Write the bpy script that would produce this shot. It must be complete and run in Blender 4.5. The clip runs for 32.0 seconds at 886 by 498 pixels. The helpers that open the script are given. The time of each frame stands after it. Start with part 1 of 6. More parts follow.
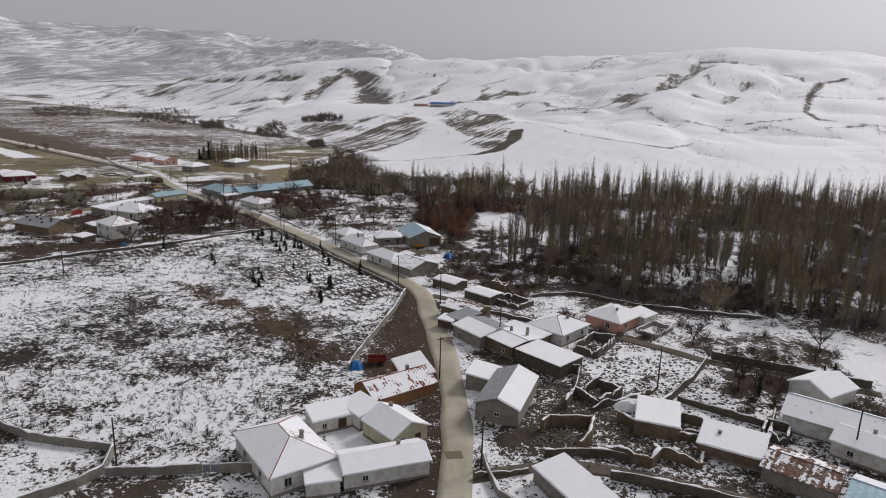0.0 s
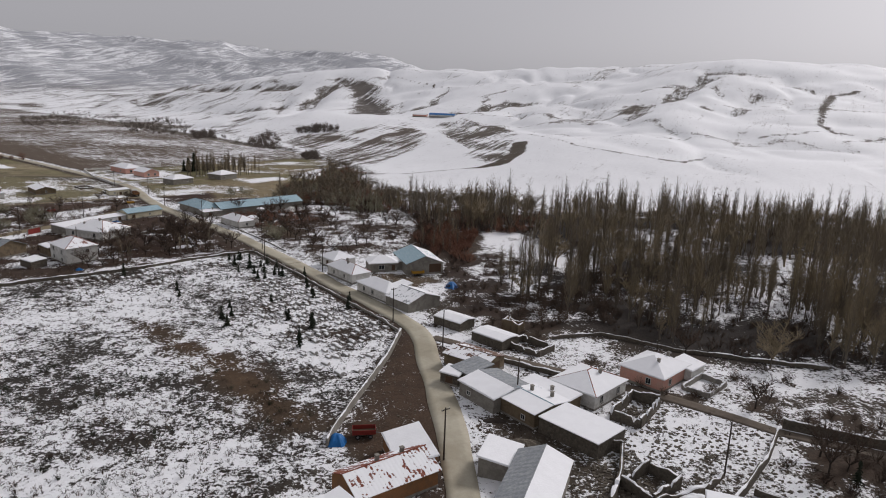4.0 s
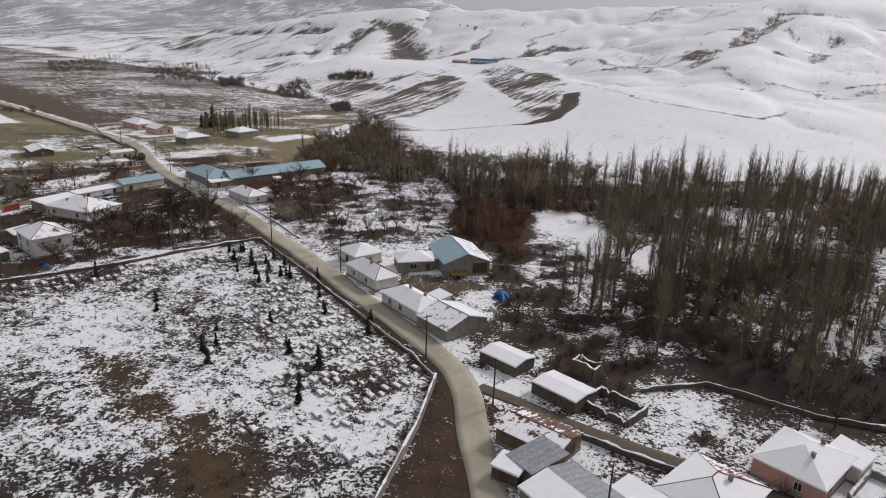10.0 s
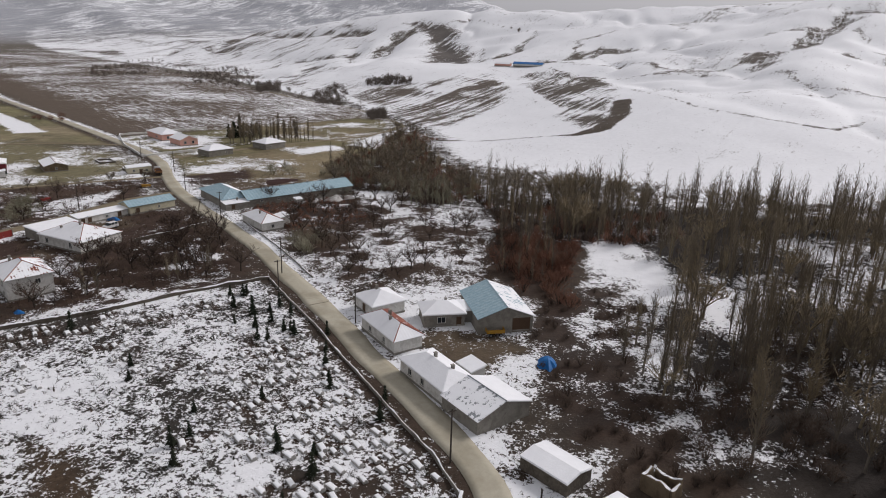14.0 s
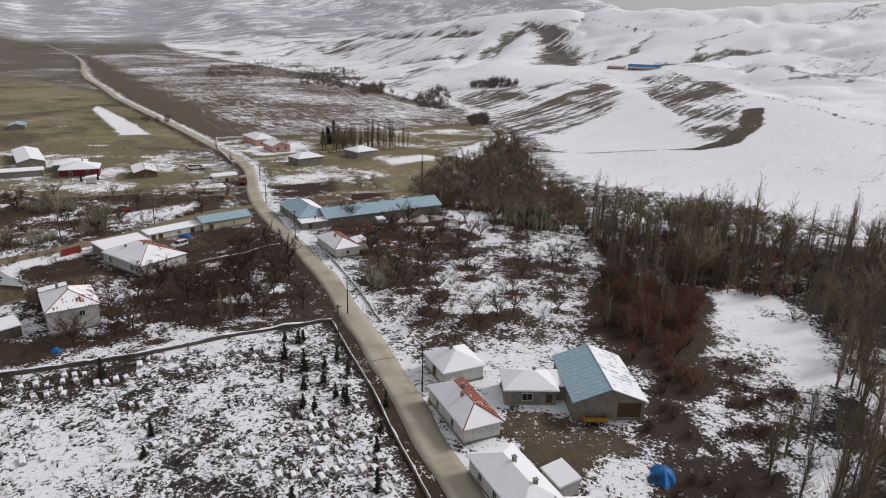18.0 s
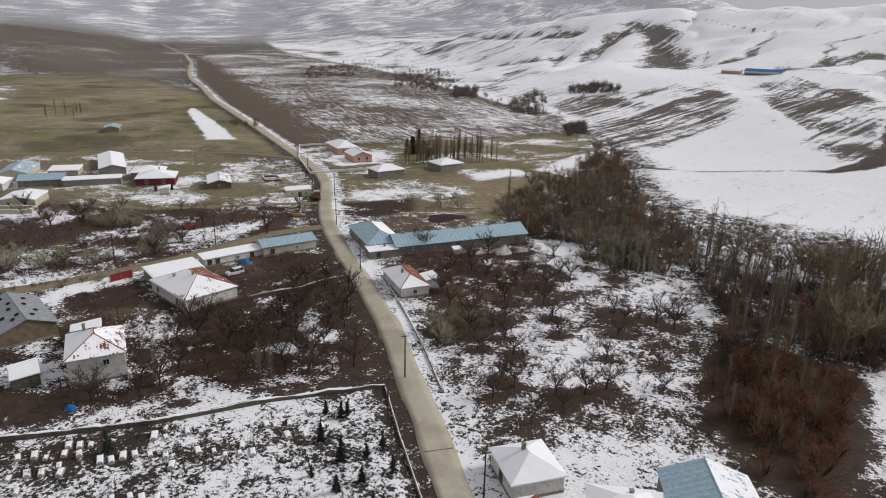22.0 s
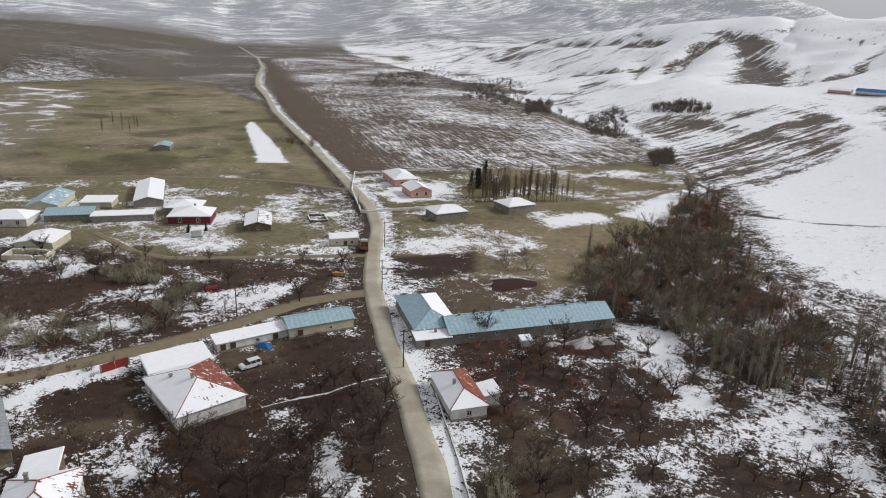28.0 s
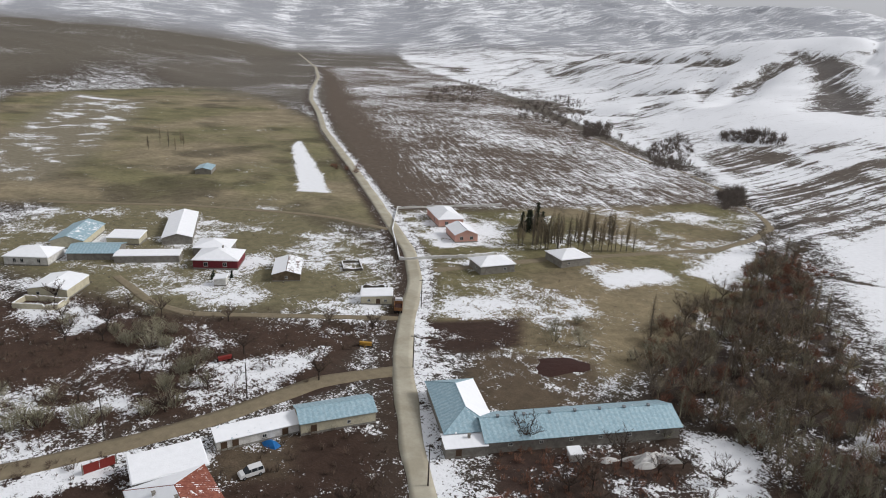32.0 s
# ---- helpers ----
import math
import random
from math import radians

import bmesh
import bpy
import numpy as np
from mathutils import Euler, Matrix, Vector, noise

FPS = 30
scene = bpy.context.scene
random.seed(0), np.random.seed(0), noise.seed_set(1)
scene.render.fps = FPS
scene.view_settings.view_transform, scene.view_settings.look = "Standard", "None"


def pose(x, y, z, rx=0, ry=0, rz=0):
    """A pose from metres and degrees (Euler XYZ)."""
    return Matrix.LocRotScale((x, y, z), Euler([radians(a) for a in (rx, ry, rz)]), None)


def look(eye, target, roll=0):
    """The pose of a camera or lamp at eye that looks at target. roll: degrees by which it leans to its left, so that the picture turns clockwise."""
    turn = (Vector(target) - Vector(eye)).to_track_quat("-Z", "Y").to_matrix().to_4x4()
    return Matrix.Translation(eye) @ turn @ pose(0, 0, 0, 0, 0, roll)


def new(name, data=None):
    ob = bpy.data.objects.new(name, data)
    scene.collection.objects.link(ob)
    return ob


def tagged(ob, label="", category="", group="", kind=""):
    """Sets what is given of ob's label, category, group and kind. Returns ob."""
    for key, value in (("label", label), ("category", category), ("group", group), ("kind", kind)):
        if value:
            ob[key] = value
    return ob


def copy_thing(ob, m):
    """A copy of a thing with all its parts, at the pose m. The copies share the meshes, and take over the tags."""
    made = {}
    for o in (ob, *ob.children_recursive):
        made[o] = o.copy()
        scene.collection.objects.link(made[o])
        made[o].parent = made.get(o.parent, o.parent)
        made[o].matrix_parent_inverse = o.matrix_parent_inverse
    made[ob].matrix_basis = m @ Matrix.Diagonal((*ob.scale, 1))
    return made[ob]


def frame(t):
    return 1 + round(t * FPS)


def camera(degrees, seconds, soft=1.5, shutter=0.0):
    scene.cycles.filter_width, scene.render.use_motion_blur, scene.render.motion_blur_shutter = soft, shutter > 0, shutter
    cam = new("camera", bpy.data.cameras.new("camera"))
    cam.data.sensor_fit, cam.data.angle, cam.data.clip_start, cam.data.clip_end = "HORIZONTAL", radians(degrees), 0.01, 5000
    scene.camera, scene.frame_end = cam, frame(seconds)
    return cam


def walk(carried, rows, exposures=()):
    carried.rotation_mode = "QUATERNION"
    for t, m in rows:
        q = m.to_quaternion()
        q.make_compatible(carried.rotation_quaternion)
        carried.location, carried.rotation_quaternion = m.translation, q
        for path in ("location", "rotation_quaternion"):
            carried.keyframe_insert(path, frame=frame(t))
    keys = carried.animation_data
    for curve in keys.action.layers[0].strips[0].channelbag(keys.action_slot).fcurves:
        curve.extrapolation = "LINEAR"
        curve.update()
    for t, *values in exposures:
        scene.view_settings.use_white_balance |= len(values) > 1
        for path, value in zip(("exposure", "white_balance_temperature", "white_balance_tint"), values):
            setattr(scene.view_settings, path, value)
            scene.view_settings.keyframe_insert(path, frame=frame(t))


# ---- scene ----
cam = camera(67.6, 32.0, 1.0)
PATH = [
    (0, (1.69, 1.424, 55.107), (1.665, 3.364, 54.621), 1.8),
    (0.5, (1.7, 4.949, 54.457), (1.674, 6.892, 53.985), 1.8),
    (1, (1.613, 8.465, 53.946), (1.585, 10.41, 53.482), 1.9),
    (1.5, (1.446, 11.975, 53.557), (1.417, 13.922, 53.099), 2.0),
    (2, (1.215, 15.482, 53.278), (1.186, 17.43, 52.826), 2.0),
    (2.5, (0.936, 18.986, 53.094), (0.908, 20.936, 52.648), 2.1),
    (3, (0.62, 22.49, 52.995), (0.593, 24.441, 52.554), 2.1),
    (3.5, (0.279, 25.995, 52.968), (0.257, 27.947, 52.532), 2.1),
    (5.5, (-1.148, 40.043, 53.389), (-1.163, 41.955, 52.803), 2.2),
    (6, (-1.486, 43.564, 53.584), (-1.499, 45.468, 52.974), 2.2),
    (6.5, (-1.807, 47.089, 53.801), (-1.82, 48.994, 53.193), 2.2),
    (7, (-2.108, 50.618, 54.034), (-2.12, 52.522, 53.424), 2.2),
    (7.5, (-2.387, 54.15, 54.277), (-2.398, 56.055, 53.666), 2.2),
    (8, (-2.643, 57.686, 54.526), (-2.656, 59.59, 53.914), 2.2),
    (8.5, (-2.876, 61.223, 54.776), (-2.889, 63.128, 54.165), 2.1),
    (9, (-3.086, 64.762, 55.025), (-3.122, 66.666, 54.413), 2.1),
    (9.5, (-3.274, 68.302, 55.27), (-3.353, 70.204, 54.656), 2.1),
    (10, (-3.443, 71.841, 55.507), (-3.567, 73.74, 54.892), 2.1),
    (10.5, (-3.595, 75.379, 55.737), (-3.762, 77.274, 55.12), 2.0),
    (11, (-3.733, 78.914, 55.956), (-3.94, 80.805, 55.338), 2.0),
    (11.5, (-3.861, 82.445, 56.164), (-4.085, 84.333, 55.544), 2.0),
    (12, (-3.984, 85.97, 56.361), (-4.214, 87.858, 55.742), 1.9),
    (12.5, (-4.105, 89.489, 56.547), (-4.34, 91.376, 55.927), 1.9),
    (13, (-4.23, 92.999, 56.722), (-4.469, 94.886, 56.105), 1.9),
    (13.5, (-4.364, 96.499, 56.887), (-4.607, 98.386, 56.271), 1.8),
    (15.5, (-5.097, 110.37, 57.47), (-5.375, 112.253, 56.855), 1.7),
    (16, (-5.357, 113.798, 57.605), (-5.691, 115.671, 56.989), 1.6),
    (16.5, (-5.66, 117.207, 57.741), (-6.047, 119.069, 57.122), 1.6),
    (17, (-6.01, 120.595, 57.88), (-6.447, 122.445, 57.258), 1.6),
    (17.5, (-6.412, 123.962, 58.024), (-6.904, 125.798, 57.401), 1.5),
    (18, (-6.872, 127.305, 58.176), (-7.415, 129.126, 57.551), 1.5),
    (18.5, (-7.395, 130.624, 58.339), (-7.986, 132.43, 57.716), 1.5),
    (19, (-7.983, 133.917, 58.516), (-8.621, 135.707, 57.89), 1.5),
    (19.5, (-8.642, 137.184, 58.711), (-9.323, 138.958, 58.087), 1.4),
    (20, (-9.374, 140.423, 58.926), (-10.096, 142.181, 58.301), 1.4),
    (20.5, (-10.183, 143.634, 59.164), (-10.945, 145.374, 58.537), 1.4),
    (21, (-11.07, 146.816, 59.428), (-11.868, 148.538, 58.797), 1.4),
    (21.5, (-12.036, 149.969, 59.722), (-12.834, 151.693, 59.097), 1.4),
    (22, (-13.083, 153.091, 60.048), (-13.881, 154.812, 59.415), 1.4),
    (22.5, (-14.211, 156.183, 60.408), (-15.055, 157.884, 59.779), 1.4),
    (23, (-15.418, 159.245, 60.807), (-16.315, 160.914, 60.168), 1.4),
    (23.5, (-16.703, 162.277, 61.246), (-17.649, 163.92, 60.609), 1.4),
    (24, (-18.062, 165.279, 61.728), (-19.04, 166.9, 61.082), 1.5),
    (24.5, (-19.492, 168.252, 62.254), (-20.47, 169.874, 61.611), 1.5),
    (25, (-20.989, 171.197, 62.827), (-21.966, 172.814, 62.173), 1.5),
    (25.5, (-22.545, 174.114, 63.448), (-23.52, 175.735, 62.799), 1.6),
    (27.5, (-29.205, 185.539, 66.442), (-30.175, 187.168, 65.805), 1.8),
    (28, (-30.926, 188.344, 67.32), (-31.895, 189.974, 66.686), 1.9),
    (28.5, (-32.642, 191.133, 68.249), (-33.655, 192.736, 67.615), 2.0),
    (29, (-34.339, 193.909, 69.23), (-35.401, 195.481, 68.595), 2.1),
    (29.5, (-35.999, 196.676, 70.261), (-37.079, 198.235, 69.626), 2.2),
    (30, (-37.603, 199.437, 71.339), (-38.689, 200.993, 70.706), 2.3),
    (30.5, (-39.13, 202.196, 72.463), (-40.221, 203.748, 71.83), 2.5),
    (31, (-40.557, 204.958, 73.63), (-41.65, 206.509, 72.998), 2.6),
    (31.5, (-41.861, 207.727, 74.836), (-42.955, 209.278, 74.205), 2.8),
    (32, (-43.014, 210.508, 76.078), (-44.113, 212.059, 75.456), 2.9),
]
walk(cam, [(t, look(eye, target, roll)) for t, eye, target, roll in PATH], [(0.0, -0.25, 6400, 16), (12.0, -0.16, 6400, 16), (22.0, -0.07, 6380, 14), (32.0, 0.06, 6280, 12)])

# ---- light ----
SUN_AZ, SUN_EL = 48.0, 36.0      # degrees, azimuth from +y clockwise
world = bpy.data.worlds.new("overcast_sky")
scene.world = world
world.use_nodes = True
wn = world.node_tree
wn.nodes.clear()
sky = wn.nodes.new("ShaderNodeTexSky")
sky.sky_type = "NISHITA"
sky.sun_disc = False
sky.sun_elevation = radians(SUN_EL)
sky.sun_rotation = radians(SUN_AZ)
sky.air_density, sky.dust_density, sky.ozone_density = 1.0, 4.0, 1.0
hue = wn.nodes.new("ShaderNodeHueSaturation")
hue.inputs["Saturation"].default_value = 0.12
wback = wn.nodes.new("ShaderNodeBackground")
wback.inputs["Strength"].default_value = 0.12
wout = wn.nodes.new("ShaderNodeOutputWorld")
wn.links.new(sky.outputs[0], hue.inputs["Color"])
veil = wn.nodes.new("ShaderNodeMix")
veil.data_type = "RGBA"
veil.inputs["Factor"].default_value = 0.75
veil.inputs[7].default_value = (3.95, 4.0, 4.1, 1)
wn.links.new(hue.outputs[0], veil.inputs[6])
wn.links.new(veil.outputs[2], wback.inputs["Color"])
wn.links.new(wback.outputs[0], wout.inputs["Surface"])
sun_data = bpy.data.lights.new("sun", "SUN")
sun_data.energy = 2.1
sun_data.angle = radians(14)
sun_data.color = (1.0, 0.97, 0.92)
sun = new("sun", sun_data)
sd = Vector((math.sin(radians(SUN_AZ)) * math.cos(radians(SUN_EL)), math.cos(radians(SUN_AZ)) * math.cos(radians(SUN_EL)), math.sin(radians(SUN_EL))))
sun.matrix_world = look(sd * 100, (0, 0, 0))


# ---- materials ----
class Mat:
    """A small node-graph builder for one material."""

    def __init__(self, name, rough=0.9):
        self.m = bpy.data.materials.new(name)
        self.m.use_nodes = True
        self.t = self.m.node_tree
        self.b = self.t.nodes["Principled BSDF"]
        self.b.inputs["Roughness"].default_value = rough
        self.b.inputs["Specular IOR Level"].default_value = 0.2

    def node(self, kind, **inputs):
        n = self.t.nodes.new(kind)
        for k, v in inputs.items():
            self.put(n.inputs[k.replace("_", " ")], v)
        return n

    def put(self, socket, v):
        if isinstance(v, bpy.types.NodeSocket):
            self.t.links.new(v, socket)
        elif isinstance(v, (tuple, list)) and len(v) == 3 and socket.type == "RGBA":
            socket.default_value = (*v, 1)
        else:
            socket.default_value = v

    def pos(self):
        return self.node("ShaderNodeNewGeometry").outputs["Position"]

    def obj(self):
        return self.node("ShaderNodeTexCoord").outputs["Object"]

    def attr(self, name, out="Fac"):
        n = self.node("ShaderNodeAttribute")
        n.attribute_name = name
        return n.outputs[out]

    def noise(self, vec, scale, detail=4, rough=0.55, distort=0.0):
        n = self.node("ShaderNodeTexNoise", Scale=scale, Detail=detail, Roughness=rough, Distortion=distort)
        self.put(n.inputs["Vector"], vec)
        return n.outputs["Fac"]

    def math(self, op, a, b=0.0, c=0.0):
        n = self.node("ShaderNodeMath")
        n.operation = op
        for i, v in enumerate((a, b, c)):
            self.put(n.inputs[i], v)
        return n.outputs[0]

    def ramp(self, v, lo, hi, a=0.0, b=1.0):
        n = self.node("ShaderNodeMapRange")
        n.interpolation_type = "SMOOTHSTEP"
        for i, w in enumerate((v, lo, hi, a, b)):
            self.put(n.inputs[i], w)
        return n.outputs[0]

    def mix(self, f, a, b, blend="MIX"):
        n = self.node("ShaderNodeMix")
        n.data_type = "RGBA"
        n.blend_type = blend
        self.put(n.inputs["Factor"], f)
        self.put(n.inputs[6], a)
        self.put(n.inputs[7], b)
        return n.outputs[2]

    def vary(self, colour, v, amount):
        """colour, darker and lighter with v."""
        k = self.math("MULTIPLY_ADD", self.math("SUBTRACT", v, 0.5), amount * 2, 1.0)
        n = self.node("ShaderNodeVectorMath")
        n.operation = "SCALE"
        self.put(n.inputs[0], colour)
        self.put(n.inputs["Scale"], k)
        return n.outputs[0]

    def scaled(self, vec, s):
        n = self.node("ShaderNodeVectorMath")
        n.operation = "MULTIPLY"
        self.put(n.inputs[0], vec)
        n.inputs[1].default_value = s
        return n.outputs[0]

    def bump(self, h, strength, dist):
        n = self.node("ShaderNodeBump", Strength=strength, Distance=dist, Height=h)
        self.t.links.new(n.outputs[0], self.b.inputs["Normal"])

    def colour(self, v):
        self.put(self.b.inputs["Base Color"], v)

    def rough(self, v):
        self.put(self.b.inputs["Roughness"], v)

    def rand(self):
        return self.node("ShaderNodeObjectInfo").outputs["Random"]


SNOW = (0.83, 0.84, 0.86)


def ground_material():
    m = Mat("ground_snow_and_soil", 0.95)
    p = m.pos()
    flat = m.scaled(p, (1, 1, 0.3))
    cov = m.attr("snow")
    bare = m.attr("bare", "Color")
    fine = m.noise(flat, 1.7, 8, 0.70, 0.5)
    mid = m.noise(flat, 0.42, 6, 0.68, 0.7)
    broad = m.noise(flat, 0.10, 7, 0.66, 0.9)
    n = m.math("ADD", m.math("MULTIPLY", fine, 0.44), m.math("ADD", m.math("MULTIPLY", mid, 0.31), m.math("MULTIPLY", broad, 0.25)))
    v = m.math("ADD", m.math("MULTIPLY", m.math("SUBTRACT", n, 0.5), 5.6), m.math("MULTIPLY", m.math("SUBTRACT", cov, 0.5), 1.3))
    # furrows of the ploughed land hold the snow in lines
    rot = m.node("ShaderNodeMapping")
    rot.inputs["Rotation"].default_value = (0, 0, radians(-138))
    m.put(rot.inputs["Vector"], p)
    rows = m.noise(m.scaled(rot.outputs[0], (0.05, 0.55, 0.1)), 1.0, 5, 0.65, 0.3)
    fur = m.math("MULTIPLY", m.math("SUBTRACT", rows, 0.5), m.math("MULTIPLY", m.attr("furrow"), 2.0))
    v = m.math("ADD", v, fur)
    # long drifts and bare streaks slant across the hillside
    slant = m.node("ShaderNodeMapping")
    slant.inputs["Rotation"].default_value = (0, 0, radians(-63))
    m.put(slant.inputs["Vector"], p)
    drift = m.noise(m.scaled(slant.outputs[0], (0.006, 0.032, 0.02)), 1.0, 6, 0.62, 0.7)
    v = m.math("ADD", v, m.math("MULTIPLY", m.math("SUBTRACT", drift, 0.5), m.math("MULTIPLY", m.attr("hill"), 2.8)))
    thin = m.noise(m.scaled(slant.outputs[0], (0.016, 0.20, 0.05)), 1.0, 5, 0.68, 0.6)
    v = m.math("ADD", v, m.math("MULTIPLY", m.math("SUBTRACT", thin, 0.5), m.math("MULTIPLY", m.attr("hill"), 3.4)))
    mask = m.ramp(v, -0.11, 0.08)
    tone = m.noise(p, 0.35, 6, 0.7)
    soil = m.vary(m.vary(bare, tone, 0.75), m.noise(p, 3.1, 4, 0.7), 0.75)
    snow = m.vary(SNOW, m.noise(flat, 0.5, 5, 0.6), 0.10)
    m.colour(m.mix(mask, soil, snow))
    m.rough(m.ramp(mask, 0, 1, 0.95, 0.7))
    m.bump(m.math("ADD", m.math("MULTIPLY", mask, 0.5), m.math("ADD", fine, tone)), 0.6, 0.35)
    return m.m


def roof_material(name, base, second, rough, metal=0.0, wave=1.1):
    """A ribbed roof sheet or tile, with snow where the slope's cover says so."""
    m = Mat(name, rough)
    p = m.pos()
    cov = m.attr("cover")
    u = m.attr("along")
    n1 = m.noise(p, 0.55, 5, 0.6, 0.5)
    n2 = m.noise(p, 2.4, 4, 0.6)
    ribs = m.math("SINE", m.math("MULTIPLY", u, 6.283 / wave))
    v = m.math("ADD", m.math("MULTIPLY", n1, 0.7), m.math("MULTIPLY", n2, 0.3))
    v = m.math("ADD", v, m.math("MULTIPLY", ribs, 0.03))
    v = m.math("ADD", v, m.math("MULTIPLY", m.math("SUBTRACT", cov, 0.5), 0.62))
    mask = m.ramp(v, 0.485, 0.515)
    sheet = m.vary(m.mix(m.ramp(m.noise(p, 1.2, 5, 0.65), 0.4, 0.65), base, second), n2, 0.3)
    sheet = m.vary(sheet, m.ramp(ribs, -1, 1), 0.06)
    m.colour(m.mix(mask, sheet, m.vary(SNOW, n1, 0.08)))
    m.rough(m.ramp(mask, 0, 1, rough, 0.8))
    m.put(m.b.inputs["Metallic"], m.ramp(mask, 0, 1, metal, 0.0))
    m.bump(m.math("ADD", m.math("MULTIPLY", mask, 1.0), m.math("ADD", m.math("MULTIPLY", ribs, 0.10), m.math("MULTIPLY", n2, 0.3))), 0.5, 0.09)
    return m.m


def wall_material(name, base, stain, amount=0.5, scale=0.7, bump=0.3):
    m = Mat(name, 0.9)
    p = m.pos()
    n1 = m.noise(p, scale, 6, 0.65, 0.4)
    n2 = m.noise(p, scale * 6, 4, 0.6)
    c = m.mix(m.math("MULTIPLY", m.ramp(n1, 0.42, 0.62), amount), base, stain)
    m.colour(m.vary(c, n2, 0.22))
    m.bump(m.math("ADD", n1, n2), bump, 0.06)
    return m.m


def stone_material(name, a, b, scale=2.6):
    m = Mat(name, 0.95)
    p = m.pos()
    vor = m.node("ShaderNodeTexVoronoi", Scale=scale)
    m.put(vor.inputs["Vector"], p)
    n = m.noise(p, 0.8, 5, 0.6)
    c = m.mix(vor.outputs["Color"], a, b)
    c = m.vary(m.mix(0.5, c, m.mix(n, a, b)), m.noise(p, 7, 3), 0.4)
    m.colour(c)
    m.bump(m.math("SUBTRACT", n, vor.outputs["Distance"]), 0.8, 0.12)
    return m.m


def plain(name, c, rough=0.8, metal=0.0, amount=0.25, scale=3.0):
    m = Mat(name, rough)
    p = m.pos()
    m.colour(m.vary(m.vary(c, m.noise(p, scale, 5, 0.6), amount), m.noise(p, scale * 7, 3), amount * 0.6))
    m.b.inputs["Metallic"].default_value = metal
    return m.m


def twig_material(name, a, b):
    m = Mat(name, 0.95)
    stand = m.noise(m.scaled(m.pos(), (1, 1, 0.06)), 0.33, 3, 0.6)
    f = m.math("FRACT", m.math("ADD", m.rand(), m.math("MULTIPLY", stand, 1.6)))
    m.colour(m.vary(m.mix(f, a, b), m.noise(m.pos(), 1.2, 3), 0.4))
    return m.m


def road_material():
    m = Mat("worn_asphalt_road", 0.85)
    p = m.pos()
    n = m.noise(p, 0.12, 5, 0.6, 0.4)
    g = m.noise(p, 1.3, 5, 0.65)
    c = m.mix(m.ramp(n, 0.35, 0.65), (0.33, 0.30, 0.228), (0.42, 0.39, 0.31))
    c = m.vary(m.vary(c, g, 0.16), m.noise(p, 9, 3), 0.12)
    m.colour(c)
    m.bump(g, 0.25, 0.03)
    return m.m


def snow_material():
    m = Mat("settled_snow", 0.75)
    p = m.pos()
    n = m.noise(p, 0.7, 5, 0.6)
    m.colour(m.vary(SNOW, n, 0.08))
    m.bump(m.math("ADD", n, m.noise(p, 3.5, 4)), 0.35, 0.12)
    return m.m


M_GROUND = ground_material()
M_SNOW = snow_material()
M_ROAD = road_material()
M_PATCH = plain("patched_asphalt", (0.16, 0.135, 0.095), 0.9)
M_TRACK = plain("dirt_track", (0.20, 0.165, 0.11), 0.95, 0, 0.4, 0.6)
M_LANE = plain("muddy_lane", (0.115, 0.094, 0.074), 0.95, 0, 0.5, 0.9)
M_BLUE = roof_material("blue_sheet_roof", (0.29, 0.42, 0.48), (0.35, 0.47, 0.52), 0.5, 0.2)
M_GREY = roof_material("grey_sheet_roof", (0.25, 0.27, 0.285), (0.32, 0.335, 0.345), 0.5, 0.2)
M_TILE = roof_material("red_tile_roof", (0.19, 0.06, 0.042), (0.27, 0.105, 0.07), 0.85, 0, 0.6)
M_RUST = roof_material("rusty_sheet_roof", (0.13, 0.065, 0.045), (0.21, 0.16, 0.13), 0.8, 0.1, 0.9)
M_EARTH = roof_material("earth_roof", (0.12, 0.09, 0.06), (0.17, 0.13, 0.09), 0.95)
M_WHITE = wall_material("whitewashed_wall", (0.62, 0.61, 0.58), (0.36, 0.34, 0.30), 0.55)
M_CREAM = wall_material("cream_plaster", (0.52, 0.48, 0.35), (0.36, 0.33, 0.26), 0.5)
M_PINK = wall_material("pink_plaster", (0.55, 0.30, 0.24), (0.45, 0.34, 0.28), 0.4)
M_MAROON = wall_material("dark_red_wall", (0.16, 0.028, 0.035), (0.11, 0.03, 0.03), 0.5)
M_CONC = wall_material("bare_block_wall", (0.25, 0.235, 0.205), (0.15, 0.135, 0.115), 0.6)
M_MUD = wall_material("mud_plaster", (0.18, 0.138, 0.09), (0.105, 0.08, 0.054), 0.7)
M_BRICK = wall_material("orange_brick_wall", (0.26, 0.125, 0.055), (0.17, 0.10, 0.06), 0.6)
M_STONE = stone_material("field_stone", (0.05, 0.042, 0.033), (0.17, 0.148, 0.118))
M_GRAVE = stone_material("grave_stone", (0.24, 0.23, 0.21), (0.45, 0.44, 0.42), 1.4)
M_GLASS = plain("dark_window_glass", (0.03, 0.035, 0.04), 0.15, 0, 0.1)
M_FRAME = plain("white_frame", (0.55, 0.54, 0.5), 0.6)
M_WOOD = plain("weathered_wood", (0.13, 0.095, 0.065), 0.9, 0, 0.4)
M_DOOR = plain("brown_door", (0.09, 0.055, 0.035), 0.7)
M_POLE = plain("tarred_pole", (0.06, 0.05, 0.042), 0.9)
M_METAL = plain("dull_metal", (0.25, 0.26, 0.27), 0.5, 0.5)
M_BARK = plain("grey_bark", (0.15, 0.13, 0.105), 0.95, 0, 0.4)
M_DARKBARK = plain("dark_bark", (0.045, 0.036, 0.03), 0.95, 0, 0.4)
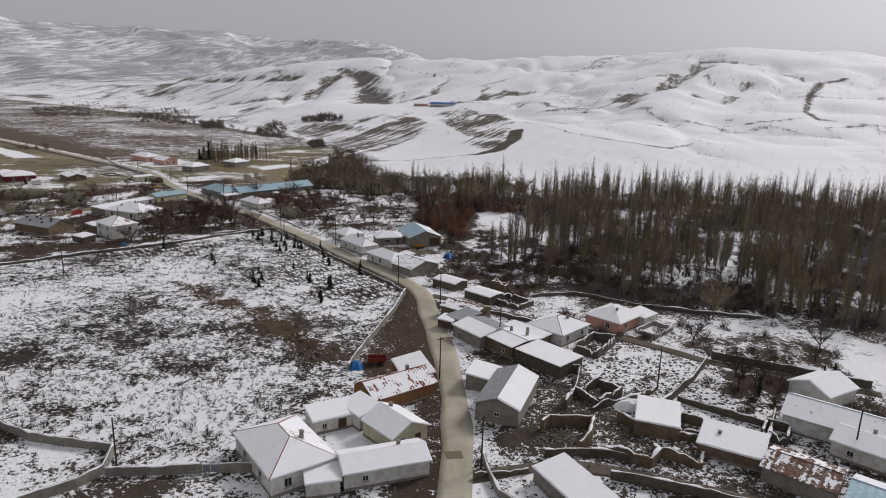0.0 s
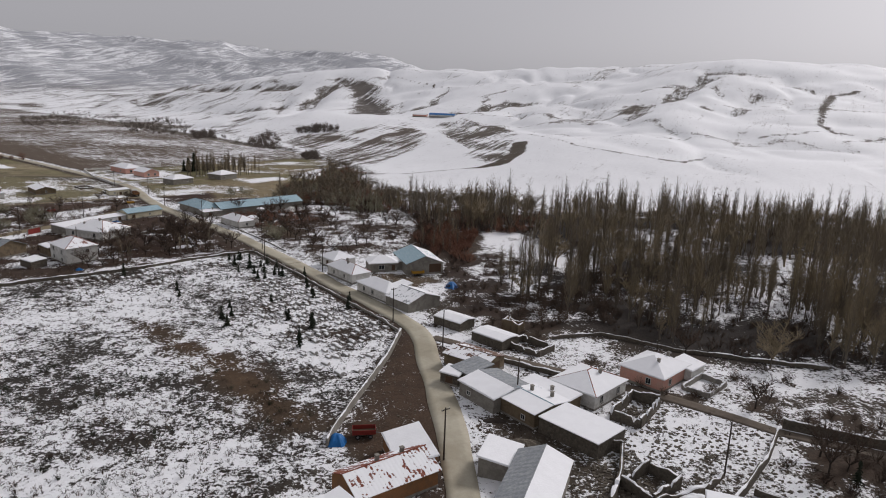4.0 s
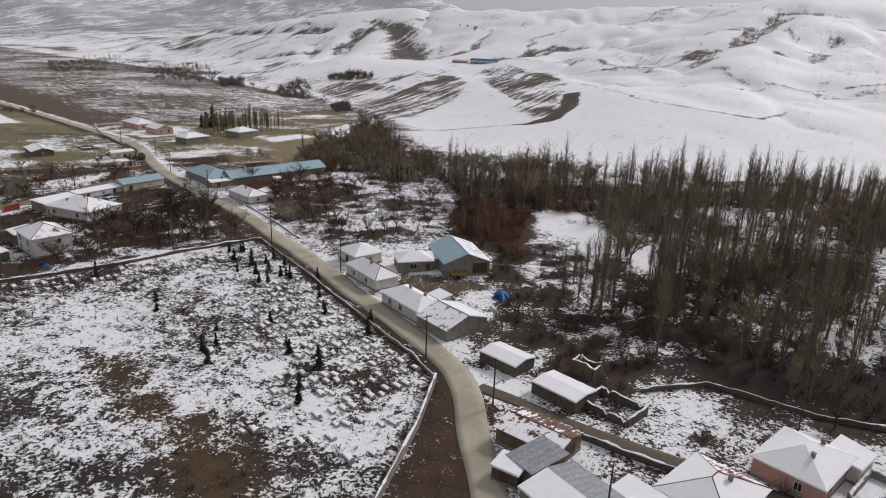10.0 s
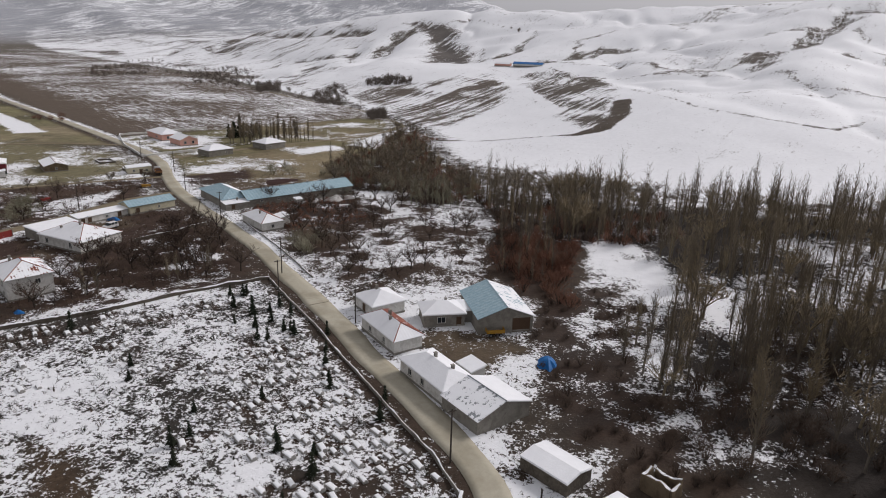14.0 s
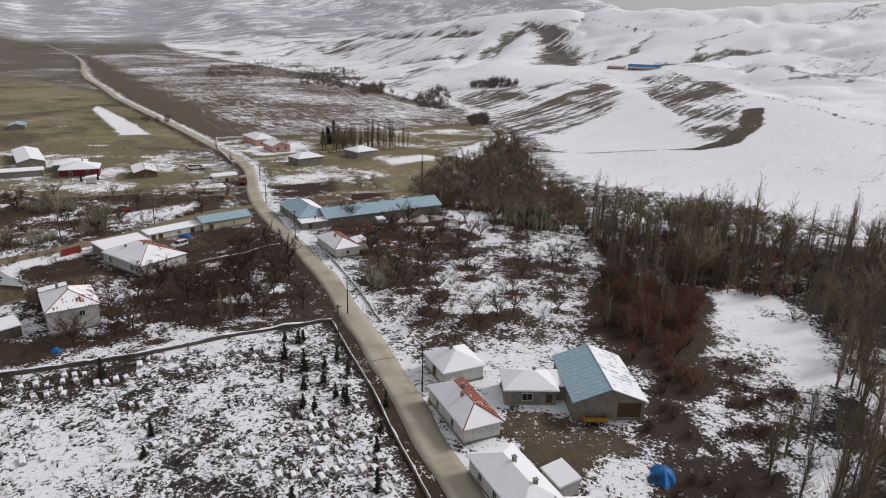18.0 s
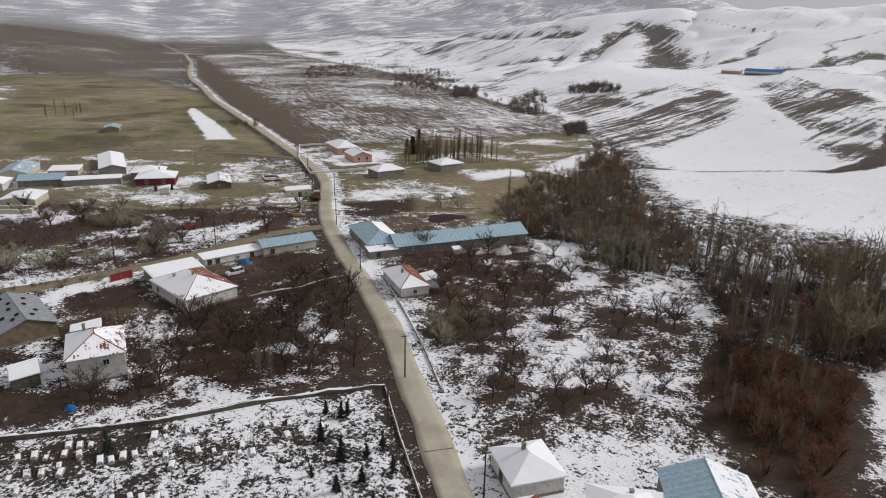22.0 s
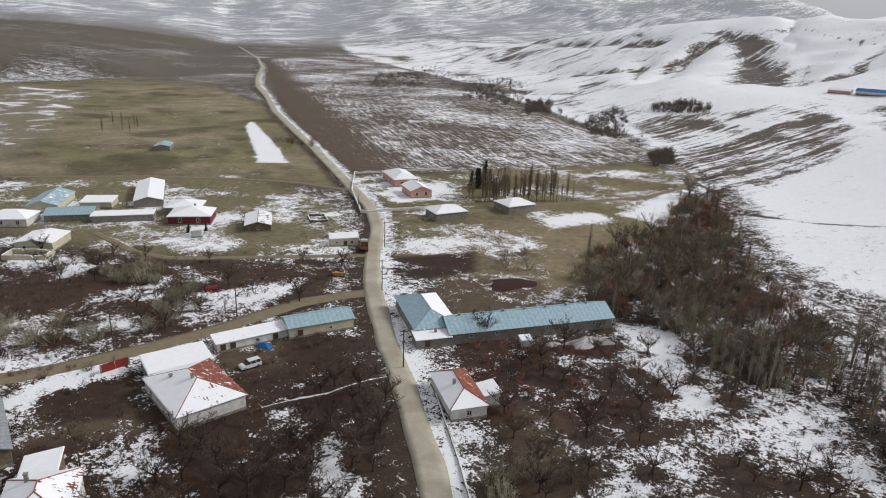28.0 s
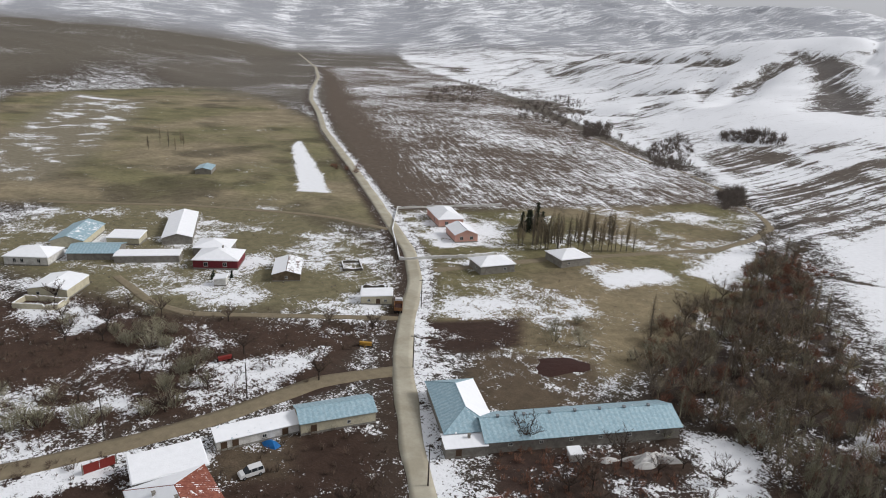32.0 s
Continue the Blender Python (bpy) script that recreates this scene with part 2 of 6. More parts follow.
M_POPLAR = twig_material("poplar_twigs", (0.125, 0.105, 0.086), (0.285, 0.23, 0.145))
M_DARKTWIG = twig_material("orchard_twigs", (0.045, 0.032, 0.026), (0.125, 0.09, 0.068))
M_REDTWIG = twig_material("russet_twigs", (0.155, 0.075, 0.052), (0.25, 0.13, 0.086))
M_WILLOW = twig_material("willow_twigs", (0.21, 0.20, 0.135), (0.33, 0.31, 0.23))
M_FARSCRUB = twig_material("valley_scrub_twigs", (0.12, 0.102, 0.09), (0.19, 0.158, 0.134))
M_FIR = twig_material("fir_needles", (0.014, 0.02, 0.012), (0.03, 0.035, 0.022))
M_TARP = plain("blue_tarpaulin", (0.015, 0.13, 0.36), 0.5, 0, 0.3, 1.5)
M_REDPAINT = plain("red_paint", (0.20, 0.03, 0.024), 0.6)
M_YELLOW = plain("yellow_paint", (0.38, 0.21, 0.03), 0.6)
M_VANWHITE = plain("white_car_paint", (0.62, 0.62, 0.62), 0.35, 0, 0.08)
M_RUBBER = plain("tyre_rubber", (0.02, 0.02, 0.02), 0.9)
M_DUNG = plain("dark_dung", (0.045, 0.022, 0.018), 0.95, 0, 0.5)
M_CRATE = plain("cloth_cover", (0.55, 0.54, 0.52), 0.9, 0, 0.2)


# ---- helpers ----
def part(name, bm, material, parent=None, label=""):
    """One bmesh as one mesh object, under a thing or a part."""
    me = bpy.data.meshes.new(name)
    bm.to_mesh(me)
    bm.free()
    me.materials.append(material)
    ob = new(name, me)
    ob.parent = parent
    if label:
        ob["label"] = label
    return ob


def pydata(name, verts, faces, material, parent=None, smooth=False):
    me = bpy.data.meshes.new(name)
    me.from_pydata(verts, [], faces)
    if smooth:
        me.shade_smooth()
    me.materials.append(material)
    ob = new(name, me)
    ob.parent = parent
    return ob


def empty(name, x, y, z, turn, label, category, group="", kind=""):
    ob = new(name)
    ob.matrix_world = pose(x, y, z, 0, 0, turn)
    return tagged(ob, label, category, group, kind)


def add_box(bm, cx, cy, cz, lx, ly, lz, turn=0.0, taper=1.0, bevel=0.0):
    """A box with its base at cz; taper narrows the top."""
    c, s = math.cos(radians(turn)), math.sin(radians(turn))
    vs = []
    for k, f in ((0, 1.0), (lz, taper)):
        for sx, sy in ((-1, -1), (1, -1), (1, 1), (-1, 1)):
            px, py = sx * lx / 2 * f, sy * ly / 2 * f
            vs.append(bm.verts.new((cx + c * px - s * py, cy + s * px + c * py, cz + k)))
    fs = [(3, 2, 1, 0), (4, 5, 6, 7), (0, 1, 5, 4), (1, 2, 6, 5), (2, 3, 7, 6), (3, 0, 4, 7)]
    made = [bm.faces.new([vs[i] for i in f]) for f in fs]
    if bevel:
        edges = list({e for f in made for e in f.edges})
        bmesh.ops.bevel(bm, geom=edges, offset=bevel, segments=1, affect="EDGES")


def add_tube(bm, a, b, ra, rb, n=6):
    a, b = Vector(a), Vector(b)
    d = (b - a).normalized()
    u = d.orthogonal().normalized()
    w = d.cross(u)
    rings = []
    for p, r in ((a, ra), (b, rb)):
        rings.append([bm.verts.new(p + r * (math.cos(6.2832 * i / n) * u + math.sin(6.2832 * i / n) * w)) for i in range(n)])
    for i in range(n):
        bm.faces.new((rings[0][i], rings[0][(i + 1) % n], rings[1][(i + 1) % n], rings[1][i]))
    bm.faces.new(rings[1])
    bm.faces.new(rings[0][::-1])


def smooth01(v):
    v = np.clip(v, 0, 1)
    return v * v * (3 - 2 * v)


def polyline_distance(x, y, pts):
    """Distance to an open polyline, and a side (+ to the right of its way)."""
    best = np.full(x.shape, 1e9)
    side = np.zeros(x.shape)
    for (ax, ay), (bx, by) in zip(pts[:-1], pts[1:]):
        dx, dy = bx - ax, by - ay
        t = np.clip(((x - ax) * dx + (y - ay) * dy) / (dx * dx + dy * dy), 0, 1)
        d = np.hypot(x - ax - t * dx, y - ay - t * dy)
        cr = (y - ay) * dx - (x - ax) * dy
        near = d < best
        best = np.where(near, d, best)
        side = np.where(near, -np.sign(cr), side)
    return best, side


def inside(x, y, pts, soft=4.0):
    """1 within a polygon, 0 outside, with a soft edge of that many metres."""
    odd = np.zeros(x.shape, bool)
    n = len(pts)
    for i in range(n):
        (ax, ay), (bx, by) = pts[i], pts[(i + 1) % n]
        if ay == by:
            continue
        cross = ((ay > y) != (by > y)) & (x < (bx - ax) * (y - ay) / (by - ay) + ax)
        odd ^= cross
    d, _ = polyline_distance(x, y, list(pts) + [pts[0]])
    return smooth01(0.5 + np.where(odd, d, -d) / (2 * soft))


def value_noise(x, y, scale, seed):
    """Smooth lattice noise, -1 to 1."""
    gx, gy = x / scale, y / scale
    ix, iy = np.floor(gx).astype(np.int64), np.floor(gy).astype(np.int64)
    fx, fy = gx - ix, gy - iy
    fx, fy = fx * fx * fx * (fx * (fx * 6 - 15) + 10), fy * fy * fy * (fy * (fy * 6 - 15) + 10)

    def h(a, b):
        k = (a * 374761393 + b * 668265263 + seed * 1442695041) & 0xFFFFFFFF
        k = ((k ^ (k >> 13)) * 1274126177) & 0xFFFFFFFF
        k = ((k ^ (k >> 16)) * 2246822519) & 0xFFFFFFFF
        return ((k ^ (k >> 15)) & 0xFFFF) / 32767.5 - 1

    a = h(ix, iy) * (1 - fx) + h(ix + 1, iy) * fx
    b = h(ix, iy + 1) * (1 - fx) + h(ix + 1, iy + 1) * fx
    return a * (1 - fy) + b * fy


def fbm(x, y, scale, seed, octaves=4):
    v, k, total = 0, 1.0, 0
    for o in range(octaves):
        v = v + k * value_noise(x, y, scale / 2**o, seed + o)
        total += k
        k *= 0.5
    return v / total


# ---- the lie of the land ----
HILL_FOOT = [(1500, 250), (600, 320), (230, 352), (92, 358), (10, 388), (-35, 398), (-52, 440), (-62, 490), (-90, 555), (-160, 650), (-210, 690), (-345, 827), (-486, 976), (-696, 1146), (-1060, 1460), (-1900, 2400)]
WEST_FOOT = [(-520, -200), (-620, 200), (-740, 516), (-760, 760), (-1060, 1115), (-1800, 1800), (-2600, 2500)]
ROAD = [(2.0, 20), (2.6, 60), (3.2, 81), (3.9, 95), (3.0, 112), (1.6, 127), (-1.6, 146), (-4.2, 160), (-5.1, 168.4), (-6.9, 174.6), (-10.8, 181.2), (-16.4, 188.6), (-23.2, 197.1), (-31.3, 207), (-39, 217.5), (-45, 224.9), (-51.2, 233), (-59, 242.4), (-68.2, 253.6), (-77.8, 265.5), (-86.3, 274.3), (-93, 281.3), (-101, 289.4), (-110.7, 298.6), (-121.5, 310.3), (-134.6, 324.6), (-148.6, 343.6), (-164, 367), (-183, 388), (-219, 417), (-271, 459), (-334, 508), (-420, 575), (-498, 644), (-590, 720), (-668, 794), (-830, 960), (-1012, 1127), (-1260, 1330), (-1508, 1532)]


def land(x, y):
    """Height of the ground."""
    x, y = np.asarray(x, float), np.asarray(y, float)
    d, s = polyline_distance(x, y, HILL_FOOT)
    s1 = np.where(s > 0, d, 0)
    wob = fbm(x, y, 190, 11, 4)
    fold = 1 - np.abs(fbm(x + 60 * value_noise(x, y, 260, 5), y, 240, 21, 4)) * 2
    run = -0.62 * x + 0.78 * y
    breadth = 600 - 330 * smooth01((run - 700) / 450)
    z = 18 * smooth01(s1 / 170) + 72 * smooth01((s1 - 110) / breadth) - 0.05 * np.clip(s1 - 200 - breadth, 0, 1200)
    # the ridge is highest in the middle and runs out into the valley
    z = z * (1.32 - 1.04 * smooth01((run - 550) / 1500)) * (0.84 + 0.16 * smooth01((run - 200) / 350))
    z = z * (1 + 0.06 * wob) + smooth01(s1 / 260) * (4 * wob - 9 * np.clip(fold, 0, 1) ** 3 + 1.6 * fbm(x, y, 110, 33, 3)) + smooth01(s1 / 60) * 0.6 * fbm(x, y, 46, 31, 3)
    d, s = polyline_distance(x, y, WEST_FOOT)
    s2 = np.where(s < 0, d, 0)
    z = z + 78 * (1 - np.exp(-s2 / 520)) * smooth01(s2 / 120) * (1 + 0.25 * wob)
    r = np.hypot(x, y)
    far = smooth01((r - 2300) / 1500)
    range_west = smooth01((0.09 - np.arctan2(x, np.maximum(y, 1.0))) / 0.25)
    ridges = 1 - np.abs(fbm(x, y, 900, 43, 5)) * 2.2
    z = z * (1 - 0.6 * far) + far * (50 + range_west * (165 + 75 * fbm(x, y, 800, 41, 5) + 70 * ridges))
    dr, _ = polyline_distance(x, y, ROAD)
    soft = smooth01((dr - 3.2) / 4)
    z = z + soft * (0.22 * fbm(x, y, 14, 3, 3) + 0.35 * fbm(x, y, 60, 8, 2)) * smooth01(1.3 - 0.0 * r)
    # the bank of the stream
    d, s = polyline_distance(x, y, HILL_FOOT[3:11])
    z = z - 1.5 * np.exp(-((d + np.where(s > 0, 6, -6)) / 6) ** 2)
    return z


def zg(x, y):
    return float(land(np.array([x]), np.array([y]))[0])


CEMETERY = [(-10, 171), (-26, 193), (-46, 219), (-64, 241), (-92, 214.5), (-109, 200), (-150, 165), (-160, 110), (-69, 95.5), (-48, 90), (-45, 84), (-28, 86), (-17, 122), (-14, 145)]
WOOD = [(12, 222), (28, 182), (60, 162), (110, 150), (260, 130), (330, 320), (95, 336), (30, 346), (-22, 352), (-24, 340), (-14, 318), (4, 290), (26, 285), (30, 262), (24, 240)]
CLEARING = [(6, 278), (22, 285), (34, 262), (26, 236), (12, 240)]
BELT = [(-16, 330), (-26, 362), (-40, 392), (-60, 445), (-72, 490), (-86, 490), (-82, 440), (-94, 384), (-80, 345), (-56, 340), (-40, 322)]
ORCHARD_N = [(-62, 258), (-46, 240), (-10, 250), (-8, 290), (-30, 335), (-70, 330), (-88, 300)]
ORCHARD_W = [(-70, 246), (-112, 202), (-165, 190), (-175, 250), (-140, 262), (-128, 300), (-112, 294), (-88, 268)]
SCRUB_W = [(-140, 304), (-148, 280), (-165, 245), (-230, 250), (-240, 290), (-200, 300), (-150, 335)]
HAMLET = [(-150, 345), (-200, 303), (-300, 280), (-330, 340), (-270, 400), (-200, 385)]
GRASS_NW = [(-205, 405), (-270, 395), (-330, 340), (-420, 250), (-760, 500), (-760, 760), (-420, 580), (-280, 470)]
PLOUGHED = [(-226, 430), (-190, 470), (-127, 556), (-100, 548), (-165, 640), (-250, 720), (-480, 950), (-980, 1400), (-1030, 1150), (-500, 655), (-280, 470)]
PASTURE = [(-168, 380), (-145, 345), (-88, 345), (-78, 440), (-96, 500), (-100, 545), (-127, 556), (-190, 470), (-225, 425)]
THICKET = [(4, 186), (22, 184), (16, 220), (24, 240), (12, 252), (-3, 240), (-1, 215)]
WOOD_WEST = [(-24, 334), (-13, 305), (-13, 264), (-3, 245), (5, 262), (2, 290), (26, 288), (42, 300), (40, 326), (-12, 336)]
DARK_PLOT = [(-90, 304), (-78, 289), (-57, 298), (-54, 312), (-68, 322), (-84, 314)]
SNOW_STRIP = [(-399, 531), (-300, 458), (-268, 432), (-282, 424), (-376, 503)]
SNOW_PATCH = [(-114, 404), (-101, 428), (-110, 437), (-124, 414)]
MUD_YARDS = [[(-24, 214), (-12, 205), (-3, 216), (-11, 222), (-22, 221)], [(-138, 230), (-124, 246), (-138, 256), (-147, 244)], [(-131, 266), (-121, 276), (-130, 286), (-139, 276)], [(-104, 317), (-88, 334), (-96, 354), (-122, 340), (-116, 325)], [(-64, 270), (-58, 268), (-64, 290), (-74, 290)]]
GULLY = [(-196, 1152), (-148, 1129), (-116, 1093), (-122, 1055), (-89, 968), (-76, 877), (-116, 890), (-133, 881), (-139, 980), (-157, 1070)]
SPUR_DARK = [(-17, 768), (12, 770), (51, 739), (57, 628), (43, 552), (40, 490), (25, 479), (9, 543), (-9, 636)]
SPUR_STRIPED = [(-175, 716), (-139, 729), (-95, 736), (-52, 765), (-26, 692), (-31, 608), (-59, 533), (-74, 522), (-108, 576)]
BAND = [(-56, 473), (-31, 470), (-3, 469), (17, 462), (32, 474), (46, 510), (52, 556)]
HILL_TRACKS = [[(457, 810), (422, 798), (360, 701), (335, 652), (321, 609), (341, 607)], [(6, 784), (49, 706), (92, 639), (132, 571), (197, 590), (248, 586), (287, 596), (310, 606)], [(64, 612), (87, 515), (114, 497), (142, 482), (155, 479), (178, 503)], [(-97, 1137), (-59, 1087), (-9, 1047)], [(6, 764), (20, 652), (38, 557)]]
HILL_STREAKS = [[(-75, 897), (-76, 1007), (-54, 1010)], [(-52, 904), (-29, 948), (-23, 1006), (-8, 1033)], [(-6, 831), (32, 841), (67, 887), (125, 918)], [(125, 872), (156, 833), (213, 839), (266, 851), (309, 867)], [(174, 686), (196, 748), (228, 764), (267, 815), (298, 870)], [(251, 786), (250, 733), (250, 708)], [(293, 806), (287, 772)], [(277, 703), (308, 751), (335, 784)], [(319, 895), (350, 876), (392, 867), (400, 841), (410, 822)]]
SNOW_BANKS = [[(-220, 425), (-180, 396), (-163, 419), (-183, 446), (-206, 447)], [(-100, 439), (-97, 470), (-95, 500), (-87, 500), (-83, 431)], [(-67, 338), (-58, 344), (-49, 323), (-39, 310), (-50, 302), (-59, 319)], [(-155, 289), (-156, 306), (-152, 318), (-147, 314), (-149, 302)], [(-145, 366), (-135, 377), (-115, 376), (-110, 362), (-129, 364)]]
DARK_PLOTS = [[(-144, 344), (-124, 366), (-115, 350), (-122, 339), (-132, 332)], [(-146, 286), (-146, 295), (-139, 313), (-134, 311), (-138, 294)], [(-151, 243), (-143, 255), (-134, 252), (-131, 247), (-139, 237)]]
BROWN_PATCH = [(-72, 172), (-66, 172), (-56, 163), (-48, 159), (-38, 151), (-32, 145), (-26, 136), (-18, 128), (-22, 125), (-28, 125), (-38, 137), (-49, 148), (-59, 157)]
HILL_STREAKS_WEST = [[(-197, 1111), (-222, 1030), (-215, 902)], [(-206, 1070), (-205, 920)], [(-263, 1066), (-239, 940)], [(-392, 989), (-343, 1028), (-280, 1008), (-262, 1028)], [(-598, 1249), (-583, 1456), (-386, 1210), (-271, 1133)], [(-734, 1243)], [(-655, 1175), (-721, 1451), (-653, 1507)], [(-343, 886), (-284, 877), (-281, 933)]]
RUSSET_BANK = [(-8, 265), (-2, 292), (12, 283), (6, 258), (7, 238), (1, 238), (0, 252), (-7, 255)]
DARK_BRAKE = [(17, 204), (30, 217), (39, 222), (54, 242), (56, 222), (46, 198), (40, 181), (27, 182), (17, 189)]
BRAMBLE_PLOT = [(-97, 307), (-84, 316), (-72, 328), (-63, 317), (-54, 299), (-66, 284), (-79, 279)]
STREAM_BANK = [(-43, 353), (-39, 367), (-33, 386), (-29, 380), (-31, 371), (-35, 357), (-38, 351)]
WALL_FOOT = [(-66, 244), (-92, 217), (-110, 203), (-150, 168), (-175, 190), (-160, 215), (-118, 214), (-98, 220), (-84, 238)]
ORCHARD_SNOW = [(-98, 243), (-97, 262), (-88, 262), (-70, 247), (-79, 238)]
EAST_GARDENS = [(30, 150), (52, 166), (100, 150), (110, 118), (60, 125), (36, 128)]
DARK_FACE = [(156, 1009), (190, 1054), (237, 1088), (271, 1127), (217, 1028), (183, 972), (155, 936)]
HILL_DRIFT = [(-41, 771), (-26, 701), (-4, 614), (9, 554)]
VALLEY_CLUMPS = [[(-462, 958), (-444, 1019), (-368, 953), (-300, 773), (-354, 755)], [(-211, 709), (-203, 757), (-178, 717), (-164, 636), (-182, 631)], [(-174, 763), (-145, 763), (-124, 750), (-121, 726), (-166, 739)], [(-630, 996), (-617, 1050), (-540, 999), (-468, 862), (-504, 804)], [(-304, 802), (-276, 796), (-250, 730), (-270, 721)], [(-127, 583), (-121, 607), (-110, 572), (-114, 546)]]
WOOD_SNOW = [[(5, 271), (15, 295), (27, 291), (33, 271), (24, 236), (15, 238), (9, 255)], [(35, 256), (53, 263), (48, 236), (35, 229)], [(110, 264), (125, 269), (106, 227), (84, 198), (81, 205)], [(8, 211), (17, 208), (18, 191), (11, 189)]]
ROCKY_SLOPE = [(-561, 418), (-749, 545), (-640, 560), (-421, 392), (-373, 344), (-440, 330)]


def build_ground():
    def axis(lo, hi, a, b, step, grow):
        mid = list(np.arange(a, b, step))
        up, down, s, t = [], [], step, step
        v = mid[-1]
        while v < hi:
            s = min(s * grow, 70)
            v += s
            up.append(v)
        v = mid[0]
        while v > lo:
            t = min(t * grow, 70)
            v -= t
            down.append(v)
        return np.array(down[::-1] + mid + up)

    xs = axis(-3900, 2600, -300, 110, 2.0, 1.015)
    ys = axis(-400, 4300, 70, 470, 2.0, 1.012)
    gx, gy = np.meshgrid(xs, ys)
    gz = land(gx, gy)
    for line in HILL_STREAKS + HILL_STREAKS_WEST:
        d, _ = polyline_distance(gx, gy, line)
        gz = gz - 4.5 * np.exp(-((d / 16) ** 2))
    gz = gz - 6 * inside(gx, gy, GULLY, 26)
    ny, nx = gx.shape
    verts = np.stack([gx, gy, gz], -1).reshape(-1, 3)
    i = np.arange(ny * nx).reshape(ny, nx)
    quads = np.stack([i[:-1, :-1], i[:-1, 1:], i[1:, 1:], i[1:, :-1]], -1).reshape(-1, 4)
    me = bpy.data.meshes.new("ground")
    me.vertices.add(len(verts))
    me.vertices.foreach_set("co", verts.ravel())
    me.loops.add(quads.size)
    me.loops.foreach_set("vertex_index", quads.ravel())
    me.polygons.add(len(quads))
    me.polygons.foreach_set("loop_start", np.arange(0, quads.size, 4))
    me.polygons.foreach_set("loop_total", np.full(len(quads), 4))
    me.update(calc_edges=True)
    me.shade_smooth()
    x, y = gx.ravel(), gy.ravel()
    z = gz.ravel()
    # bare colours and snow cover, region by region
    snow = 0.53 + 0.45 * fbm(x, y, 14, 70, 3)
    bare = np.tile(np.array([0.058, 0.046, 0.035]), (len(x), 1))
    furrow = np.zeros(x.shape)

    def lay(mask, cover=None, colour=None):
        nonlocal snow, bare
        if cover is not None:
            snow = snow * (1 - mask) + cover * mask
        if colour is not None:
            bare = bare * (1 - mask[:, None]) + np.array(colour) * mask[:, None]

    def spots(scale, seed):
        return fbm(x, y, scale, seed, 4)

    north = smooth01((y - 0.9 * x - 330) / 60)
    lay(north, 0.42)
    lay(inside(x, y, CEMETERY, 3), 0.51 + 0.34 * spots(26, 71), (0.038, 0.033, 0.028))
    lay(inside(x, y, [(-13, 172), (-46, 176), (-36, 152), (-14, 146)], 5), 0.60 + 0.4 * spots(10, 113))
    lay(inside(x, y, BROWN_PATCH, 5), 0.27 + 0.5 * spots(7, 93), (0.075, 0.048, 0.028))
    lay(inside(x, y, CEMETERY, 3) * smooth01((138 - y) / 20) * smooth01((-x - 18) / 20), 0.60 + 0.40 * spots(12, 94), (0.04, 0.034, 0.028))
    lay(inside(x, y, EAST_GARDENS, 5), 0.66 + 0.5 * spots(11, 117))
    lay(inside(x, y, WOOD, 8), 0.38 - 0.16 * smooth01((x - 22) / 30) + 0.8 * spots(20, 72), (0.028, 0.023, 0.020))
    lay(inside(x, y, DARK_BRAKE, 6), 0.30 + 0.7 * spots(9, 112), (0.035, 0.028, 0.023))
    lay(inside(x, y, WOOD_WEST, 5), 0.22 + 0.4 * spots(14, 95), (0.045, 0.033, 0.027))
    lay(inside(x, y, THICKET, 6), 0.36 + 0.6 * spots(12, 90), (0.045, 0.034, 0.028))
    lay(inside(x, y, ORCHARD_N, 8), 0.36 + 0.65 * spots(24, 73) + 0.26 * smooth01((0.78 * x + 0.62 * y - 134) / 16), (0.055, 0.038, 0.028))
    lay(inside(x, y, BRAMBLE_PLOT, 5), 0.22 + 0.6 * spots(8, 114), (0.052, 0.03, 0.023))
    lay(inside(x, y, DARK_PLOT, 4), 0.24 + 0.5 * spots(8, 99), (0.05, 0.035, 0.028))
    for plot in (CLEARING, *WOOD_SNOW):
        lay(inside(x, y, plot, 4), 0.68 + 0.45 * spots(9, 100))
    lay(inside(x, y, BELT, 6), 0.20 + 0.7 * spots(13, 96), (0.045, 0.033, 0.026))
    lay(inside(x, y, ORCHARD_W, 6), 0.31 + 0.85 * spots(15, 74), (0.046, 0.028, 0.02))
    lay(inside(x, y, WALL_FOOT, 4), 0.36 + 0.7 * spots(8, 115), (0.05, 0.034, 0.025))
    lay(inside(x, y, ORCHARD_SNOW, 4), 0.56 + 0.7 * spots(8, 116))
    lay(inside(x, y, STREAM_BANK, 3), 0.85)
    lay(inside(x, y, SCRUB_W, 6), 0.28 + 0.9 * spots(15, 75), (0.06, 0.037, 0.026))
    lay(inside(x, y, HAMLET, 8), 0.34 + 0.9 * spots(18, 76), (0.165, 0.145, 0.084))
    tan = smooth01(0.5 + 1.6 * spots(55, 91))[:, None]
    fine = (1 + 0.35 * spots(9, 97))[:, None]
    meadow = (np.array([0.235, 0.195, 0.125]) * tan + np.array([0.165, 0.15, 0.078]) * (1 - tan)) * fine
    lay(inside(x, y, GRASS_NW, 12), -0.12 + 0.30 * spots(34, 77) + 0.5 * spots(9, 101), meadow * (1 - 0.45 * smooth01(2.2 * spots(26, 105) - 0.2))[:, None])
    lay(inside(x, y, ROCKY_SLOPE, 14), 0.22 + 0.9 * spots(11, 110), (0.20, 0.175, 0.125))
    lay(inside(x, y, SNOW_STRIP, 3), 0.95)
    lay(inside(x, y, PASTURE, 6), 0.17 + 0.8 * spots(20, 78), meadow * np.array([0.86, 0.84, 0.8]))
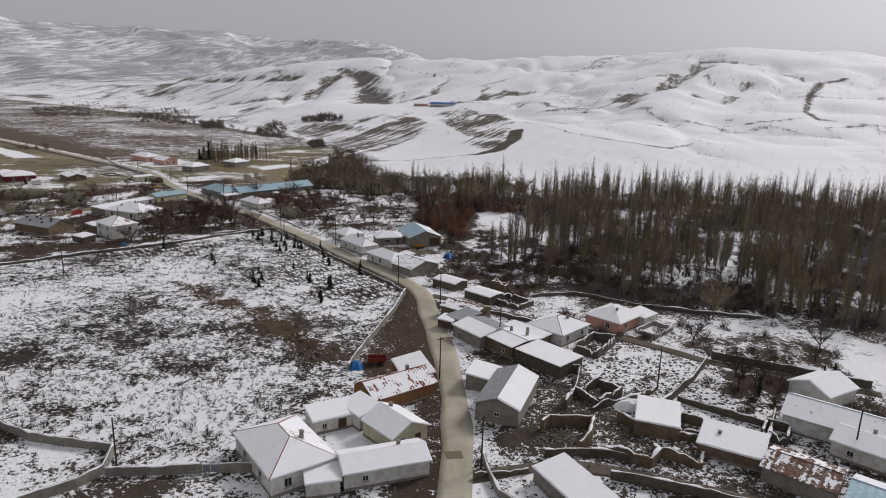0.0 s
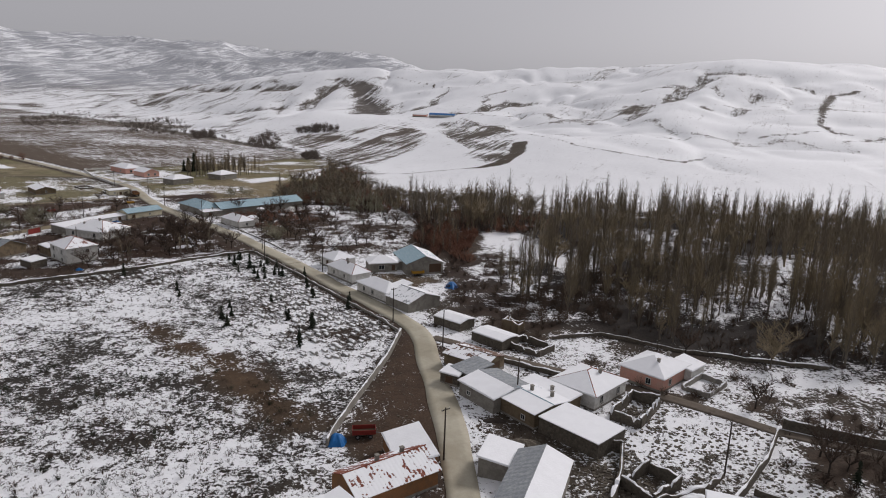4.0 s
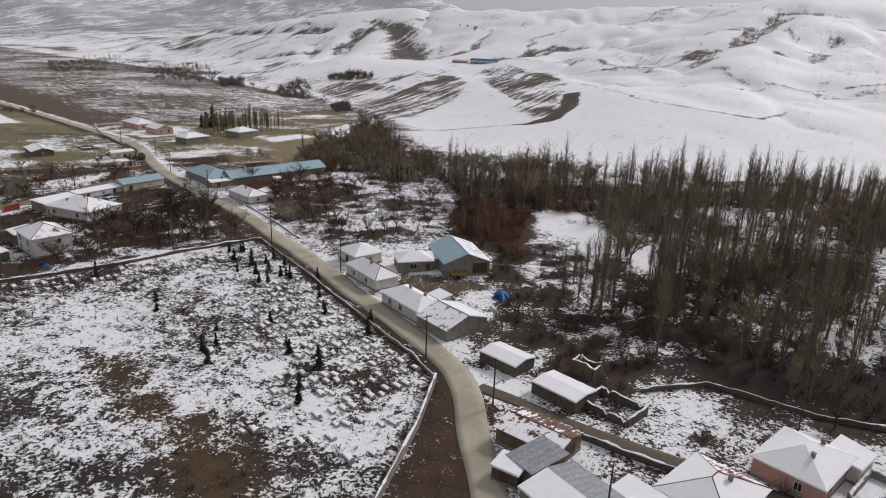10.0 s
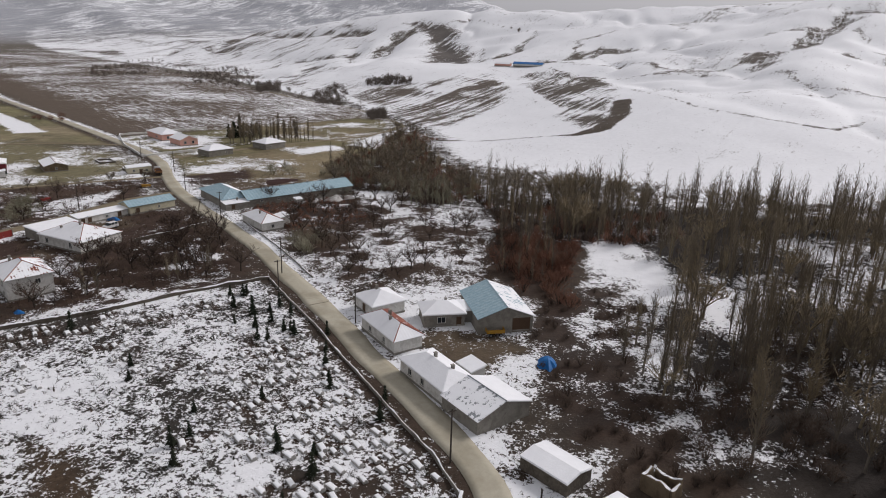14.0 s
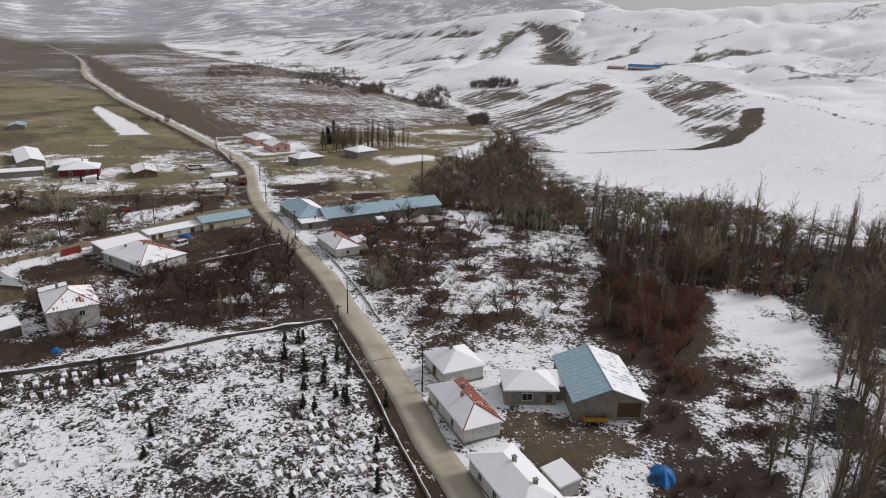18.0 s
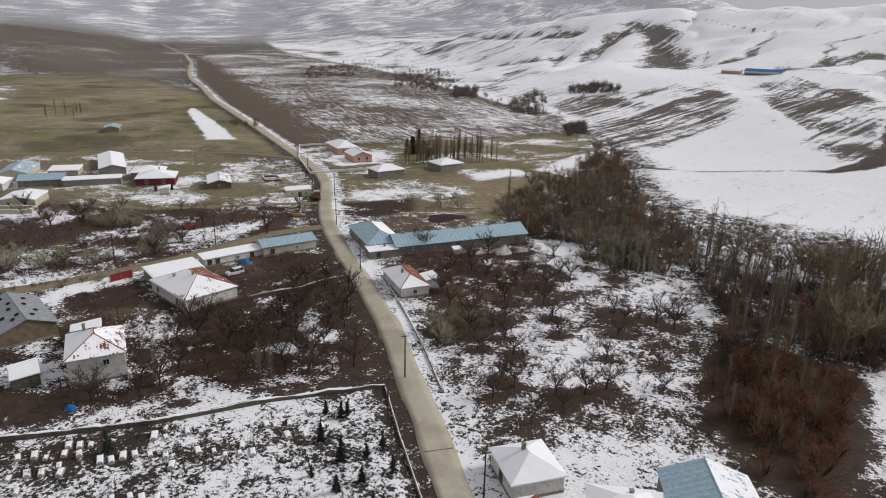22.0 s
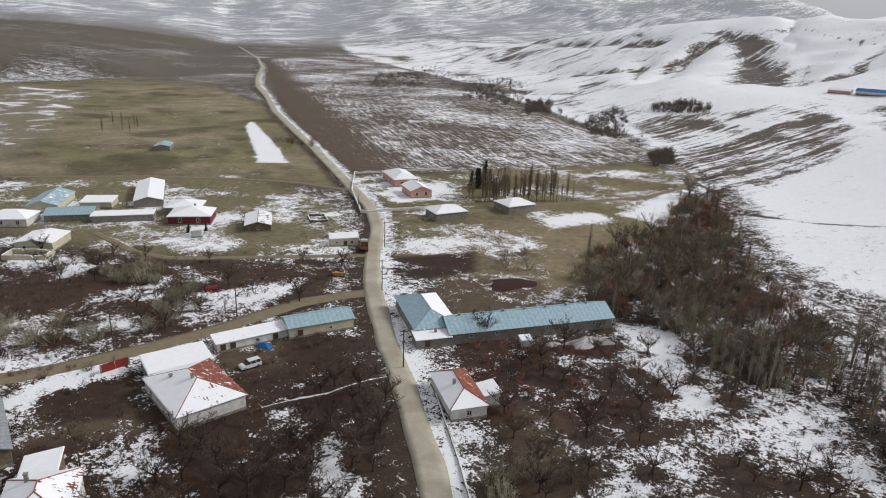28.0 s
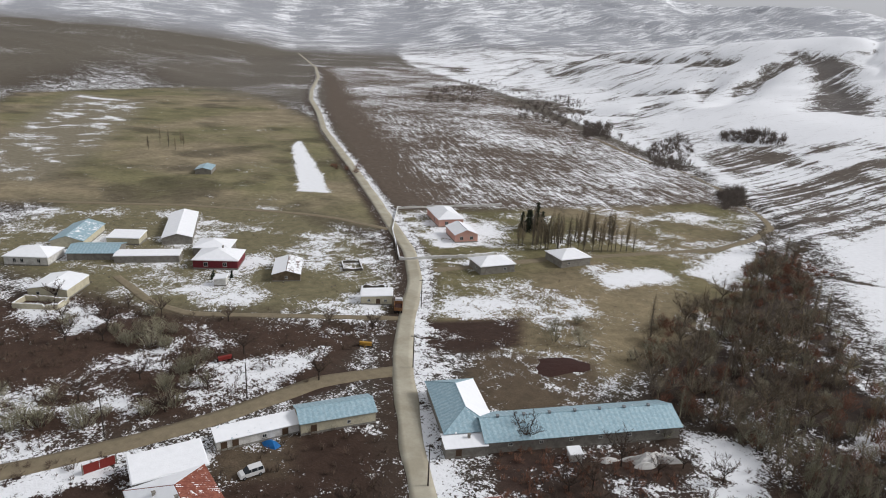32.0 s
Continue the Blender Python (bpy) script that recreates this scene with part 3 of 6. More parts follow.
    lay(inside(x, y, SNOW_PATCH, 5), 0.9)
    for k, patch in enumerate(SNOW_BANKS):
        lay(0.9 * inside(x, y, patch, 4), (0.66, 0.80, 0.74, 0.8, 0.66)[k] + 0.5 * spots(9, 107))
    for yard in MUD_YARDS:
        lay(inside(x, y, yard, 3), 0.12 + 0.6 * spots(7, 92), (0.10, 0.075, 0.05))
    for plot in DARK_PLOTS:
        lay(inside(x, y, plot, 2), 0.14 + 0.5 * spots(6, 106), (0.045, 0.027, 0.02))
    mp = inside(x, y, PLOUGHED, 8)
    toward = smooth01((x * 0.66 + y * 0.75 - 172) / 45)
    lay(mp, -0.12 + 0.48 * toward + 0.34 * spots(60, 104) * toward, (0.105, 0.08, 0.06))
    furrow = mp
    west = smooth01((-x - 0.62 * y - 430) / 120) * smooth01((y - 100) / 100)
    # soil colour of the west fields raised to carry distance haze
    lay(west * (1 - mp), 0.04 + 0.45 * spots(110, 79), (0.115, 0.10, 0.078))
    d, s = polyline_distance(x, y, HILL_FOOT)
    valley = smooth01((y - 620) / 120) * np.where(s > 0, smooth01((20 - d) / 30), 1) * (1 - mp) * (1 - west)
    lay(valley, 0.12 + 0.45 * spots(90, 103), (0.12, 0.105, 0.085))
    # the hillside: deep snow with bare streaks down its gullies
    d, s = polyline_distance(x, y, HILL_FOOT)
    hs = smooth01(np.where(s > 0, d, 0) / 14)
    along = (x * -0.62 + y * 0.78)
    across = (x * 0.78 + y * 0.62)
    streak = fbm(along + 0.35 * across, across * 3.4, 210, 81, 5)
    gully = np.abs(fbm(x + 0.4 * y, y * 1.4, 300, 83, 4))
    leftward = smooth01((-x - 40 - 0.1 * y) / 200)
    up = np.where(s > 0, d, 0)
    cover = 0.95 - 0.12 * leftward - 1.1 * np.clip(streak - 0.14, 0, 1) * (0.4 + 1.1 * leftward) - 0.45 * smooth01((0.03 - gully) / 0.03) * smooth01((up - 150) / 100)
    # the bare hill colour is lightened too, for haze
    lay(hs, np.clip(cover, 0.1, 1.05), (0.115, 0.095, 0.078))
    hill = np.maximum(hs * (0.40 + 0.45 * leftward), 1.3 * inside(x, y, SPUR_STRIPED, 24) + inside(x, y, SPUR_DARK, 10))
    stripes = fbm(along * 0.3, across * 3.0 + 0.5 * along, 60, 86, 3)
    lay(inside(x, y, SPUR_STRIPED, 14) * hs, 0.50 + 0.4 * stripes)
    lay(inside(x, y, SPUR_DARK, 10) * hs, 0.36 + 0.4 * stripes, (0.10, 0.085, 0.07))
    lay(inside(x, y, GULLY, 22) * hs, 0.14 + 0.5 * streak, (0.115, 0.103, 0.095))
    hill = np.maximum(hill, 0.9 * inside(x, y, GULLY, 22))
    lay(0.85 * inside(x, y, DARK_FACE, 14) * hs, 0.36 + 0.7 * fbm(x, y, 26, 88, 3), (0.10, 0.085, 0.07))
    d, _ = polyline_distance(x, y, BAND)
    width = 0.8 + 5.0 * smooth01((x - 5) / 30)
    lay(smooth01((width - d) / 3 + 0.5), 0.0, (0.075, 0.06, 0.046))
    d, _ = polyline_distance(x, y, HILL_DRIFT)
    lay(smooth01((3.5 - d) / 3 + 0.5), 1.0)
    # bare streaks, widest in the middle and frayed along their edges
    ragged = 0.62 + 0.9 * value_noise(x, y, 44, 98) + 0.6 * value_noise(x, y, 17, 99)
    for line, w in list(zip(HILL_STREAKS, (9, 9, 15, 8, 13, 7, 5, 7, 8))) + list(zip(HILL_STREAKS_WEST, (14, 10, 9, 13, 15, 16, 12, 12))):
        d, _ = polyline_distance(x, y, line)
        near = smooth01((w * ragged - d) / 12 + 0.5) * hs
        lay(0.85 * near, 0.24, (0.10, 0.085, 0.07))
        hill = np.maximum(hill, 0.55 * near)
    for k, line in enumerate(HILL_TRACKS):
        d, _ = polyline_distance(x, y, line)
        w = (4.2, 1.3, 1.3, 2.0, 1.3)[k]
        lay(0.9 * smooth01((w * (0.7 + 0.5 * value_noise(x, y, 40, 98)) - d) / 3 + 0.5) * hs, 0.12, (0.10, 0.085, 0.07))
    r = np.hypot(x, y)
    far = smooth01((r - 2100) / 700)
    # distance haze painted into the far range: pale blue-grey bare colour, thinner snow
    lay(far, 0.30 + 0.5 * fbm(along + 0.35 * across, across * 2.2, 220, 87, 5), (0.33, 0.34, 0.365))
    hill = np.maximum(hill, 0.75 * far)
    for places, radius, depth in MELT:
        for px, py, _ in places:
            near = np.nonzero((np.abs(x - px) < 7) & (np.abs(y - py) < 7))[0]
            k = np.exp(-((x[near] - px) ** 2 + (y[near] - py) ** 2) / radius**2)
            snow[near] -= depth * k
            bare[near] = bare[near] * (1 - 0.6 * k[:, None]) + np.array([0.055, 0.033, 0.022]) * 0.6 * k[:, None]
    # verges of the road
    dr, side = polyline_distance(x, y, ROAD)
    verge = smooth01((7.5 - dr) / 2.5) * (r < 1400)
    lay(verge, np.where(side > 0, 0.62, 0.20), (0.052, 0.036, 0.026))
    bank = inside(x, y, [(-9, 172), (-2, 168), (1, 120), (-6, 108), (-16, 124), (-13, 150)], 2.5)
    lay(bank, 0.12, (0.06, 0.038, 0.025))
    at = me.attributes.new("snow", "FLOAT", "POINT")
    at.data.foreach_set("value", snow)
    at = me.attributes.new("hill", "FLOAT", "POINT")
    at.data.foreach_set("value", hill)
    at = me.attributes.new("furrow", "FLOAT", "POINT")
    at.data.foreach_set("value", furrow)
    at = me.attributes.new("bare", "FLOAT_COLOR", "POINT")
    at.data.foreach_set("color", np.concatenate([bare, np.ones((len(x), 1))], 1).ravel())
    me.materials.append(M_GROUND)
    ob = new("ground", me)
    tagged(ob, "valley floor and hillsides under patchy thin snow", "ground", "", "structure")


def scatter(rng, poly, n, gap=0.0, avoid=(), clump=0.0):
    """Random places within a polygon, off the road and the avoided plots; clump: metres between the denser groups."""
    xs, ys = [p[0] for p in poly], [p[1] for p in poly]
    got = []
    for _ in range(30):
        k = n * 3
        x = np.array([rng.uniform(min(xs), max(xs)) for _ in range(k)])
        y = np.array([rng.uniform(min(ys), max(ys)) for _ in range(k)])
        ok = inside(x, y, poly, 0.01) > 0.5
        for a in avoid:
            ok &= inside(x, y, a, 0.01) < 0.5
        ok &= polyline_distance(x, y, ROAD)[0] > 4.2
        if clump:
            ok &= value_noise(x, y, clump, 61) + 0.5 * value_noise(x, y, clump / 2.3, 62) > -0.12
        for px, py in zip(x[ok], y[ok]):
            if gap and any((px - a) ** 2 + (py - b) ** 2 < gap * gap for a, b in got):
                continue
            got.append((px, py))
            if len(got) >= n:
                break
        if len(got) >= n:
            break
    if not got:
        return []
    z = land(np.array([p[0] for p in got]), np.array([p[1] for p in got]))
    return [(float(a), float(b), float(c)) for (a, b), c in zip(got, z)]


def grounded(pts):
    return [(px, py, zg(px, py)) for px, py in pts]


# where the trees stand; the snow has melted round their feet
plan_rng = random.Random(12)
YARDS = [(-44, 236), (-26, 234), (-22, 205), (-2, 200), (2, 236), (-4, 240), (-24, 240)]
FRUIT_N = scatter(plan_rng, ORCHARD_N, 48, 3.6, (YARDS,)) + grounded([(-46.5, 247), (-44.5, 252), (-59, 268), (-57, 274), (-70, 280), (-49, 264)])
FRUIT_W = scatter(plan_rng, [(-72, 246), (-108, 208), (-112, 232), (-118, 248), (-100, 252), (-108, 276), (-100, 284), (-88, 268)], 52, 3.4)
FRUIT_S = scatter(plan_rng, SCRUB_W, 24, 5.0)
FRUIT_LONE = grounded([(-92.5, 311.5), (-75.5, 318), (28, 365), (61, 120), (64, 123), (57, 118), (59, 124), (80, 134), (84, 140), (52, 165), (56, 140)])
RUSSET = scatter(plan_rng, [(-18, 262), (-4, 245), (8, 262), (-2, 288), (-14, 284)], 26, 1.8) + scatter(plan_rng, RUSSET_BANK, 34, 1.7)
WILLOW = grounded([(-167, 286), (-168, 292), (-165, 280), (-163, 266), (-172, 257), (-88, 368), (-90, 372), (-72, 333), (-67, 266), (-65, 269), (-63, 271), (-176, 262), (-110, 372), (-182, 290), (-186, 296), (-200, 298), (-190, 285), (-60, 346), (-52, 352)])
THICKETS = scatter(plan_rng, THICKET, 46, 2.0) + scatter(plan_rng, [(8, 176), (22, 172), (26, 182), (14, 186)], 14, 2.0)
GARDEN = scatter(plan_rng, [(58, 128), (82, 118), (78, 108), (52, 110), (48, 116)], 16, 3.0) + scatter(plan_rng, [(24, 152), (36, 165), (60, 158), (90, 140), (84, 122), (60, 132)], 24, 3.5)
GRAVE_YARD = [(-14, 176), (-30, 195), (-64, 236), (-108, 199), (-104, 180), (-80, 168), (-56, 176), (-40, 150), (-30, 126), (-20, 130), (-16, 150)]
BALD_PLOT = [(-62, 236), (-50, 220), (-68, 206), (-82, 222)]
GRAVES = []
for gx0, gy0, _ in scatter(plan_rng, GRAVE_YARD, 34, 6.0, (BROWN_PATCH, BALD_PLOT)) + scatter(plan_rng, [(-15, 172), (-30, 192), (-48, 213), (-58, 205), (-46, 180), (-32, 160), (-20, 142), (-16, 150)], 52, 3.6, (BROWN_PATCH, BALD_PLOT)) + scatter(plan_rng, [(-106, 199), (-70, 233), (-64, 226), (-98, 192)], 16, 4.0):
    step = plan_rng.uniform(1.7, 2.3)
    for k in range(plan_rng.choice((1, 2, 3, 4, 5))):
        gx1, gy1 = gx0 + 0.85 * k * step + plan_rng.uniform(-0.4, 0.4), gy0 + 0.5 * k * step + plan_rng.uniform(-0.5, 0.5)
        if inside(np.array([gx1]), np.array([gy1]), GRAVE_YARD, 0.01)[0] > 0.5 and all((gx1 - a) ** 2 + (gy1 - b) ** 2 > 2.2 for a, b, _ in GRAVES):
            GRAVES.append((gx1, gy1, zg(gx1, gy1)))
MELT = [(GRAVES, 1.7, 0.06), (FRUIT_N, 2.2, 0.7), (FRUIT_W, 2.2, 0.5), (FRUIT_S, 2.4, 0.4), (FRUIT_LONE, 2.4, 0.8), (RUSSET, 3.2, 0.7), (WILLOW, 2.6, 0.5), (THICKETS, 2.0, 0.4), (GARDEN, 1.8, 0.5)]
build_ground()


def strip(name, pts, width, lift, material, label, category, thick=0.12, wobble=0.25, step=2.0, seed=1):
    """A road or track laid along a line, following the ground."""
    p = np.array(pts, float)
    seg = np.hypot(*np.diff(p, axis=0).T)
    acc = np.concatenate([[0], np.cumsum(seg)])
    # a smooth line through the points
    s = np.arange(0, acc[-1], step)
    line = np.stack([np.interp(s, acc, p[:, k]) for k in (0, 1)], 1)
    for _ in range(3):
        line[1:-1] = (line[:-2] + 2 * line[1:-1] + line[2:]) / 4
    tan = np.gradient(line, axis=0)
    tan /= np.linalg.norm(tan, axis=1)[:, None]
    nor = np.stack([tan[:, 1], -tan[:, 0]], 1)
    rows = []
    offs = np.array([-1, -0.5, 0, 0.5, 1])
    for k, o in enumerate(offs):
        jit = wobble * value_noise(s, s * 0 + 9.0 * k, 9, seed) if k in (0, 4) else 0
        q = line + nor * (o * width / 2 + jit)[:, None] if k in (0, 4) else line + nor * o * width / 2
        z = land(q[:, 0], q[:, 1]) + lift + (1 - o * o) * 0.04
        rows.append(np.column_stack([q, z]))
    a = np.stack(rows, 1)
    n = len(s)
    low = a[:, [0, -1]].copy()
    low[:, :, 2] -= thick + lift
    v = np.concatenate([low[:, :1], a, low[:, 1:]], 1)
    w = v.shape[1]
    faces = [(i * w + k, (i + 1) * w + k, (i + 1) * w + k + 1, i * w + k + 1) for i in range(n - 1) for k in range(w - 1)]
    faces = [f[::-1] for f in faces]
    ob = pydata(name, v.reshape(-1, 3).tolist(), faces, material, smooth=True)
    return tagged(ob, label, category, "", "structure")


strip("road", ROAD, 5.0, 0.10, M_ROAD, "pale worn asphalt village road, wet and dusty", "road")
strip("lane_east", [(-3, 170), (6, 164), (16, 157.6), (41.5, 143.5), (56, 131.5), (86, 118)], 3.0, 0.06, M_LANE, "muddy side lane between garden walls", "lane", seed=2)
strip("lane_south", [(5, 86), (16.4, 89.9), (25, 89.8), (40, 85), (55, 78)], 3.0, 0.06, M_LANE, "narrow muddy lane beside ruined walls", "lane", seed=3)
strip("track_west", [(-131, 318), (-141, 303), (-145, 281), (-152, 261), (-160, 244), (-180, 215)], 5.0, 0.06, M_TRACK, "bare dirt track lined with shrubs", "track", seed=4)
strip("track_hamlet", [(-148, 343), (-167, 327), (-194, 305), (-209, 303), (-234, 307)], 2.6, 0.05, M_TRACK, "earth track to the upper houses", "track", seed=5)
strip("track_meadow", [(-208, 405), (-235, 402), (-257, 393), (-290, 373), (-340, 330)], 3.2, 0.05, M_TRACK, "pale worn track over the grass", "track", seed=6)
strip("track_stream", [(-166, 379), (-149, 407), (-120, 449), (-99, 477), (-91, 504), (-90, 533), (-98, 552), (-122, 592), (-158, 637), (-191, 652), (-260, 720)], 3.6, 0.05, M_TRACK, "farm track along the stream and fields", "track", seed=7)


# ---- houses ----
def slope_mesh(name, polys, covers, material, parent, thick=0.14):
    """Roof slopes as thick sheets; each has its cover of snow and runs along its eave (first two corners)."""
    verts, faces, cov, al = [], [], [], []
    for poly, c in zip(polys, covers):
        p = [Vector(q) for q in poly]
        nrm = (p[1] - p[0]).cross(p[-1] - p[0]).normalized()
        u = (p[1] - p[0]).normalized()
        b = len(verts)
        n = len(p)
        for lift in (0, -thick):
            for q in p:
                verts.append(tuple(q + nrm * lift))
                al.append((q - p[0]).dot(u))
        faces.append(tuple(range(b, b + n)))
        faces.append(tuple(range(b + 2 * n - 1, b + n - 1, -1)))
        for i in range(n):
            j = (i + 1) % n
            faces.append((b + i, b + n + i, b + n + j, b + j))
        cov += [c] * (n + 2)
    ob = pydata(name, verts, faces, material, parent)
    at = ob.data.attributes.new("cover", "FLOAT", "FACE")
    at.data.foreach_set("value", np.array(cov, np.float32))
    at = ob.data.attributes.new("along", "FLOAT", "POINT")
    at.data.foreach_set("value", np.array(al, np.float32))
    return ob


def snow_slab(poly, parent, rng, depth=0.11):
    """A settled layer on one slope, with a ragged lower edge."""
    p = [Vector(q) for q in poly]
    nrm = (p[1] - p[0]).cross(p[-1] - p[0]).normalized()
    c = sum(p, Vector()) / len(p)
    p = [c + (q - c) * 0.985 for q in p]
    ring = []
    for i, q in enumerate(p):
        r = p[(i + 1) % len(p)]
        k = max(2, int((r - q).length / 0.9)) if i == 0 else 2
        for j in range(k):
            w = q.lerp(r, j / k)
            if i == 0 and j > 0:
                w = w + (c - w) * rng.uniform(-0.012, 0.05)
            ring.append(w)
    bm = bmesh.new()
    low = [bm.verts.new(q + nrm * 0.01) for q in ring]
    top = [bm.verts.new(c + (q - c) * 0.985 + nrm * depth) for q in ring]
    bm.faces.new(top)
    for i in range(len(ring)):
        j = (i + 1) % len(ring)
        bm.faces.new((low[i], low[j], top[j], top[i]))
    part("snow_layer", bm, M_SNOW, parent)


def opening(parent, side, along, sill, w, h, L, W, kind="window"):
    """A window or door set on a wall: side s, e, n or w of the body."""
    turn = {"s": 0, "e": 90, "n": 180, "w": 270}[side]
    half = {"s": W, "n": W, "e": L, "w": L}[side] / 2
    m = pose(0, 0, 0, 0, 0, turn)
    bm = bmesh.new()
    t = 0.09
    for cx, cz, lx, lz in ((along, sill - t, w + 2 * t, t), (along, sill + h, w + 2 * t, t), (along - w / 2 - t / 2, sill, t, h), (along + w / 2 + t / 2, sill, t, h)):
        add_box(bm, cx, -half - 0.03, cz, lx, 0.10, lz)
    if kind == "window":
        add_box(bm, along, -half - 0.025, sill, 0.06, 0.07, h)
    bm.transform(m)
    fr = part("door_frame" if kind == "door" else "window_frame", bm, M_WOOD if kind == "door" else M_FRAME, parent)
    bm = bmesh.new()
    add_box(bm, along, -half - 0.004, sill, w, 0.04, h)
    bm.transform(m)
    part("door_leaf" if kind == "door" else "pane", bm, M_DOOR if kind == "door" else M_GLASS, fr)
    if kind == "window":
        bm = bmesh.new()
        add_box(bm, along, -half - 0.10, sill - 0.15, w + 0.3, 0.22, 0.06)
        bm.transform(m)
        part("sill", bm, M_CONC, fr)


def building(name, label, x, y, turn, L, W, eave, rise, shape, walls, roof, covers, openings=(), chimneys=(), over=0.4, category="house", plinth=True, group=""):
    """A house: L along its ridge. shape: hip, gable, mono or flat; covers: snow per slope (south, east, north, west of its own axes)."""
    rng = random.Random(int(abs(x) * 31 + abs(y) * 17))
    z = zg(x, y)
    top = empty(name, x, y, z, turn, label, category, group)
    l, w = L / 2, W / 2
    a, b = l + over, w + over
    drop = rise * over / max(w, 0.1) if shape in ("hip", "gable") else 0.0
    e = eave - drop
    bm = bmesh.new()
    if shape in ("gable", "mono"):
        hi = eave + rise
        if shape == "gable":
            sec = [(-w, -0.6), (w, -0.6), (w, eave), (0, hi), (-w, eave)]
        else:
            sec = [(-w, -0.6), (w, -0.6), (w, hi), (-w, eave)]
        v = [[bm.verts.new((sx * l, py, pz - (0.02 if pz > 0 else 0))) for py, pz in sec] for sx in (-1, 1)]
        n = len(sec)
        bm.faces.new(v[0][::-1])
        bm.faces.new(v[1])
        for i in range(n):
            j = (i + 1) % n
            bm.faces.new((v[0][i], v[0][j], v[1][j], v[1][i]))
    else:
        add_box(bm, 0, 0, -0.6, L, W, eave + 0.6 - 0.02)
    bmesh.ops.recalc_face_normals(bm, faces=bm.faces)
    part("wall_shell", bm, walls, top)
    if plinth:
        bm = bmesh.new()
        add_box(bm, 0, 0, -0.6, L + 0.12, W + 0.12, 1.0)
        part("plinth", bm, M_CONC, top)
    if shape == "hip":
        k = max(l - w, 0.15 * l)
        hi = eave + rise
        A, B, C, D = (-a, -b, e), (a, -b, e), (a, b, e), (-a, b, e)
        R0, R1 = (-k, 0, hi), (k, 0, hi)
        polys = [(A, B, R1, R0), (B, C, R1), (C, D, R0, R1), (D, A, R0)]
        ridges = [(R0, R1), (A, R0), (D, R0), (B, R1), (C, R1)]
    elif shape == "gable":
        hi = eave + rise
        polys = [((-a, -b, e), (a, -b, e), (a, 0, hi), (-a, 0, hi)), ((a, b, e), (-a, b, e), (-a, 0, hi), (a, 0, hi))]
        ridges = [((-a, 0, hi), (a, 0, hi))]
    else:
        dr = rise * over / max(W, 0.1)
        polys = [((-a, -b, eave - dr), (a, -b, eave - dr), (a, b, eave + rise + dr), (-a, b, eave + rise + dr))]
        ridges = []
    polys = [tuple((q[0], q[1], q[2] + 0.14) for q in p) for p in polys]
    rf = slope_mesh("roof", polys, covers, roof, top)
    for p, c in zip(polys, covers):
        if c >= 0.95:
            snow_slab(p, rf, rng)
    for p, q in ridges:
        bm = bmesh.new()
        add_tube(bm, (p[0], p[1], p[2] + 0.15), (q[0], q[1], q[2] + 0.15), 0.09, 0.09, 6)
        part("ridge_cap", bm, M_SNOW if min(covers) >= 0.9 else roof, rf)
    for cx, cy, ht in chimneys:
        f = abs(cy) / max(w, 0.1)
        base = eave + (rise * (1 - f) if shape in ("hip", "gable") else rise * (cy + w) / W) - 0.4
        bm = bmesh.new()
        add_box(bm, cx, cy, base, 0.5, 0.5, ht + 0.5, 0, 0.94)
        ch = part("chimney", bm, M_CONC, top)
        bm = bmesh.new()
        add_box(bm, cx, cy, base + ht + 0.5, 0.62, 0.62, 0.10)
        part("chimney_cap", bm, M_CONC, ch)
    for o in openings:
        opening(top, *o[:5], L, W, o[5] if len(o) > 5 else "window")
    return top


def row_of(side, n, span, sill=1.0, w=1.0, h=1.2):
    return [(side, (i - (n - 1) / 2) * span, sill, w, h) for i in range(n)]


def lean_walls(name, label, x, y, turn, L, W, h, material, ragged=0.5, floor_snow=True, category="ruin"):
    """A roofless ruin: four broken walls with snow along their tops."""
    rng = random.Random(int(x * 7 + y * 3))
    top = empty(name, x, y, zg(x, y), turn, label, category)
    for side in range(4):
        ln = L if side % 2 == 0 else W
        off = (W if side % 2 == 0 else L) / 2
        n = max(5, int(ln / 0.5))
        hs = [max(0.4, h * (1 - 0.85 * ragged * abs(value_noise(np.array([i * 0.5 + side * 50 + x]), np.array([y]), 4.2, 5)[0])) + rng.uniform(-0.08, 0.08) - (0.45 * h if rng.random() < 0.09 else 0)) for i in range(n + 1)]
        bm = bmesh.new()
        cap = bmesh.new()
        t = 0.28
        prev = None
        pc = None
        for i in range(n + 1):
            px = -ln / 2 + ln * i / n
            ring = [bm.verts.new((px, s * t * rng.uniform(0.85, 1.15) - off, zz)) for s, zz in ((-1, -0.5), (-1, hs[i]), (1, hs[i]), (1, -0.5))]
            deep = rng.choice((0.012, 0.03, 0.08, 0.12, 0.16))
            rc = [cap.verts.new((px, s - off, hs[i] + zz)) for s, zz in ((-t * rng.uniform(0.3, 1.0), 0.004), (-t * 0.3, deep), (t * 0.3, deep), (t * rng.uniform(0.3, 1.0), 0.004))]
            for bmx, now, old in ((bm, ring, prev), (cap, rc, pc)):
                if old:
                    for k in range(3):
                        bmx.faces.new((old[k], now[k], now[k + 1], old[k + 1]))
                if i in (0, n):
                    bmx.faces.new(now)
            prev, pc = ring, rc
        for bmx, nm, mt in ((bm, "broken_wall", material), (cap, "snow_cap", M_SNOW)):
            bmesh.ops.recalc_face_normals(bmx, faces=bmx.faces)
            bmx.transform(pose(0, 0, 0, 0, 0, 90 * side))
            ob = part(nm, bmx, mt, top)
    return top


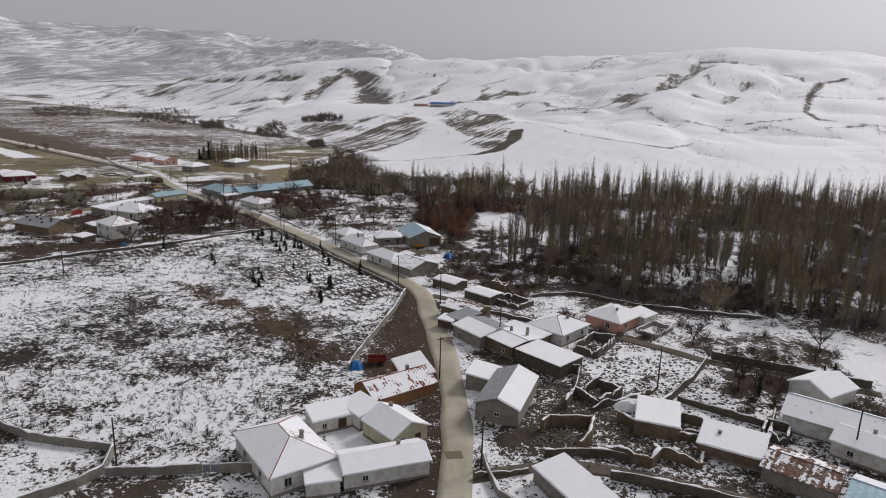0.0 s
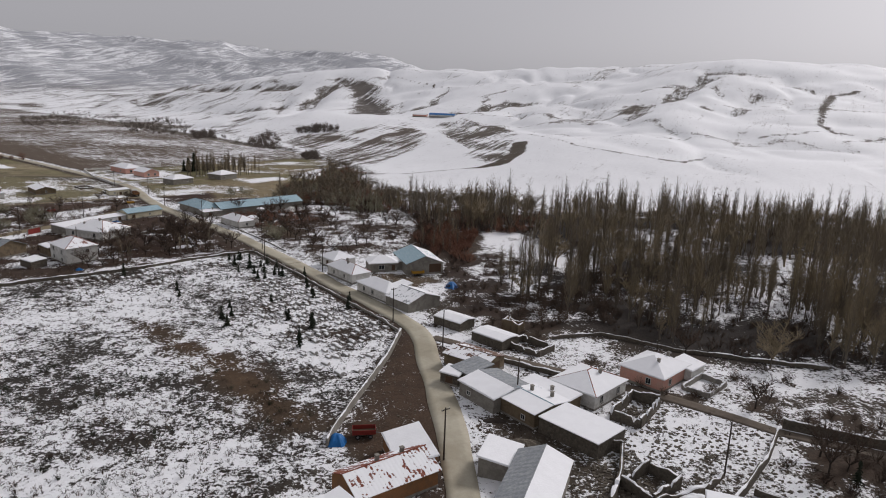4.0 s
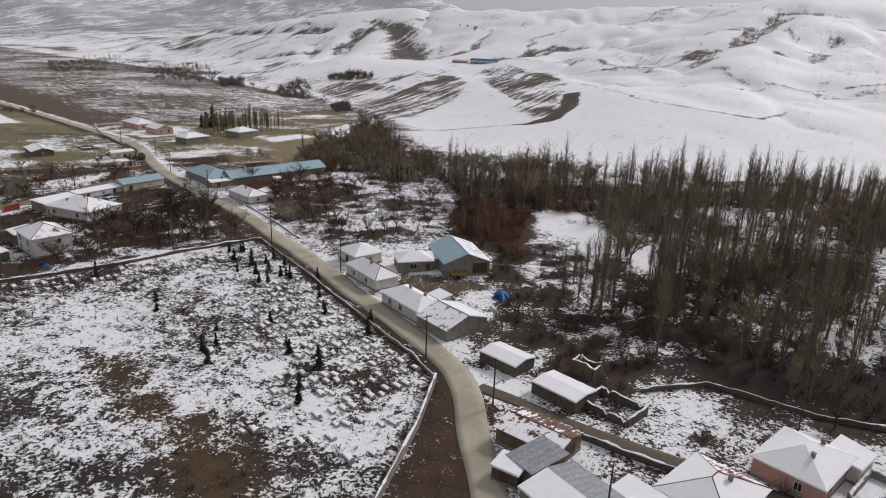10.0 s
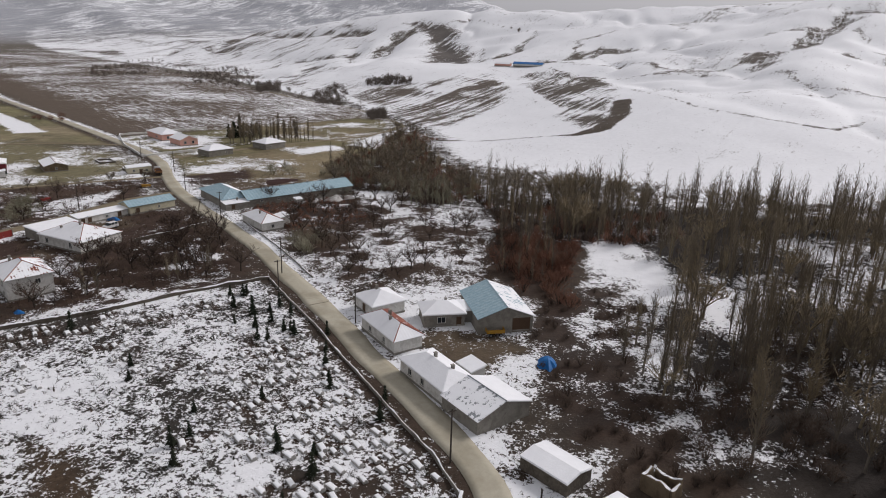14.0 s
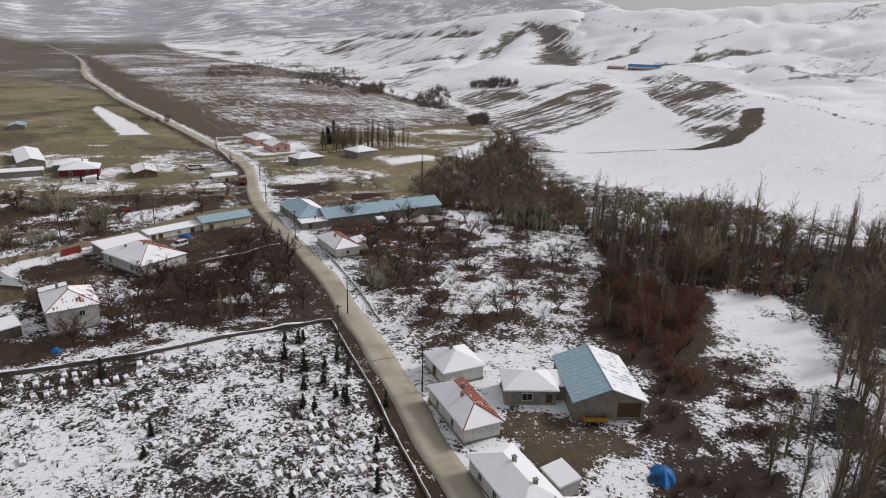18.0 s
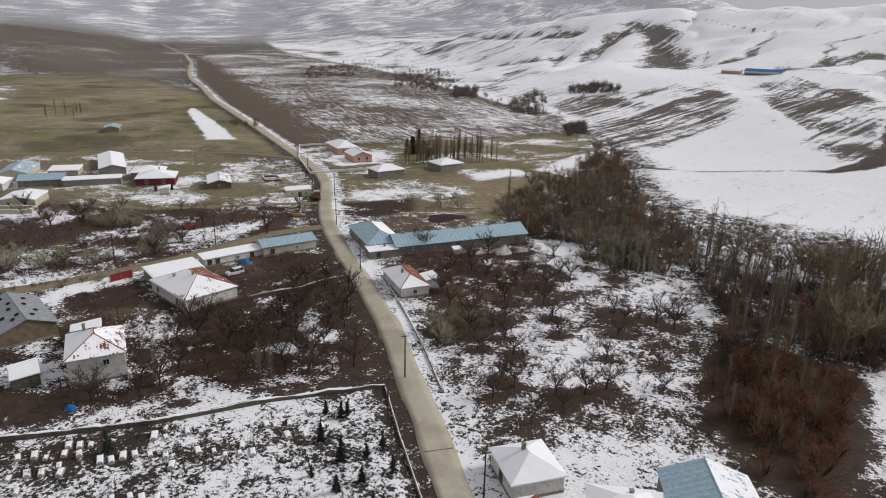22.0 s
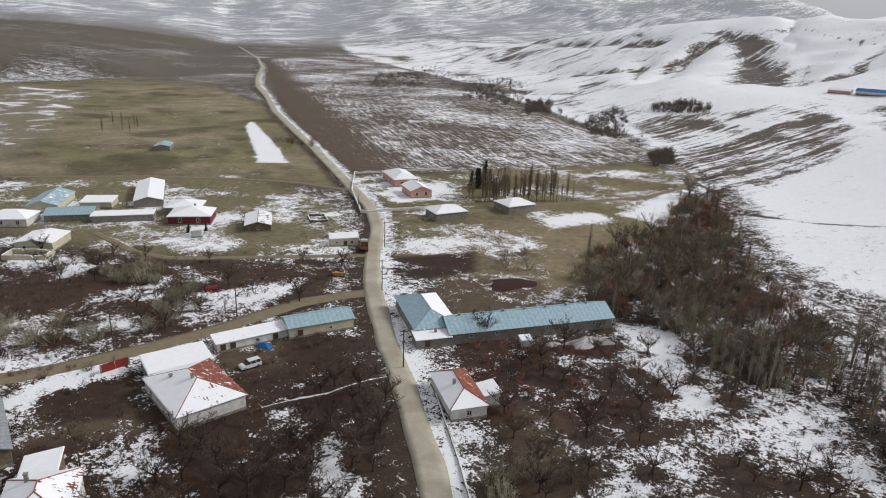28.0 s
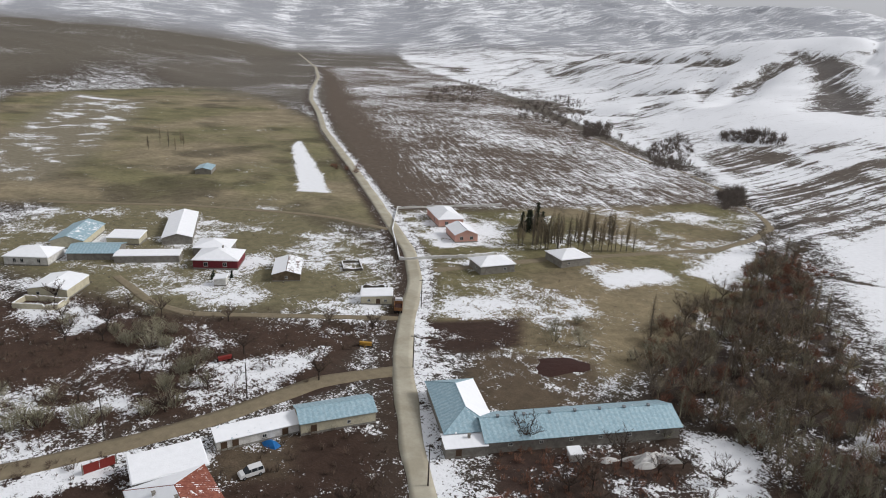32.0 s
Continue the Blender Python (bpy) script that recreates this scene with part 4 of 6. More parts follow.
def garden_wall(name, label, pts, h, material, t=0.22, snow=True, category="wall", step=0.8, jag=0.09):
    """A long wall along a line, with a cap of snow."""
    p = np.array(pts, float)
    acc = np.concatenate([[0], np.cumsum(np.hypot(*np.diff(p, axis=0).T))])
    s = np.unique(np.concatenate([np.arange(0, acc[-1], step), acc]))
    line = np.stack([np.interp(s, acc, p[:, k]) for k in (0, 1)], 1)
    tan = np.gradient(line, s, axis=0)
    tan /= np.linalg.norm(tan, axis=1)[:, None]
    nor = np.stack([tan[:, 1], -tan[:, 0]], 1)
    z = land(line[:, 0], line[:, 1])
    hh = h + jag * value_noise(s, s * 0 + pts[0][0], 3.1, 4) * 2 + jag * value_noise(s, s * 0 + pts[0][0], 0.9, 14) * 1.2
    cap = np.clip(0.55 + 1.1 * value_noise(s, s * 0 + pts[0][1], 2.3, 24) + 0.5 * value_noise(s, s * 0, 0.9, 25), 0.3, 1.15)
    origin = (pts[0][0], pts[0][1], float(z[0]))
    top = empty(name, *origin, 0, label, category, "", "structure")

    def prism(nm, prof, mt):
        n, k = len(s), len(prof)
        v = []
        for i in range(n):
            for o, zz, up in prof:
                q = cap[i] if nm == "snow_cap" else 1.0
                v.append((line[i, 0] + nor[i, 0] * o * q - origin[0], line[i, 1] + nor[i, 1] * o * q - origin[1], z[i] + zz * q + up * hh[i] - origin[2]))
        f = [(i * k + j, i * k + (j + 1) % k, (i + 1) * k + (j + 1) % k, (i + 1) * k + j) for i in range(n - 1) for j in range(k)]
        f += [tuple(range(k))[::-1], tuple(range((n - 1) * k, n * k))]
        pydata(nm, v, f, mt, top)

    prism("wall_body", [(-t, -0.5, 0), (t, -0.5, 0), (t, 0, 1), (-t, 0, 1)], material)
    if snow:
        prism("snow_cap", [(-t * 1.05, 0.003, 1), (t * 1.05, 0.003, 1), (t * 0.7, 0.13, 1), (-t * 0.7, 0.13, 1)], M_SNOW)
    return top


HIP, GAB, MONO, FLAT = "hip", "gable", "mono", "flat"
# south end, by the road
building("house", "white hip-roofed house deep in snow, corner of a courtyard", -21.8, 88.0, -53, 14.0, 9.6, 3.2, 2.2, HIP, M_WHITE, M_TILE, (1, 1, 0.68, 1), [("e", -2.4, 1.1, 1.0, 1.2), ("e", 2.2, 1.1, 1.0, 1.2), ("s", -3, 1.1, 1.0, 1.2), ("s", 3, 1.1, 1.0, 1.2)], [(2.2, 1.8, 1.2)])
building("outhouse", "long low whitewashed outhouse with a snowy roof", -7.2, 86.8, 21, 12.4, 5.8, 2.7, 1.1, GAB, M_WHITE, M_TILE, (1, 0.97), [("s", -3.2, 1.2, 0.7, 0.7)], [(2.5, 0.6, 0.8)], 0.35, "outhouse")
building("lean_to", "small whitewashed lean-to under snow", -15.2, 82.6, 17, 4.6, 4.2, 2.3, 0.5, MONO, M_WHITE, M_GREY, (1,), (), (), 0.25, "outhouse")
building("house", "cream gable-ended house beside the courtyard", -6.3, 96.6, -47, 7.6, 7.0, 2.8, 1.7, GAB, M_CREAM, M_TILE, (1, 1), [("e", -1.4, 1.1, 0.8, 1.0), ("e", 1.6, 0, 0.9, 1.9, "door")], [(-2.2, 0.8, 0.8)], 0.35)
building("shed", "open-fronted courtyard shed with a snow-laden roof", -17.0, 100.0, 30, 7.6, 4.4, 2.4, 0.6, MONO, M_WHITE, M_GREY, (1,), [("s", 1.0, 0, 1.2, 1.9, "door"), ("s", -2.0, 1.0, 0.7, 0.7)], (), 0.3, "shed")
building("shed", "small shed closing the courtyard corner", -12.6, 101.6, -47, 6.0, 4.2, 2.6, 0.7, MONO, M_WHITE, M_GREY, (1,), [("e", 0, 0, 1.6, 2.0, "door")], (), 0.3, "shed")
building("house", "orange brick house with red tiles showing through snow", -7.6, 110.8, 38, 12.6, 7.2, 2.8, 1.7, GAB, M_BRICK, M_TILE, (0.60, 0.5), [("e", 1.5, 1.0, 0.8, 0.9)], [(-1.0, 0.7, 0.9), (3.0, 0.6, 0.8)], 0.4)
building("barn", "brick byre with a smooth snow roof", -4.8, 117.2, -70, 9.6, 5.4, 2.7, 1.0, MONO, M_BRICK, M_GREY, (1,), (), (), 0.3, "barn")
building("barn", "grey sheet-roofed barn, one slope bare", 12.5, 108.8, 71, 14.2, 7.4, 3.2, 1.5, GAB, M_CONC, M_GREY, (0.97, 0.10), [("w", 0, 1.4, 0.8, 0.6)], (), 0.35, "barn")
building("lean_to", "low lean-to with two snowy roof steps", 8.6, 117.0, 72, 6.4, 5.0, 2.5, 0.6, MONO, M_CONC, M_GREY, (1,), [("n", 0, 0.2, 2.2, 1.8, "door")], (), 0.3, "outhouse")
building("barn", "barn with rusty sheets streaked by snow", 5.75, 154.2, -36, 9.8, 7.0, 2.6, 0.8, GAB, M_MUD, M_RUST, (0.58, 0.42), [("e", 0.5, 0, 2.2, 2.1, "door")], (), 0.3, "barn")
building("barn", "grey sheet-roofed barn with one snowy slope", 9.2, 140.5, -51, 9.2, 9.2, 2.7, 0.8, GAB, M_CONC, M_GREY, (0.97, 0.06), [("s", -2, 0.9, 0.8, 0.7)], (), 0.35, "barn")
building("barn", "small barn under bare grey-blue sheets", 5.2, 148.0, -50, 4.6, 6.2, 2.5, 0.5, MONO, M_CONC, M_GREY, (0.12,), (), (), 0.3, "barn")
building("outhouse", "little snow-roofed outhouse at the road bend", 1.6, 146.4, -30, 3.8, 3.2, 2.2, 0.3, MONO, M_STONE, M_GREY, (1,), [("s", 0, 0, 1.4, 1.7, "door")], (), 0.25, "outhouse")
building("house", "flat-topped mud house with snow on its roof", 15.6, 134.9, -50, 8.0, 8.6, 2.8, 0.5, GAB, M_MUD, M_BLUE, (0.93, 0.72), [("s", 1.5, 0.9, 0.8, 0.8)], [(-2, 1.4, 0.9), (1.6, 2.6, 0.9)], 0.3)
building("lean_to", "narrow snow-covered lean-to between two houses", 18.9, 139.9, -47, 10.8, 4.0, 2.5, 0.3, MONO, M_MUD, M_GREY, (1,), (), [(1.0, -0.6, 0.8)], 0.2, "outhouse")
building("house", "whitewashed hip-roofed house, red tiles partly bare", 26.6, 143.7, 47, 10.8, 9.4, 2.9, 1.9, HIP, M_WHITE, M_TILE, (0.9, 0.52, 1, 1), [("s", -3.2, 1.0, 0.9, 1.2), ("s", 2.6, 1.0, 0.9, 1.2), ("e", 1.5, 1.0, 0.9, 1.2)], [(1.2, -1.5, 0.8)])
building("house", "pink-banded hip-roofed house by the wood", 41.3, 152.1, 46, 10.6, 9.0, 2.9, 2.0, HIP, M_PINK, M_TILE, (1, 1, 1, 1), [("s", -2.5, 1.0, 0.9, 1.1), ("w", 1.5, 1.0, 0.9, 1.1)], [(-1.8, -1.5, 0.7), (2.6, -1.2, 0.7)])
building("lean_to", "small snowy annex behind the pink house", 48.4, 154.0, 44, 5.4, 4.4, 2.5, 0.6, MONO, M_WHITE, M_GREY, (1,), (), (), 0.3, "outhouse")
building("house", "earth-roofed stone house with snow and smoke holes", 22.2, 127.0, -46, 11.4, 7.4, 2.6, 0.15, FLAT, M_STONE, M_EARTH, (0.93,), (), (), 0.1, "house", False)
lean_walls("ruin", "roofless stone yard filled with snow", 33.6, 136.6, 56, 10.4, 5.0, 2.2, M_STONE, 0.45)
lean_walls("ruin", "walled garden plot with snowy coping", 50.0, 148.5, 46, 8.0, 5.0, 1.0, M_CONC, 0.2)
building("house", "old flat-roofed mud house under lumpy snow", 37.5, 103.8, 72, 9.6, 7.0, 2.4, 0.1, FLAT, M_MUD, M_EARTH, (0.95,), (), (), 0.1, "house", False)
building("shed", "mono-pitched shed with a clean snow roof", 46.6, 95.2, -29, 9.2, 6.6, 2.1, 0.9, MONO, M_MUD, M_GREY, (1,), (), [(-2.0, 0.2, 0.5)], 0.3, "shed")
building("house", "white house with a snow-covered gable roof", 71.6, 116.0, 30, 8.6, 7.6, 3.0, 1.6, GAB, M_WHITE, M_BLUE, (1, 1), (), (), 0.4)
building("barn", "white-walled barn, blue sheets showing in the snow", 67.0, 102.6, -37, 15.0, 8.8, 3.2, 1.7, GAB, M_WHITE, M_BLUE, (0.72, 0.95), [("w", -1.5, 0, 3.4, 2.6, "door")], (), 0.5, "barn")
building("house", "white-walled house with a pale snow roof", 68.2, 95.4, -43, 9.4, 7.0, 2.8, 1.3, GAB, M_WHITE, M_BLUE, (0.97, 0.97), [("s", -2, 1.1, 0.8, 0.8)], [(0, 1.2, 0.7)], 0.4)
building("barn", "barn with rusty ribbed roof sheets half cleared of snow", 54.0, 88.0, -40, 9.4, 7.4, 2.5, 1.0, GAB, M_CONC, M_RUST, (0.45, 0.5), (), (), 0.35, "barn")
building("barn", "barn with a bare blue-grey sheet roof", 62.8, 80.6, -40, 10.5, 7.4, 2.5, 1.0, GAB, M_CONC, M_BLUE, (0.2, 0.65), (), (), 0.35, "barn")
building("shed", "long shed under smooth snow beside the lane", 19.6, 82.0, -62, 11.5, 5.2, 2.4, 0.7, MONO, M_CONC, M_GREY, (1,), (), (), 0.3, "shed")
lean_walls("ruin", "roofless field-stone ruin with snow on its walls", 29.6, 113.6, 40, 6.5, 5.2, 1.9, M_STONE, 0.6)
lean_walls("ruin", "mud ruin beside a flat-roofed house", 43.0, 101.8, 65, 5.0, 5.0, 2.0, M_MUD, 0.4)
lean_walls("ruin", "small roofless outbuilding near the lane", 56.5, 101.5, 58, 4.6, 3.6, 1.8, M_STONE, 0.5)
# middle stretch, along the road
building("house", "long white roadside house with a snowy hip roof", -17.9, 200.2, -48, 13.4, 6.6, 2.8, 1.5, HIP, M_WHITE, M_BLUE, (1, 1, 1, 1), [("s", -3.5, 1.0, 0.9, 1.1), ("s", 0.5, 1.0, 0.9, 1.1)], [(-1.5, 0.6, 0.9), (3.4, 0.8, 0.8)])
building("outhouse", "small outhouse behind the roadside house", -12.4, 203.6, -48, 4.2, 3.0, 2.3, 0.5, MONO, M_WHITE, M_GREY, (1,), (), (), 0.25, "outhouse")
building("barn", "block-built barn, roof half grey half snow", -9.0, 192.9, -46, 9.0, 10.6, 2.6, 1.7, GAB, M_CONC, M_GREY, (0.60, 0.96), (), (), 0.3, "barn")
building("house", "long white house, red tiles sliding free of snow", -29.3, 215.8, -49, 13.4, 6.0, 2.9, 1.7, HIP, M_WHITE, M_TILE, (0.97, 0.84, 0.35, 0.9), [("s", -3.0, 1.0, 0.8, 1.0), ("s", 2.6, 1.0, 0.8, 1.0)], [(-1.2, 0.4, 0.9), (0.8, -0.6, 0.7)])
building("house", "square white house with a pyramid of snow", -34.7, 229.3, -48, 8.0, 7.6, 2.8, 1.7, HIP, M_WHITE, M_TILE, (1, 1, 1, 1), [("s", 0, 0, 1.0, 2.0, "door")], [(-0.6, -0.4, 1.0)])
building("house", "grey-rendered house with a snowy hip roof", -20.8, 226.2, 18, 8.4, 6.6, 2.8, 1.5, HIP, M_CONC, M_BLUE, (1, 1, 1, 1), [("s", -0.6, 0.9, 1.6, 1.2), ("s", 3.0, 0, 0.9, 2.0, "door")], [(1.0, 1.2, 0.5)])
building("lean_to", "shallow link roof between house and barn", -15.6, 228.4, 18, 3.4, 4.6, 2.6, 0.4, MONO, M_CONC, M_BLUE, (0.95,), (), (), 0.2, "outhouse")
# the wide brown door leaf stands in for a dark open doorway
building("barn", "large block barn with pale blue sheet roof", -9.8, 229.8, -70, 15.0, 11.4, 3.3, 2.2, GAB, M_CONC, M_BLUE, (0.10, 0.62), [("e", 3.2, 0.1, 3.6, 2.8, "door")], (), 0.4, "barn")
building("outhouse", "old stone outhouse with a thick snow roof", 1.7, 178.6, -40, 8.0, 5.4, 2.0, 0.5, GAB, M_STONE, M_EARTH, (1, 1), (), (), 0.15, "outhouse", False)
building("outhouse", "stone outhouse with a snowy flat roof", 10.7, 168.6, -42, 8.6, 5.6, 2.1, 0.3, GAB, M_STONE, M_EARTH, (1, 1), (), (), 0.15, "outhouse", False)
lean_walls("ruin", "roofless yard beside a stone outhouse", 18.4, 166.0, -42, 8.4, 5.6, 1.5, M_STONE, 0.4)
lean_walls("ruin", "tall fragment of a mud wall at the wood's edge", 15.6, 177.4, -40, 4.0, 3.0, 2.8, M_MUD, 0.5)
# north, both sides of the road
building("barn", "long byre wing with a light blue sheet roof", -87.2, 322.9, 48, 40.6, 9.6, 2.9, 2.0, GAB, M_CONC, M_BLUE, (0.08, 0.25), row_of("s", 6, 6.2, 1.6, 0.7, 0.5), [], 0.5, "barn")
building("barn", "cross wing of the blue-roofed byre", -108.6, 311.8, -42, 19.5, 10.0, 2.9, 2.1, HIP, M_CONC, M_BLUE, (0.10, 0.25, 0.85, 0.1), [], [], 0.5, "barn")
building("outhouse", "low snowy porch at the byre's corner", -101.0, 302.6, 48, 8.0, 4.0, 2.2, 0.4, MONO, M_CONC, M_BLUE, (0.85,), [("s", -1.5, 0, 1.0, 1.8, "door")], [(1.0, 0.5, 0.8)], 0.25, "outhouse")
building("house", "white roadside cottage with red tiles and snow", -84.2, 285.2, -42, 13.6, 6.8, 2.7, 1.7, HIP, M_WHITE, M_TILE, (0.92, 0.9, 0.35, 0.2), [("e", 0, 0.9, 0.8, 0.9)], [(0.6, -1.0, 0.8)])
building("lean_to", "little white annex of the roadside cottage", -79.4, 288.2, -42, 4.6, 3.4, 2.5, 0.5, MONO, M_WHITE, M_TILE, (0.9,), (), (), 0.25, "outhouse")
building("house", "broad white house with bare red tiles", -124.9, 257.8, -18, 16.6, 12.4, 3.0, 2.6, HIP, M_WHITE, M_TILE, (0.97, 0.66, 0.36, 0.97), [("s", -5, 1.0, 1.0, 1.3), ("s", 4.4, 1.0, 1.0, 1.3), ("w", 2, 1.0, 1.0, 1.3)], [(1.5, -0.6, 0.9), (-3, -3, 0.6)])
building("outhouse", "flat snow-covered annex behind the white house", -137.0, 263.4, 66, 12.0, 7.6, 2.7, 0.4, MONO, M_CONC, M_GREY, (0.97,), (), (), 0.3, "outhouse")
building("barn", "long shed with a faded blue sheet roof", -127.0, 294.2, 58, 15.0, 6.8, 2.6, 1.2, GAB, M_CREAM, M_BLUE, (0.12, 0.12), [("s", 2, 1.0, 0.6, 0.6), ("s", -5, 0, 1.0, 1.8, "door")], (), 0.35, "shed")
building("shed", "row of low white sheds with patched roof", -134.6, 280.6, 64, 15.6, 4.2, 2.1, 0.4, MONO, M_WHITE, M_BLUE, (0.72,), [("s", -6.5, 0, 1.0, 1.7, "door"), ("s", -4.4, 0, 1.0, 1.7, "door"), ("s", 1.0, 0.9, 0.7, 0.6), ("s", 5, 0, 1.0, 1.7, "door")], (), 0.25, "shed")
building("house", "two-storey white house with crumbling plaster and red tiles", -114.6, 224.2, -38, 11.4, 9.0, 5.0, 2.2, HIP, M_WHITE, M_TILE, (0.90, 0.62, 0.60, 1), [("s", -3.2, 3.2, 1.1, 1.1), ("s", -3.2, 0.9, 1.1, 1.0), ("s", 2.4, 3.0, 1.0, 1.1), ("s", 2.4, 0.6, 1.0, 1.0), ("e", 1.5, 3.0, 0.9, 1.0)], [(-2.6, -1.6, 1.2)])
building("outhouse", "snowy annex of the two-storey house", -124.5, 229.6, -38, 6.6, 5.0, 3.0, 0.5, MONO, M_MUD, M_GREY, (1,), (), (), 0.3, "outhouse")
building("shed", "small stone shed under thick snow", -121.5, 215.0, -30, 6.0, 4.4, 2.0, 0.3, FLAT, M_STONE, M_EARTH, (1,), (), (), 0.15, "shed", False)
building("barn", "large barn with a grey sheet roof full of holes", -142.5, 228.0, -22, 17.0, 10.0, 3.0, 2.0, GAB, M_MUD, M_GREY, (0.10, 0.15), (), (), 0.4, "barn")
# the upper hamlet
building("house", "dark red house with a snow-covered hip roof", -221.5, 335.5, -50, 11.0, 14.0, 3.0, 2.2, HIP, M_MAROON, M_TILE, (1, 1, 1, 1), [("e", -3, 1.0, 1.1, 1.2), ("e", 3, 1.0, 1.1, 1.2)], [(-1, 1, 0.8)])
building("house", "snow-roofed rear wing of the dark red house", -233.0, 342.0, -50, 10.0, 12.0, 2.8, 1.6, HIP, M_CONC, M_TILE, (1, 1, 1, 1))
building("shed", "tiny white garden shed", -205.8, 324.6, -48, 3.6, 3.4, 2.2, 0.5, MONO, M_WHITE, M_GREY, (1,), (), (), 0.3, "shed")
building("house", "half-ruined house with rust-red roof remains", -198.4, 344.4, -45, 15.0, 8.4, 2.4, 1.2, GAB, M_MUD, M_RUST, (0.9, 0.6), [("e", 0, 1.0, 0.7, 0.7)], (), 0.3)
building("barn", "long barn with a snow roof open at one end", -262.0, 348.0, -38, 34.0, 10.0, 2.8, 1.4, GAB, M_CONC, M_BLUE, (0.97, 0.90), (), (), 0.3, "barn")
building("barn", "barn with a pale blue sheet roof", -277.5, 317.5, -46, 21.0, 10.5, 2.8, 1.7, GAB, M_CREAM, M_BLUE, (0.18, 0.4), (), (), 0.4, "barn")
building("barn", "low barn with a grey-blue sheet roof", -257.0, 313.4, 45, 15.0, 11.0, 2.4, 1.3, GAB, M_CONC, M_BLUE, (0.05, 0.1), (), (), 0.4, "barn")
building("shed", "long low wall-like shed with a snowy top", -240.4, 321.8, 46, 20.0, 5.4, 2.3, 0.3, MONO, M_CONC, M_GREY, (0.97,), (), (), 0.25, "shed")
building("shed", "snow-roofed shed behind the blue barn", -263.5, 327.5, 40, 11.0, 8.0, 2.3, 0.6, MONO, M_CREAM, M_GREY, (0.97,), (), (), 0.25, "shed")
building("house", "white house on the edge of the grassland", -266.0, 297.8, 38, 13.5, 10.0, 3.0, 2.0, HIP, M_WHITE, M_TILE, (1, 1, 1, 1), [("s", -3.5, 1.2, 0.9, 1.1), ("s", -1.2, 1.2, 0.9, 1.1), ("s", 4, 1.2, 0.9, 1.1)])
building("house", "roof-damaged house with a walled forecourt", -234.2, 290.6, -54, 12.0, 11.0, 2.8, 0.9, GAB, M_CREAM, M_GREY, (0.97, 0.97), [("e", -2.6, 1.2, 0.8, 0.8), ("e", 2.4, 1.2, 0.8, 0.8)], (), 0.2)
lean_walls("ruin", "pale wall round a ruined forecourt", -227.6, 282.6, -54, 5.5, 12.0, 1.6, M_CREAM, 0.3)
building("house", "plain block house with a snowy hip roof", -136.3, 419.3, 60, 12.0, 10.4, 2.9, 1.8, HIP, M_CONC, M_TILE, (1, 1, 1, 1), [("s", -3, 1.1, 0.8, 0.7)])
building("house", "unplastered house with a snowy hip roof", -152.6, 394.5, 58, 12.6, 9.4, 2.9, 1.8, HIP, M_CONC, M_TILE, (1, 1, 1, 1), [("s", 2.6, 1.1, 0.8, 0.7), ("w", 1.0, 1.1, 0.8, 0.7)])
building("house", "small flat-topped roadside hut with snow", -162.4, 346.6, -50, 6.0, 9.0, 2.5, 0.4, MONO, M_CREAM, M_GREY, (0.97,), [("e", 0.5, 0, 1.0, 1.8, "door"), ("e", 2.6, 1.1, 0.7, 0.6), ("e", -2.2, 1.1, 0.7, 0.6)], (), 0.25, "hut")
lean_walls("ruin", "ruined room behind the roadside hut", -167.4, 351.6, -50, 5.0, 8.0, 1.6, M_STONE, 0.6)
lean_walls("ruin", "low heap of a fallen stone house", -188.0, 363.0, -40, 8.0, 6.0, 1.0, M_STONE, 0.7)
building("school", "pink schoolhouse with a snowy roof", -199.5, 431.5, -38, 19.0, 10.5, 3.4, 2.0, HIP, M_PINK, M_TILE, (1, 1, 1, 1), [("e", -2, 1.1, 1.2, 1.2), ("e", 2, 1.1, 1.2, 1.2), ("s", 3, 1.1, 1.2, 1.2)], (), 0.4, "school")
building("house", "pink teacher's lodging with a frosted gable roof", -180.5, 416.6, -38, 12.5, 9.0, 3.2, 1.8, GAB, M_PINK, M_GREY, (0.85, 0.9), [("e", -2, 1.1, 1.1, 1.2), ("e", 2, 1.1, 1.1, 1.2)])
building("shed", "blue sheet-roofed shed alone in the meadow", -345.5, 417.0, -46, 13.0, 8.0, 2.3, 1.0, GAB, M_CONC, M_BLUE, (0.35, 0.2), (), (), 0.3, "shed")
building("barn", "far farm with a bright blue roof below the hill", -14, 800, -14, 30.0, 9.0, 2.2, 1.6, GAB, M_WHITE, M_TARP, (0.0, 0.0), (), (), 0.4, "barn")
building("barn", "far farm shed under snow beside the blue roof", -40, 806, -14, 16.0, 7.0, 2.2, 1.4, GAB, M_PINK, M_BLUE, (0.97, 0.97), (), (), 0.4, "barn")

# ---- walls and fences ----
garden_wall("wall_cemetery_road", "pale rendered cemetery wall beside the road", [(-17.6, 121), (-17.2, 126), (-14.7, 141), (-11.8, 156.5), (-10.4, 171.2)], 1.3, M_CONC)
garden_wall("wall_cemetery_verge", "low cemetery wall following the road", [(-10.4, 171.2), (-15.6, 180.2), (-21.2, 186.7), (-25.9, 192.9), (-33, 202), (-38.8, 209.2), (-46, 219), (-55.5, 230.2), (-64.6, 241.6)], 0.55, M_CONC, 0.14)
garden_wall("wall_cemetery_north", "long stone cemetery wall capped with snow", [(-64.6, 241.6), (-79, 229), (-91.5, 215), (-109, 201), (-150, 166)], 0.75, M_STONE, 0.26)
garden_wall("wall_cemetery_south", "rendered cemetery wall stepping down the slope", [(-90, 104), (-69, 95.3), (-62, 91.8), (-48, 89.8)], 1.3, M_CONC)
